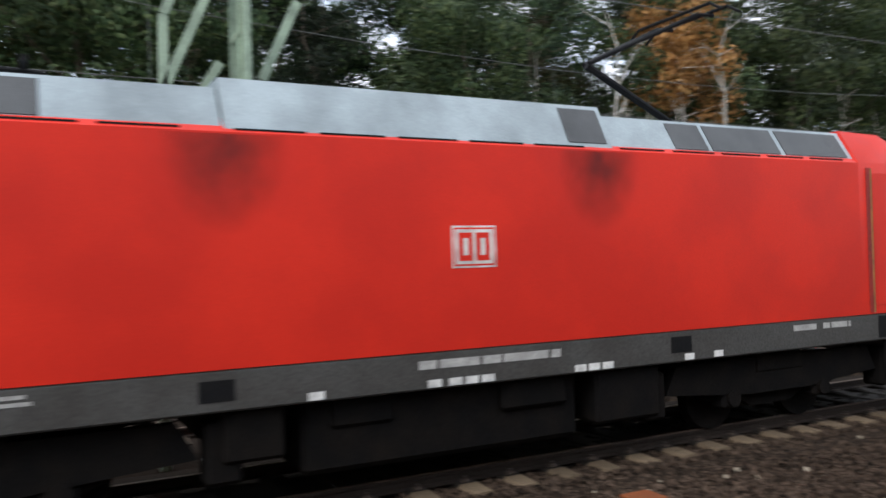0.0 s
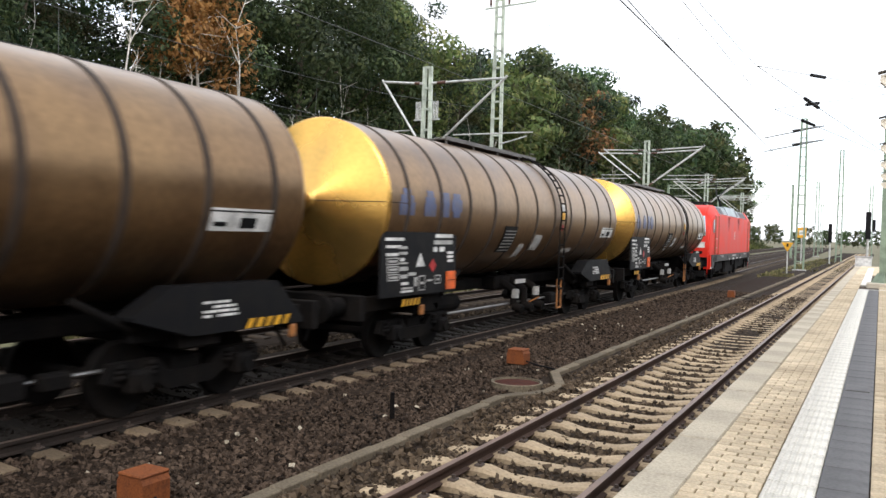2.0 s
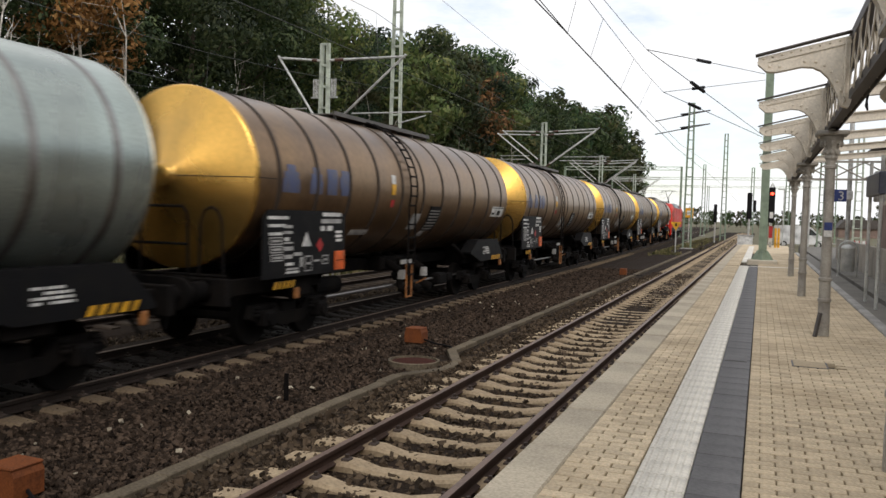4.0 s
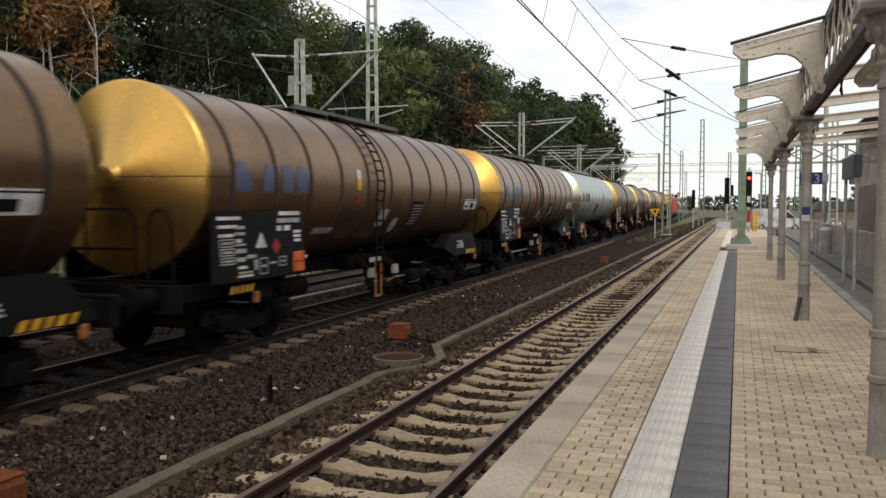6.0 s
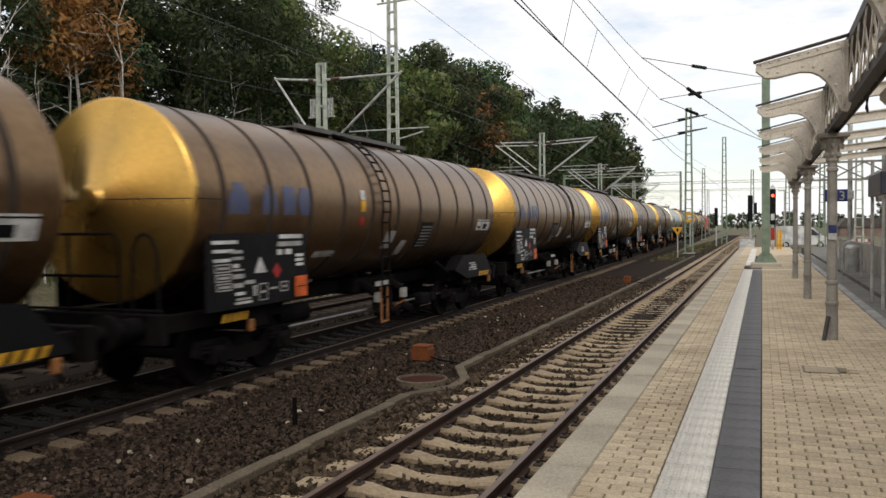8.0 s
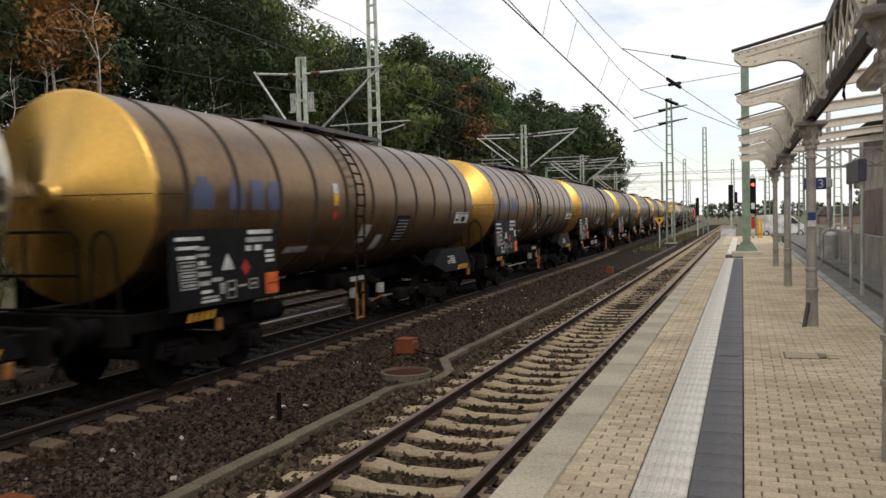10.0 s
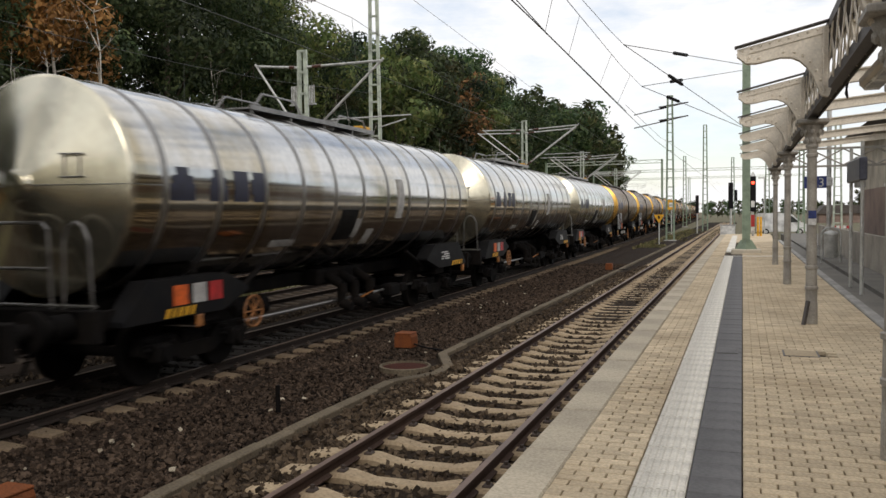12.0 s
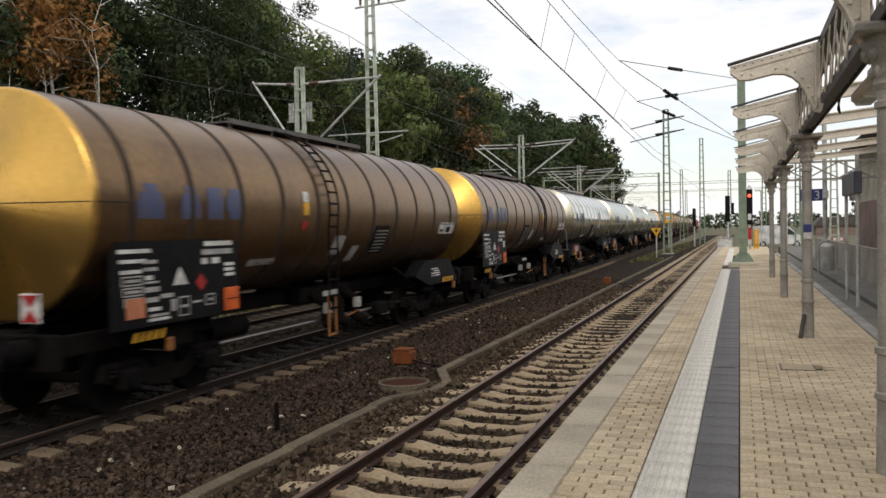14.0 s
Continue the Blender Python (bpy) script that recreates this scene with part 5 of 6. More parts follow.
# ---- masts and wires ----
def lattice_mast(x, y, z, h, w, mat, label, name="lattice_mast"):
    t = thing(name, label, "mast", "overhead line masts", at=(x, y, z))
    for sx in (-1, 1):
        bm = bmesh.new()
        beam(bm, (sx * w * 0.62, 0, 0), (sx * w * 0.36, 0, h), 0.085, 0.16)
        for q in (-1, 1):
            beam(bm, (sx * (w * 0.62 - 0.05), q * 0.075, 0), (sx * (w * 0.36 - 0.05), q * 0.075, h), 0.06, 0.012)
        part("leg", bm, mat, t)
    n = int(h / 0.8)
    for i in range(n):
        z = h * (i + 1) / n
        hw = w * (0.62 - 0.26 * z / h)
        bm = bmesh.new()
        for q in (-1, 1):
            box(bm, -hw, hw, q * 0.086 - 0.006, q * 0.086 + 0.006, z - 0.07, z)
        part("batten", bm, mat, t)
    part("foot", bx(-w, w, -w, w, -0.5, 0.08, 0.03), "concrete", t)
    return t


def cantilever(t, x0, z0, side, reach, rise=0.2, drop=2.6, steady=1.2, y=0.0, mat="galv"):
    """A tubular bracket that holds the wires: top tube, slanted tube, steady arm and insulators."""
    s = side
    tip = (x0 + s * reach, y, z0 + rise)
    foot = (x0 + s * 0.12, y, z0 - drop)
    ar = part("bracket_arm", rods([((x0, y, z0), tip), (foot, (tip[0] + s * 0.05, y, tip[2] + 0.08))], 0.052, 8), mat, t, "pale tubular bracket arm")
    part("steady_arm", rods([((x0 + s * reach * 0.32, y, z0 - drop + 0.55), (x0 + s * (reach + steady), y, z0 - drop + 0.55)), ((x0 + s * (reach - 0.2), y, z0 - drop + 0.12), (x0 + s * (reach + steady * 0.8), y, z0 - drop + 0.40))], 0.028, 6), mat, ar)
    top, low = Vector((x0, y, z0)), Vector(foot)
    for a, b in ((top.lerp(Vector(tip), 0.08), top.lerp(Vector(tip), 0.2)), (low.lerp(Vector(tip), 0.02), low.lerp(Vector(tip), 0.1))):
        part("insulator", rod(bmesh.new(), a, b, 0.07, 10), "insulator", ar)


mb = lattice_mast(-13.9, 30.0, -0.3, 9.55, 0.40, "mast_grey", "pale green lattice mast with two bracket arms")
cantilever(mb, 0.2, 8.85, 1, 3.4, 0.0, 2.75, 1.2)
cantilever(mb, -0.2, 8.85, -1, 2.0, 0.2, 2.5, 0.1)
for q in (-0.42, 0.42):
    rack = part("weight_rack", bx(q - 0.18, q + 0.18, -0.05, 0.05, 7.30, 7.36), "galv", mb, "small rack of weights")
    for k in range(4):
        part("weight_rod", rod(bmesh.new(), (q + 0.07 * (k - 1.5), 0, 7.36), (q + 0.07 * (k - 1.5), 0, 8.1), 0.018, 6), "galv", rack)
tm = lattice_mast(-13.9, 37.0, -0.3, 14.2, 0.50, "mast_grey", "tall pale lattice mast with a crossarm on top")
part("crossarm", rods([((-0.8, 0, 13.8), (1.9, 0, 13.9)), ((1.9, 0, 13.9), (1.9, 0, 15.1)), ((-0.5, 0, 13.9), (-0.5, 0, 15.1))], 0.05, 6), "mast_grey", tm)
part("jumper_wire", rods([((-0.5, 0, 15.1), (0.3, 0, 14.9)), ((0.3, 0, 14.9), (1.2, 0, 14.9)), ((1.2, 0, 14.9), (1.9, 0, 15.1))], 0.014, 5), "wire", tm)
for q in (-0.5, 0.5):
    part("insulator", lathe(bmesh.new(), [(0.07, 0), (0.05, 0.08), (0.08, 0.12), (0.05, 0.18), (0.08, 0.22), (0.05, 0.3), (0.08, 0.34), (0.04, 0.5)], (q, 0, 13.9), "Z", 8), "insulator", tm)
mm = lattice_mast(-13.6, 65.0, -0.3, 10.3, 0.42, "mast_grey", "grey lattice mast with four slanted bracket arms")
for q, z in ((-0.7, 9.2), (0.7, 9.6)):
    cantilever(mm, 0.2, z, 1, 4.1, 0.2, 2.6, 0.9, q)
    cantilever(mm, -0.2, z, -1, 3.5, 0.1, 2.5, 0.2, q)
m2 = copy_thing(mm, pose(-15.4, 64.0 + 36, -0.3))
m3 = copy_thing(mm, pose(-17.4, 64.0 + 78, -0.3))
fm = lattice_mast(-3.1, 77.0, -0.25, 13.2, 0.55, "mast_green", "tall green lattice mast between the tracks")
for z in (12.2, 11.0):
    part("crossarm", rods([((-3.2, 0, z - 0.6), (1.6, 0, z + 0.3)), ((-1.0, 0, z), (1.6, 0, z + 0.3))], 0.05, 6), "girder", fm)
    part("insulator", rod(bmesh.new(), (-0.9, 0, z - 0.15), (-0.3, 0, z - 0.02), 0.10, 8), "black", fm)
for x, y, h in ((-1.5, 112, 14.0), (-6.5, 150, 12.5), (1.5, 150, 12), (6.5, 128, 12), (12, 120, 13), (-9, 205, 11), (4, 215, 11), (9, 95, 11.5)):
    lattice_mast(x, y, -0.3, h, 0.5, "mast_green", "distant green lattice mast over the station tracks")
# low green lattice mast beside the through track
lm = lattice_mast(-8.25, 3.15, -0.3, 8.6, 0.62, "mast_green", "stout green lattice mast with slanted struts")
for a, b in (((-0.0, -1.15, 0), (0, -1.05, 6.2)), ((0, -1.05, 5.2), (0, -0.3, 6.9)), ((0, -0.9, 4.6), (0, -0.3, 5.6)), ((0, 0.3, 5.4), (0, 0.85, 6.6)), ((0, -1.05, 6.2), (0, -0.3, 8.0))):
    part("strut", beam(bmesh.new(), a, b, 0.10, 0.12), "mast_green", lm)


def portal(y, x0, x1, z, h, label):
    t = thing("portal_beam", label, "overhead portal", "overhead portals", at=(0, y, -0.3))
    bm = bmesh.new()
    for q in (0, 0.45):
        beam(bm, (x0, 0, z + q), (x1, 0, z + q), 0.09, 0.09)
    n = int((x1 - x0) / 1.2)
    for i in range(n):
        a, b = x0 + (x1 - x0) * i / n, x0 + (x1 - x0) * (i + 1) / n
        beam(bm, (a, 0, z + (0.45 if i % 2 else 0)), (b, 0, z + (0 if i % 2 else 0.45)), 0.05, 0.05)
    part("beam", bm, "mast_grey", t)
    for x in (x0, x1):
        part("post", bx(x - 0.14, x + 0.14, -0.14, 0.14, 0, z + 0.5), "mast_green", t)
    return t


portal(118, -24, -7.5, 9.6, 0.45, "pale lattice beam spanning the through tracks")
portal(170, -26, 14, 10.8, 0.45, "long lattice beam spanning the station tracks")
portal(240, -34, 20, 12, 0.45, "distant lattice beam spanning the station tracks")

# anchor mast on the platform with its wires
gm = thing("anchor_mast", "green steel mast on a concrete block at the platform end", "mast", "overhead line masts", at=(3.22, 34.6, P))
bm = bmesh.new()
for s in (-1, 1):
    box(bm, -0.15, 0.15, s * 0.13 - 0.012, s * 0.13 + 0.012, 0, 7.9)
box(bm, -0.012, 0.012, -0.118, 0.118, 0, 7.9)
part("post", bm, "mast_green", gm, "green steel beam")
part("foot_plate", lathe(bmesh.new(), [(0.42, 0.12), (0.30, 0.34), (0.20, 0.5)], (0, 0, 0), "Z", 4), "mast_green", gm)
part("block", bx(-0.55, 0.55, -0.5, 0.5, -0.1, 0.14, 0.03), "render_cream", gm, "yellowish concrete block")
part("collar", bx(-0.2, 0.2, -0.2, 0.2, 5.05, 5.35, 0.02), "girder", gm)
part("collar", bx(-0.2, 0.2, -0.2, 0.2, 7.55, 7.75, 0.02), "girder", gm)


def wire(name, pts, r, label, parent=None, mat="wire"):
    t = thing(name, label, "overhead wire", "overhead wires") if parent is None else parent
    for (a, b) in zip(pts, pts[1:]):
        part("strand", rod(bmesh.new(), a, b, r, 5), mat, t)
    return t


def catenary(x, y0, y1, span, phase, curved, zc=5.5, zm=6.9, label="contact wire and sagging carrier wire with droppers"):
    t = thing("catenary", label, "overhead wire", "overhead wires")
    cw, mw, dr = bmesh.new(), bmesh.new(), bmesh.new()
    n = int((y1 - y0) / 4.0)
    def at(i):
        y = y0 + (y1 - y0) * i / n
        d = drift(y) if curved else 0
        u = ((y - phase) / span) % 1.0
        sag = 4 * u * (1 - u)
        st = 0.25 * (1 if int((y - phase) // span) % 2 else -1) * (1 - 2 * u)
        return Vector((x - d + st, y, zc)), Vector((x - d + st * 0.6, y, zm - 1.05 * sag))
    for i in range(n):
        (c0, m0), (c1, m1) = at(i), at(i + 1)
        rod(cw, c0, c1, 0.008, 5)
        rod(mw, m0, m1, 0.007, 5)
        if i % 2 == 0:
            rod(dr, c0, m0, 0.005, 4)
    part("contact_wire", cw, "wire", t)
    part("carrier_wire", mw, "wire", t)
    tagged(part("droppers", dr, "wire", t), kind="stuff")


ov = thing("catenary", "contact wires and carrier wires over the platform track", "overhead wire", "overhead wires")


def strand(name, pts, r=0.007):
    bm = bmesh.new()
    for a, b in zip(pts, pts[1:]):
        rod(bm, a, b, r, 5)
    part(name, bm, "wire", ov)


CONTACT = [(0.3, -30, 5.5), (-0.04, 11, 5.5), (-0.08, 14.3, 5.5), (-0.3, 26, 5.5), (-0.45, 37, 5.5), (-0.1, 77, 5.5), (-0.5, 132, 5.5), (0, 200, 5.5)]
strand("contact_wire", CONTACT, 0.011)
strand("contact_wire", [(0.9, -30, 5.52), (0.04, 11, 5.51), (-0.08, 14.3, 5.505), (-0.28, 26, 5.52)], 0.009)
LOW = [(0.3, -30, 7.1), (0.15, -8, 6.45), (0.1, 6, 6.28), (0.1, 14, 6.26), (0.1, 22, 6.24), (0.1, 26.8, 6.37)]
strand("carrier_wire", LOW)
strand("carrier_wire", [(0.3, -30, 7.4), (0.15, -8, 6.55), (0.1, 6, 6.45), (0.1, 15.6, 6.59), (0.1, 19.8, 6.74), (0.1, 22.7, 6.89)])
strand("carrier_wire", [(-0.3, 26, 5.72), (-0.38, 38, 5.75), (-0.3, 58, 6.2), (-0.2, 77, 6.9), (-0.3, 92, 6.1), (-0.4, 110, 5.9), (-0.4, 132, 6.9), (-0.2, 165, 5.9), (0, 200, 6.9)])
for y in (-6, -1, 4, 9, 14.2, 16.4, 20.5, 24):
    x, z = (float(np.interp(y, [p[1] for p in LOW], [p[k] for p in LOW])) for k in (0, 2))
    strand("dropper", [(x, y, z), (float(np.interp(y, [p[1] for p in CONTACT], [p[0] for p in CONTACT])), y, 5.5)], 0.005)
catenary(TRAIN_X, -30, 260, 60, 77, True, 6.03, 7.3)
catenary(-10.6, -30, 260, 35, 30, True, 5.5, 7.4)
catenary(-17.0, -30, 260, 35, 30, True, 5.5, 7.2)
gx0, gy0 = 3.22, 34.45
for (a, b, f) in (((0.1, 22.7, 6.89), (gx0 - 0.18, gy0, 8.12), 0.34), ((0.1, 26.8, 6.37), (gx0 - 0.18, gy0, 7.88), 0.25), ((0.1, 22.7, 6.89), (gx0 - 0.18, gy0, 5.76), 0.30), ((0.1, 26.8, 6.37), (gx0 - 0.18, gy0, 5.68), 0.22)):
    a, b = Vector(a), Vector(b)
    t = wire("anchor_wire", [a, b], 0.012, "anchor wire running to the platform mast")
    part("insulator", rod(bmesh.new(), a.lerp(b, f), a.lerp(b, f + 0.10), 0.055, 8), "black", t)
wire("feeder_wire", [(-13.5, -30, 10.5), (-13.2, 37, 13.9), (-14.5, 110, 12.0), (-20, 250, 12)], 0.012, "thin feeder wire along the wood")

# ---- signs and signals up the line ----
ys = thing("triangle_sign", "yellow triangular line sign with a black mark on a post", "sign", at=(-3.1, 66.5, -0.25))
part("post", rod(bmesh.new(), (0, 0, 0), (0, 0, 1.9), 0.05, 8), "galv", ys)
tri = part("board", prism(bmesh.new(), [(-0.42, 2.45), (0.42, 2.45), (0.0, 1.75)], "Y", -0.07, -0.05), "yellow", ys, "yellow triangle")
part("mark", bx(-0.07, 0.07, -0.078, -0.071, 2.12, 2.36), "black", tri)


def signal(x, y, z, h, lit):
    t = thing("signal", "black light signal showing red" if lit else "black light signal seen from behind", "railway signal", "light signals", at=(x, y, z))
    part("post", rod(bmesh.new(), (0, 0.1, 0), (0, 0.1, h), 0.08, 10), "galv", t)
    k = 2.3 if lit else 2.1
    sc = part("screen", bx(-0.19, 0.19, -0.1, 0.1, h - k, h, 0.05), "black", t)
    if lit:
        part("red_lamp", lathe(bmesh.new(), [(0.10, 0), (0.10, -0.03), (0.02, -0.04)], (0.0, -0.11, h - 0.42), "Y", 16), "signal_red", sc, "lit red lamp")
        part("hood", rods([((0, -0.1, h - 0.28), (0, -0.3, h - 0.28))], 0.05, 6), "black", sc)
        part("number_board", bx(-0.11, 0.11, -0.13, -0.105, h - 2.0, h - 1.6), "white", sc)
        part("cap", lathe(bmesh.new(), [(0.17, 0), (0.03, 0.3)], (0, 0.1, h), "Z", 10), "galv", t)
        part("mast_board", bx(-0.11, 0.11, -0.06, -0.03, 0.55, h - 2.5), "sign_red", t, "red and white mast board")
        part("mast_board", bx(-0.11, 0.11, -0.064, -0.058, 0.2, 0.6), "white", t)
    return t


signal(3.72, 57.0, P, 3.88, True)
signal(2.2, 70.0, -0.2, 4.9, False)
signal(-1.9, 100.0, -0.2, 4.5, False)
part("side_box", bx(0.28, 0.5, -0.1, 0.1, 3.4, 4.3), "black", bpy.data.objects["signal.001"])
for x in (3.42, 4.02, 4.2):
    yb = thing("yellow_post", "pale yellow steel guard post beside the signal", "guard post", "guard posts by the signal", at=(x, 56.5, P))
    part("tube", rod(bmesh.new(), (0, 0, 0), (0, 0, 1.25), 0.075, 10), "yellow", yb)
    part("top", rod(bmesh.new(), (0, 0, 1.25), (0, 0, 1.32), 0.05, 8), "white", yb)
cb = thing("relay_cabinet", "pale grey relay cabinet beside the tracks", "cabinet", at=(2.0, 68, -0.25))
part("cabinet_body", bx(-0.55, 0.55, -0.3, 0.3, 0, 1.5, 0.03), "white", cb)
part("cabinet_roof", bx(-0.6, 0.6, -0.35, 0.35, 1.5, 1.58, 0.02), "grey_white", cb)
ycab = thing("yellow_board", "yellow board on a mast beside the through track", "sign", at=(-4.5, 96, -0.25))
part("board", bx(-0.45, 0.45, -0.05, 0.05, 2.9, 4.0, 0.02), "yellow", ycab)
part("post", rod(bmesh.new(), (0, 0.1, 0), (0, 0.1, 4.2), 0.07, 8), "galv", ycab)
part("panel", bx(-0.25, 0.25, -0.056, -0.049, 3.2, 3.7), "white", ycab)

# ---- canopy ----
CX, COLS = 4.02, [6.43, 13.29, 20.0, 27.04]


def column():
    t = thing("canopy_column", "grey cast-iron canopy column with rings and a leafy capital", "column", "canopy columns")
    pr = [(0.095, 0.0), (0.095, 0.32), (0.090, 0.33), (0.090, 0.52), (0.103, 0.53), (0.103, 0.57), (0.090, 0.58), (0.085, 0.84), (0.103, 0.85), (0.103, 0.89), (0.080, 0.90), (0.074, 2.55), (0.091, 2.56), (0.091, 2.60), (0.074, 2.61), (0.074, 2.68)]
    part("shaft", lathe(bmesh.new(), pr, (0, 0, 0), "Z", 24), "column", t, smooth=True)
    cp = part("capital", lathe(bmesh.new(), [(0.078, 2.68), (0.10, 2.72), (0.09, 2.78), (0.12, 2.90), (0.18, 3.0), (0.18, 3.05)], (0, 0, 0), "Z", 24), "column", t, "ornate cast capital", smooth=True)
    for k in range(8):
        a = k * math.pi / 4
        for z, r, q in ((2.80, 0.11, 0.038), (2.93, 0.15, 0.042)):
            bm = bmesh.new()
            bmesh.ops.create_icosphere(bm, subdivisions=1, radius=q, matrix=Matrix.Translation((r * math.cos(a), r * math.sin(a), z)) @ Matrix.Diagonal((0.8, 0.8, 1.3, 1)))
            part("leaf_scroll", bm, "column", cp, smooth=True)
    part("abacus", bx(-0.24, 0.24, -0.24, 0.24, 3.05, 3.12, 0.015), "column", t)
    return t


col = column()
col.location = (CX, COLS[0], P)
col.scale = (0.88, 0.88, 0.94)
COLUMNS = [col] + [copy_thing(col, pose(CX, y, P)) for y in COLS[1:]]
for c, q in zip(COLUMNS, (0, 1, 0, 0)):
    if q:
        part("drain_spout", beam(bmesh.new(), (-0.06, -0.13, 0.36), (-0.13, -0.2, 0.0), 0.05, 0.05), "girder", c)
        part("sticker", bx(-0.06, 0.06, -0.112, -0.104, 1.62, 1.74), "sign_blue", c, "small blue sticker")
        part("sticker", bx(-0.06, 0.06, -0.112, -0.104, 1.52, 1.615), "white", c, "small white sticker")

canopy = thing("canopy_frame", "cream riveted canopy frame with curved brackets on a lattice girder", "canopy frame")
G0, G1, GZ0, GZ1 = -8.0, 28.2, P + 2.99, P + 3.58
for z, q in ((GZ0, 0.075), (GZ1, 0.10)):
    bm = prism(bmesh.new(), [(CX - q, z - 0.05), (CX - q + 0.014, z - 0.05), (CX - q + 0.014, z - 0.008), (CX + q - 0.014, z - 0.008), (CX + q - 0.014, z - 0.05), (CX + q, z - 0.05),
                             (CX + q, z + 0.05), (CX + q - 0.014, z + 0.05), (CX + q - 0.014, z + 0.008), (CX - q + 0.014, z + 0.008), (CX - q + 0.014, z + 0.05), (CX - q, z + 0.05)], "Y", G0, G1)
    part("chord", bm, "girder", canopy, "dark riveted girder chord")
bm = bmesh.new()
n = int((G1 - G0) / 0.58)
for i in range(n):
    a, b = G0 + (G1 - G0) * i / n, G0 + (G1 - G0) * (i + 1) / n
    for s in (-1, 1):
        beam(bm, (CX + s * 0.06, a, GZ0), (CX + s * 0.06, b, GZ1), 0.012, 0.055)
        beam(bm, (CX + s * 0.09, b, GZ0), (CX + s * 0.09, a, GZ1), 0.012, 0.055)
part("lattice", bm, "canopy", canopy, "crossed lattice bars")

TIP, ROOT = 3.03, 3.92
zt, zr = P + 3.40, P + 3.59
curve = [(ROOT - d, P + z - 0.15) for d, z in ((0, 2.98), (0.06, 3.0), (0.10, 3.10), (0.14, 3.20), (0.20, 3.30), (0.27, 3.37), (0.35, 3.41), (0.46, 3.42), (0.70, 3.375), (0.80, 3.38), (ROOT - TIP, 3.46))]
out = [(TIP, zt - 0.02), (ROOT, zr - 0.02)] + curve
web_me = bpy.data.meshes.new("bracket_web")
bm = prism(bmesh.new(), out, "Y", -0.012, 0.012)
bm.to_mesh(web_me)
bm.free()
web_me.materials.append(M["canopy"])
fl = bmesh.new()
for a, b in zip(curve, curve[1:]):
    beam(fl, (a[0], 0, a[1]), (b[0], 0, b[1]), 0.11, 0.018)
for a, b in zip(curve, curve[1:]):
    beam(fl, (a[0] + 0.02, -0.016, a[1] + 0.045), (b[0] + 0.01, -0.016, b[1] + 0.045), 0.012, 0.075)
beam(fl, (TIP, -0.018, zt - 0.06), (ROOT, -0.018, zr - 0.06), 0.014, 0.075)
beam(fl, (ROOT - 0.05, -0.018, zr - 0.04), (ROOT - 0.05, -0.018, P + 2.87), 0.014, 0.09)
flange_me = bpy.data.meshes.new("bracket_flange")
fl.to_mesh(flange_me)
fl.free()
flange_me.materials.append(M["canopy"])
tp = beam(bmesh.new(), (TIP - 0.03, 0, zt), (ROOT + 0.1, 0, zr + 0.045), 0.14, 0.012)
top_me = bpy.data.meshes.new("bracket_top")
tp.to_mesh(top_me)
tp.free()
top_me.materials.append(M["girder"])
rv = bmesh.new()
spots = [(TIP + 0.05 + 0.092 * i, zt - 0.045 + (zr - zt) * (0.05 + 0.092 * i) / (ROOT - TIP)) for i in range(10)] + [(x + 0.025, z + 0.05) for x, z in curve[1:-1]] + [(ROOT - 0.05, P + 2.95 + 0.10 * i) for i in range(6)]
for i, (x, z) in enumerate(spots):
    bmesh.ops.create_icosphere(rv, subdivisions=1, radius=0.017, matrix=Matrix.Translation((x, -0.026, z)))
rivet_me = bpy.data.meshes.new("rivets")
rv.to_mesh(rivet_me)
rv.free()
rivet_me.materials.append(M["canopy"])
BRACKETS = [2.98 + 3.45 * i for i in range(-3, 8)]
for y in BRACKETS:
    w = piece("bracket", web_me, canopy, (0, y, 0))
    tagged(w, "cream curved bracket plate")
    piece("bracket_flange", flange_me, w, (0, 0, 0))
    piece("bracket_top", top_me, w, (0, 0, 0))
    tagged(piece("rivets", rivet_me, w, (0, 0, 0)), kind="stuff")
# beams toward the building
bm = prism(bmesh.new(), [(CX + 0.1, P + 3.40), (CX + 0.1, P + 3.59), (7.6, P + 3.9), (7.6, P + 3.74)], "Y", -0.012, 0.012)
for za, zb in ((3.58, 3.89), (3.41, 3.75)):
    beam(bm, (CX + 0.1, 0, P + za), (7.6, 0, P + zb), 0.12, 0.02)
beam_me = bpy.data.meshes.new("roof_beam")
bm.to_mesh(beam_me)
bm.free()
beam_me.materials.append(M["canopy"])
for y in BRACKETS:
    piece("roof_beam", beam_me, canopy, (0, y, 0))
# open cross-braced truss at the canopy's end
for za in (2.94, 3.46):
    bm = bmesh.new()
    beam(bm, (CX + 0.05, BRACKETS[-1], P + za), (7.64, BRACKETS[-1], P + za), 0.07, 0.06)
    part("truss_chord", bm, "column", canopy)
for i in range(4):
    xa = CX + 0.1 + i * 0.88
    for z0, z1 in ((2.96, 3.44), (3.44, 2.96)):
        part("brace", rods([((xa, BRACKETS[-1], P + z0), (xa + 0.88, BRACKETS[-1], P + z1))], 0.022, 6), "column", canopy)
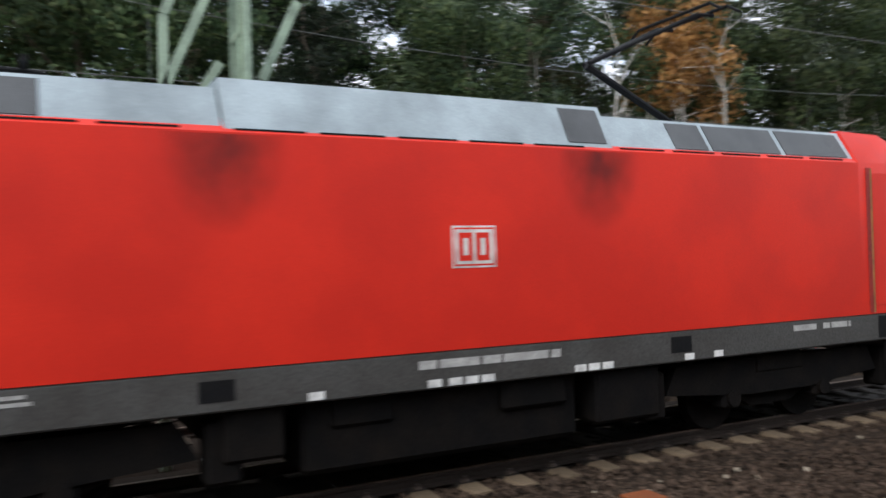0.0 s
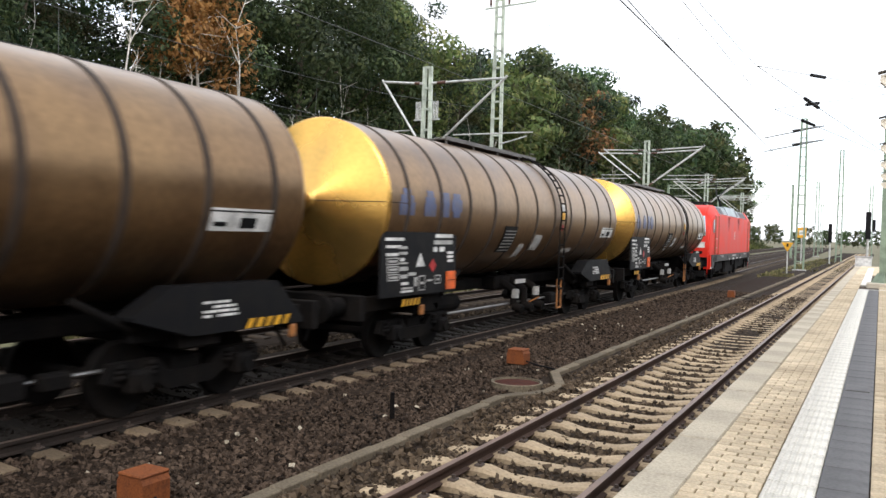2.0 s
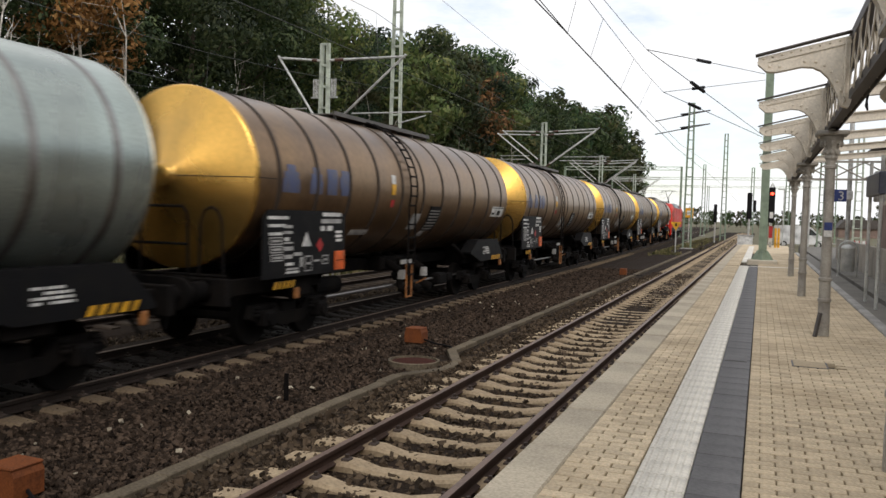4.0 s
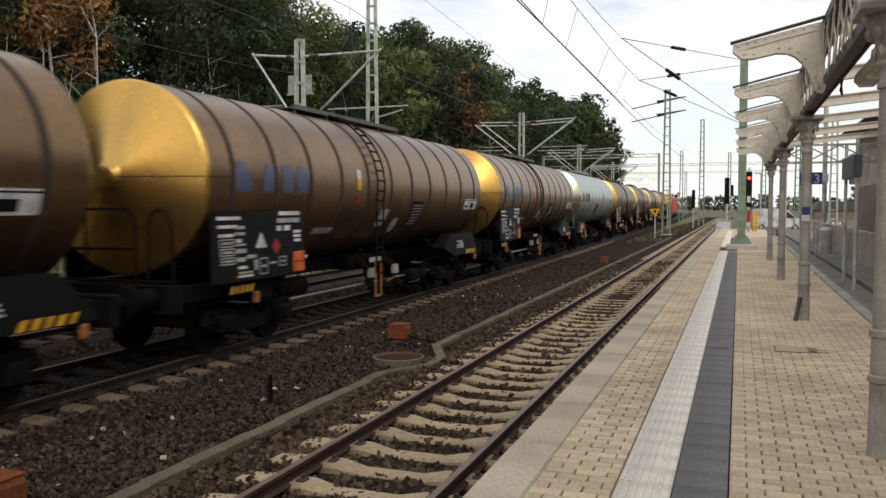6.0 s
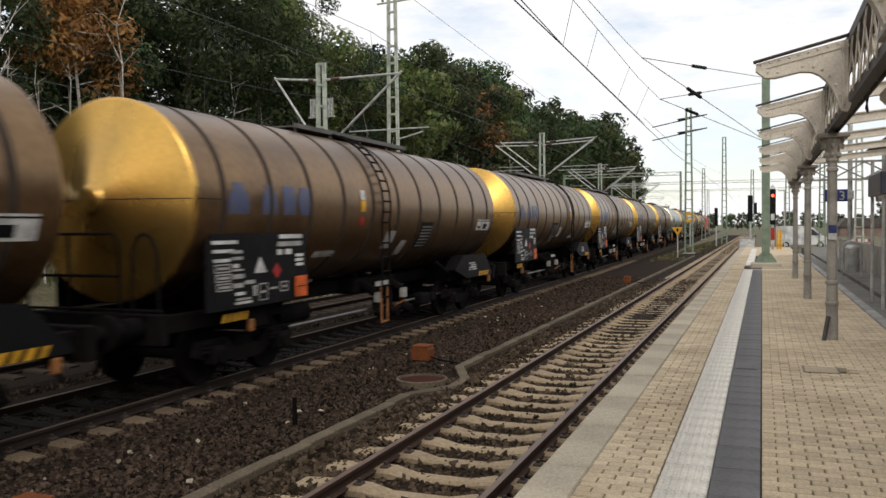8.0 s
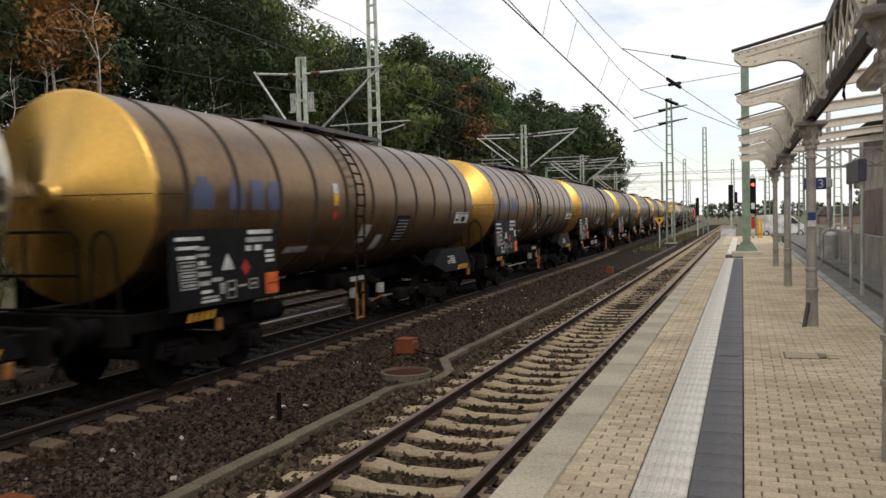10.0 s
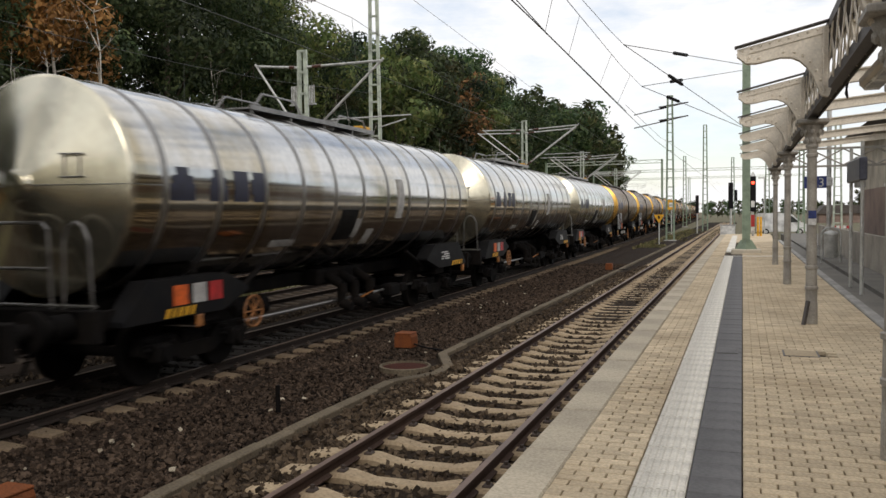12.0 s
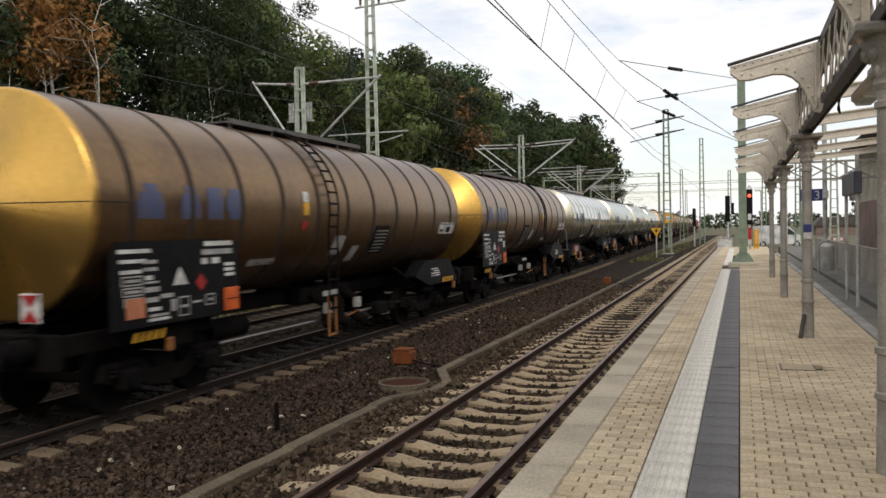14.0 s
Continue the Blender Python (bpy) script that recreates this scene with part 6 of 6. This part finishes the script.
# strip lamp under the girder
for y in (4.3, 9.0):
    lp = thing("strip_lamp", "long grey strip lamp hanging under the girder", "lamp", "platform lamps", at=(CX + 0.28, y, GZ0 - 0.02))
    part("housing", bx(-0.11, 0.11, -0.75, 0.75, -0.10, 0.02, 0.03), "canopy", lp)
    part("diffuser", bx(-0.085, 0.085, -0.7, 0.7, -0.13, -0.09, 0.02), "lamp_glass", lp)
    part("hanging_cable", rods([((-0.2, 0.8, 0), (-0.22, 0.84, -0.13)), ((-0.22, 0.84, -0.13), (-0.19, 0.95, -0.16)), ((-0.19, 0.95, -0.16), (-0.2, 1.0, 0.0))], 0.010, 6), "black", lp)

# ---- behind the platform ----
bld = thing("station_building", "cream and brown rendered station building", "building", at=(0, 0, P))
part("wall", bx(7.7, 14, -28, 37.6, 2.42, 4.5), "render_cream", bld, "cream rendered upper wall")
part("plinth", bx(7.66, 14.04, -28.04, 37.64, -1.2, 2.41), "render_brown", bld, "brown rendered lower wall")
part("roof", prism(bmesh.new(), [(6.9, 4.5), (14.8, 4.5), (10.8, 6.2)], "Y", -28.6, 38.2), "roof_dark", bld)
for y in range(-24, 34, 6):
    wd = part("window", bx(7.60, 7.66, y, y + 1.3, 2.5, 3.9), "glass", bld, "dark station window")
    part("window_frame", bx(7.57, 7.62, y - 0.08, y + 1.38, 2.4, 2.5), "white", wd)
lowwall = thing("low_wall", "grey concrete panel wall behind the platform", "wall", kind="structure", at=(0, 0, P))
for i in range(9):
    part("wall_panel", bx(6.35, 6.47, 18.0 + i * 2.6, 20.56 + i * 2.6, 0, 0.95, 0.015), "wall_grey", lowwall)
fence = thing("railing", "grey steel railing behind the platform", "railing", at=(6.2, 0, P))
part("top_rail", rods([((0, 8, 1.0), (0, 18, 1.0)), ((0, 8, 0.15), (0, 18, 0.15))], 0.025, 6), "galv", fence)
for i in range(41):
    part("bar", rod(bmesh.new(), (0, 8 + i * 0.25, 0.0), (0, 8 + i * 0.25, 1.0), 0.012, 5), "galv", fence)
bin_ = thing("litter_bin", "round silver litter bin in a hoop frame", "litter bin", at=(5.66, 28.2, P))
part("drum", lathe(bmesh.new(), [(0.19, 0.16), (0.20, 0.2), (0.20, 0.85), (0.215, 0.86), (0.215, 0.9), (0.18, 0.95), (0.12, 0.98), (0.02, 1.0)], (0, 0, 0), "Z", 24), "galv", bin_, smooth=True)
hp = [(-0.27, 0.0)] + [(-0.27 * math.cos(a), 0.85 + 0.25 * math.sin(a)) for a in np.linspace(0, math.pi, 10)] + [(0.27, 0.0)]
part("hoop", rods([((a[0], 0, a[1]), (b[0], 0, b[1])) for a, b in zip(hp, hp[1:])], 0.025, 8), "galv", bin_)
ns = thing("station_sign", "dark blue-grey station name board on two posts", "sign", at=(5.24, 18.75, P))
for y in (-0.85, 0.85):
    part("post", rod(bmesh.new(), (0, y, 0), (0, y, 2.95), 0.035, 10), "galv", ns)
part("board", bx(-0.07, 0.07, -1.0, 1.0, 2.2, 2.64, 0.02), "sign_grey", ns, "dark blue panel")
part("board_edge", bx(0.072, 0.26, 0.7, 1.0, 2.1, 2.75, 0.02), "grey_white", ns)
bs = thing("platform_number_sign", "dark blue platform number sign with a white 3", "sign", at=(5.83, 36.2, -0.36))
part("post", rod(bmesh.new(), (0.5, 0.1, 0), (0.5, 0.1, 8.2), 0.09, 10), "galv", bs)
part("panel", bx(-0.42, 0.40, -0.05, 0.05, 3.63, 4.11, 0.01), "sign_blue", bs)
tx = bpy.data.curves.new("numeral", "FONT")
tx.body, tx.size, tx.extrude = "3", 0.5, 0.004
tx.materials.append(M["white"])
num = new("numeral", tx)
num.parent = bs
num.location, num.rotation_euler = (0.08, -0.058, 3.69), (math.pi / 2, 0, 0)
part("clock_box", bx(0.40, 0.62, -0.12, 0.12, 3.70, 4.06, 0.03), "white", bs)
van = thing("van", "white delivery van parked behind the platform", "van", at=(7.8, 101, -0.36))
part("body", prism(bmesh.new(), [(-3.2, 0.35), (-3.2, 2.35), (-2.9, 2.45), (0.2, 2.45), (0.55, 2.3), (1.5, 1.4), (2.1, 1.15), (2.25, 0.9), (2.25, 0.35)], "Y", -0.95, 0.95), "van_white", van)
part("side_window", prism(bmesh.new(), [(-0.25, 1.4), (-0.25, 2.1), (0.55, 2.1), (1.3, 1.4)], "Y", -0.96, -0.952), "glass", van)
for x in (-2.2, 1.35):
    for y in (-0.9, 0.9):
        wl_ = part("wheel", lathe(bmesh.new(), [(0.34, -0.1), (0.34, 0.1)], (x, y, 0.34), "Y", 20), "rubber", van)
        part("rim", lathe(bmesh.new(), [(0.2, -0.11), (0.2, 0.11)], (x, y, 0.34), "Y", 14), "galv", wl_)
br = thing("barrier", "red and white striped barrier board", "barrier", at=(13.0, 98, -0.36))
for i in range(6):
    part("stripe", bx(-1 + i * 0.33, -0.67 + i * 0.33, -0.03, 0.03, 0.7, 1.0), "sign_red" if i % 2 else "white", br)
part("leg", rods([((-0.8, 0, 0), (-0.8, 0, 0.7)), ((0.8, 0, 0), (0.8, 0, 0.7))], 0.03, 6), "galv", br)
for x, y, h in ((6.2, 62, 5.5), (8.5, 75, 6), (5.2, 90, 6)):
    sl = thing("lamp_post", "slim grey platform lamp post", "lamp post", "lamp posts", at=(x, y, -0.3))
    part("pole", rod(bmesh.new(), (0, 0, 0), (0, 0, h), 0.06, 8), "galv", sl)
    part("head", bx(-0.6, 0.1, -0.12, 0.12, h, h + 0.12, 0.03), "galv", sl)
for x, y, l, hh, mt in ((48, 190, 60, 1.9, "render_brown"),):
    hb = thing("distant_building", "low distant building beyond the station tracks", "building", "distant buildings", at=(x, y, -0.35))
    part("wall", bx(-l / 2, l / 2, -5, 5, 0, hh), mt, hb)
    part("roof", prism(bmesh.new(), [(-l / 2 - 0.4, hh), (l / 2 + 0.4, hh), (l / 2 - 1, hh + 1.8), (-l / 2 + 1, hh + 1.8)], "Y", -5.5, 5.5), "roof_dark", hb)

lattice_mast(11.0, 80, -0.36, 10.5, 0.55, "mast_grey", "tall grey lattice mast in the yard behind the platform")
lattice_mast(20.5, 105, -0.36, 12.0, 0.55, "mast_grey", "tall grey lattice mast in the yard behind the platform")


# ---- woods ----
def leaves(rng, centers, radii, per, size):
    """Small bent leaf sprays spread over clumps, thickest near the outside."""
    V, F, k = [], [], 0
    for c, r in zip(centers, radii):
        n = int(per * (r / 1.2) ** 2)
        d = rng.normal(size=(n, 3))
        d /= np.linalg.norm(d, axis=1, keepdims=True)
        rad = r * (0.5 + 0.6 * rng.random(n) ** 0.6)
        p = c + d * rad[:, None] * np.array([1, 1, 0.8])
        s = size * (0.6 + 0.9 * rng.random(n))
        u = rng.normal(size=(n, 3))
        u /= np.linalg.norm(u, axis=1, keepdims=True)
        u -= d * (0.75 * (u * d).sum(1))[:, None]
        u /= np.linalg.norm(u, axis=1, keepdims=True) + 1e-6
        w = np.cross(u, d + 0.35 * rng.normal(size=(n, 3)))
        w /= np.linalg.norm(w, axis=1, keepdims=True) + 1e-6
        u, w = u * s[:, None], w * s[:, None] * 0.62
        up = np.cross(u, w) * 0.6 / (s[:, None] + 1e-6)
        q = np.stack([p - u, p - w * 0.8 + up * 0.3, p + u, p + w * 0.8 + up * 0.3], 1)
        V.append(q.reshape(-1, 3))
        F.append(np.arange(4 * n).reshape(n, 4) + k)
        k += 4 * n
    return np.concatenate(V), np.concatenate(F)


def tree(seed, h, spread, leaf, bark, per=125, size=0.225, low=0.14, label="", slim=1.0, name="tree"):
    rng = np.random.default_rng(seed)
    t = thing(name, label, "tree", "trees on the bank")
    bm = bmesh.new()
    r0 = 0.018 * h * slim
    pts = [Vector((0, 0, -0.6))]
    for i in range(1, 7):
        pts.append(Vector((rng.normal() * 0.025 * h * i / 6, rng.normal() * 0.025 * h * i / 6, h * 0.92 * i / 6)))
    for i in range(6):
        rod(bm, pts[i], pts[i + 1], r0 * (1 - i / 7), 8, r0 * (1 - (i + 1) / 7))
    cs, rs = [], []
    for i in range(15):
        f = low + (0.97 - low) * (i + rng.random()) / 15
        k = min(int(f * 6), 5)
        base = pts[k].lerp(pts[k + 1], f * 6 - k) if f * 6 - k <= 1 else pts[k + 1]
        a = i * 2.4 + rng.random() * 0.9
        env = spread * (0.55 + 0.45 * math.sin(math.pi * min(max((f - low) / (1 - low) * 0.85 + 0.12, 0), 1)))
        L = env * (0.55 + 0.5 * rng.random())
        tip = base + Vector((math.cos(a) * L, math.sin(a) * L, L * (0.25 + 0.5 * rng.random())))
        rod(bm, base, tip, r0 * 0.36 * (1.1 - f), 5, r0 * 0.08)
        for q in (0.55, 1.0):
            c = base.lerp(tip, q)
            cs.append(np.array(c[:]) + rng.normal(size=3) * 0.3)
            rs.append((0.5 + 0.8 * rng.random()) * spread / 3.4 + 0.32)
            tw = c + Vector(tuple(rng.normal(size=3) * 0.8))
            rod(bm, c, tw, r0 * 0.1, 4, r0 * 0.03)
    part("trunk", bm, bark, t)
    v, f = leaves(rng, cs, rs, per, size)
    cr = raw("crown", v, f, leaf, t)
    tagged(cr, kind="stuff")
    return t


def bush(seed, leaf, label):
    rng = np.random.default_rng(seed)
    t = thing("bush", label, "bush", "bushes on the bank")
    cs = [np.array([rng.normal() * 0.9, rng.normal() * 0.9, 0.5 + rng.random() * 1.3]) for _ in range(8)]
    v, f = leaves(rng, cs, [0.6 + 0.5 * rng.random() for _ in cs], 75, 0.13)
    tagged(raw("foliage", v, f, leaf, t), kind="stuff")
    bm = bmesh.new()
    for c in cs:
        rod(bm, (0, 0, -0.2), tuple(c), 0.03, 5, 0.01)
    part("stems", bm, "bark", t)
    return t


def bare(seed, h):
    rng = np.random.default_rng(seed)
    t = thing("bare_birch", "thin pale birch with bare twigs", "tree", "trees on the bank")
    bm, tw = bmesh.new(), bmesh.new()
    p = Vector((0, 0, -0.5))
    for i in range(7):
        q = p + Vector((rng.normal() * 0.18, rng.normal() * 0.18, h / 7))
        rod(bm, p, q, 0.09 * (1 - i / 8), 7, 0.09 * (1 - (i + 1) / 8))
        if i > 1:
            for _ in range(3):
                d = Vector((rng.normal(), rng.normal(), 0.5 + rng.random())).normalized() * (0.6 + rng.random())
                rod(tw, q, q + d, 0.022, 5, 0.006)
                rod(tw, q + d * 0.6, q + d * 0.9 + Vector(tuple(rng.normal(size=3) * 0.35)), 0.012, 4, 0.004)
        p = q
    part("trunk", bm, "birch_bark", t)
    tagged(part("twig_spray", tw, "birch_bark", t), kind="stuff")
    return t


SORTS = [(11, 14.0, 3.6, "leaf_green", "bark", "broad green oak on the railway bank", 0.14, 1.0), (12, 15.5, 3.3, "leaf_dark", "bark", "tall dark green tree on the railway bank", 0.14, 1.0),
         (13, 13.0, 3.9, "leaf_green", "bark", "spreading green tree on the railway bank", 0.14, 1.0), (14, 15.0, 3.2, "leaf_olive", "bark", "olive-green tree turning on the bank", 0.3, 1.0),
         (15, 13.0, 3.0, "leaf_rust", "bark", "rust-brown autumn tree on the bank", 0.2, 0.55), (16, 12.5, 2.3, "leaf_gold", "birch_bark", "white-barked birch with orange autumn leaves", 0.58, 0.75),
         (17, 12.0, 3.0, "leaf_bright", "bark", "yellow-green tree on the bank", 0.15, 1.0)]
TALL = [q[1] for q in SORTS]


def sort(q, per, size):
    return tree(q[0], q[1], q[2], q[3], q[4], per * q[7], size, q[6], q[5], 0.6 if q[4] == "birch_bark" else 1.0)


KINDS = [sort(q, 400, 0.118) for q in SORTS]
MID_KINDS = [sort(q, 150, 0.20) for q in SORTS]
FAR_KINDS = [tree(18, 13.0, 3.9, "leaf_green", "bark", per=34, size=0.42, label="distant green tree beyond the station"), tree(19, 14.0, 3.6, "leaf_olive", "bark", per=34, size=0.42, label="distant olive-green tree beyond the station")]
SHRUBS = [bush(21, "leaf_green", "green bush on the bank"), bush(22, "leaf_bright", "yellow-green bush on the bank"), bush(23, "leaf_gold", "rusty autumn bush on the bank"), bush(24, "leaf_olive", "olive bush on the bank")]
BIRCH = bare(31, 9.0)
used = {}


def plant(src, x, y, s, rz, tall=1.0):
    z = bank(x, y) - 0.1
    m = pose(x, y, z, 0, 0, rz)
    if src in used:
        o = copy_thing(src, m)
        o.scale = (s, s, s * tall)
    else:
        used[src] = 1
        src.matrix_basis = m
        src.scale = (s, s, s * tall)


rg = random.Random(8)
WOODS = []
for row, (x0, jit, step) in enumerate(((-25.5, 1.6, 4.6), (-31, 2.2, 5.2), (-38, 2.6, 8.5))):
    y = -26 + row * 1.7
    while y < 275:
        WOODS.append((x0 + rg.uniform(-jit, jit) - drift(y) * 0.8, y + rg.uniform(-1.2, 1.2), row))
        y += step * (1 + max(y, 0) / 200)
# how high the wood stands above the rails along its length
CREST = [(-30, 17.5), (24, 17.5), (30, 19.5), (52, 19.6), (62, 18.8), (73, 19.4), (82, 21.6), (93, 23.6), (103, 22.4), (113, 20.6), (124, 21.6), (141, 22.8), (158, 23.6), (175, 26.4), (199, 26.4), (213, 24.5), (235, 22.5), (275, 20.5)]
for x, y, row in WOODS:
    if row == 0 and y > 105:
        continue
    kind = rg.choices(range(7), (32, 30, 24, 9 if y < 110 else 22, 0, 0.2, 2 if y < 60 else 7))[0]
    away = (3.1 - x - 0.8 * drift(y)) / 31.1
    top = 2.4 + (float(np.interp(y / away, [q[0] for q in CREST], [q[1] for q in CREST])) - 2.4) * away * rg.uniform(0.84, 1.02)
    if 10 < y < 24:
        top *= 0.92
    kinds = KINDS if -4 < y < 64 else MID_KINDS if 64 <= y < 150 else FAR_KINDS
    k = kind if len(kinds) == 7 else kind % 2
    s = (top - bank(x, y)) / ((13.0, 14.0)[k] if kinds is FAR_KINDS else TALL[k])
    plant(kinds[k], x, y, s, rg.uniform(0, 360), rg.uniform(0.96, 1.04))
for kinds, kind, x, y, s in ((KINDS, 5, -24.6, 27.4, 1.05), (KINDS, 5, -22.2, 21.2, 0.5), (KINDS, 5, -22.6, 19.2, 0.45), (MID_KINDS, 4, -26.0, 81, 1.25), (KINDS, 6, -22.3, 15.0, 0.5), (KINDS, 6, -22.5, 10.5, 0.45), (KINDS, 4, -24.0, 39, 0.35), (KINDS, 4, -23.6, 11.5, 0.3), (MID_KINDS, 6, -27.0, 96, 1.2)):
    plant(kinds[kind], x, y, s, 40 * y)
for kind, x, y, s in ((0, -29.5, 17.0, 1.0), (1, -33, 12.5, 1.05), (2, -30.0, 21.5, 1.0), (1, -31.0, 6.5, 0.95), (0, -34.0, 19.0, 1.2)):
    plant(KINDS[kind], x, y, s, 70 * y)
for i, src in enumerate(KINDS + MID_KINDS + FAR_KINDS):
    if src not in used:
        plant(src, -39.0 - drift(100 + 6 * i), 100 + 6 * i, 1.0, 50 * i)
for i in range(26):
    y = rg.uniform(16, 90)
    plant(BIRCH, rg.uniform(-25, -21.5) - drift(y), y, rg.uniform(0.55, 1.1), rg.uniform(0, 360))
for x, y, s in ((-22.6, 28.3, 1.3), (-22.4, 21.5, 1.2), (-21.6, 30.5, 0.8), (-21.2, 31.6, 0.7), (-21.5, 32.6, 0.85), (-21.1, 33.5, 0.75), (-21.7, 34.6, 0.8), (-21.3, 36.0, 0.7), (-21.0, 37.4, 0.75), (-21.4, 39.0, 0.7), (-21.2, 41.5, 0.75), (-21.8, 26.0, 0.8)):
    plant(BIRCH, x, y, s, 30 * y)
for kind, x, y, s in ((2, -21.6, 12.6, 1.7), (2, -22.0, 14.8, 1.9), (0, -22.4, 17.6, 1.8), (3, -21.5, 19.8, 1.5)):
    plant(SHRUBS[kind], x, y, s, 50 * y)
for i in range(150):
    y = -20 + 250 * rg.random() ** 1.3
    if 28 < y < 42:
        continue
    plant(SHRUBS[rg.choices(range(4), (40, 16, 12, 32))[0]], rg.uniform(-28, -20.3) - drift(y) * 0.8, y, rg.uniform(0.6, 1.5), rg.uniform(0, 360))
for i in range(110):
    x = -80 + i * 2.2 + rg.uniform(-2, 2)
    plant(rg.choice(FAR_KINDS), x, rg.uniform(340, 420), rg.uniform(0.42, 0.62), rg.uniform(0, 360))
for i in range(16):
    plant(rg.choice(FAR_KINDS), rg.uniform(34, 70), 95 + i * 14, rg.uniform(0.5, 0.8), rg.uniform(0, 360))


def tufts(name, n, area, seed, curved=1.0, hgt=0.28, label="dry yellow-green grass tufts", mat="grass"):
    rng = np.random.default_rng(seed)
    x = area[0] + (area[1] - area[0]) * rng.random(n)
    y = area[2] + (area[3] - area[2]) * rng.random(n) ** 1.3
    keep = np.array([noise.noise((a * 0.25, b * 0.25, seed)) > -0.12 for a, b in zip(x, y)])
    x, y = x[keep], y[keep]
    n = len(x)
    dd = np.array([drift(q) for q in y]) * curved
    z = np.array([bank(a - d, b) for a, b, d in zip(x, y, dd)]) - 0.02
    a = rng.random(n) * 6.28
    h = hgt * (0.5 + rng.random(n))
    w = 0.05 + 0.06 * rng.random(n)
    lean = rng.normal(size=(n, 2)) * 0.12
    p = np.stack([x - dd, y, z], 1)
    u = np.stack([np.cos(a) * w, np.sin(a) * w, 0 * a], 1)
    top = p + np.stack([lean[:, 0], lean[:, 1], h], 1)
    v = np.stack([p - u, p + u, top + u * 0.3, top - u * 0.3], 1).reshape(-1, 3)
    ob = raw(name, v, np.arange(4 * n).reshape(n, 4), mat)
    tagged(ob, label, "grass", kind="stuff")


tufts("grass", 16000, (-30, -18.9, -5, 130), 41, 0.9, 0.4)
tufts("grass", 5000, (-15, -12.4, 0, 140), 42, 1.0)
tufts("grass", 2600, (-4.6, -2.4, 62, 125), 43, 0.0, 0.22)
tufts("grass", 900, (-1.9, 1.6, 75, 120), 44, 0.0, 0.25)
tufts("grass", 12000, (-30, -19.2, 95, 250), 45, 0.8, 0.7, "long green grass on the bank", "leaf_bright")

motions()
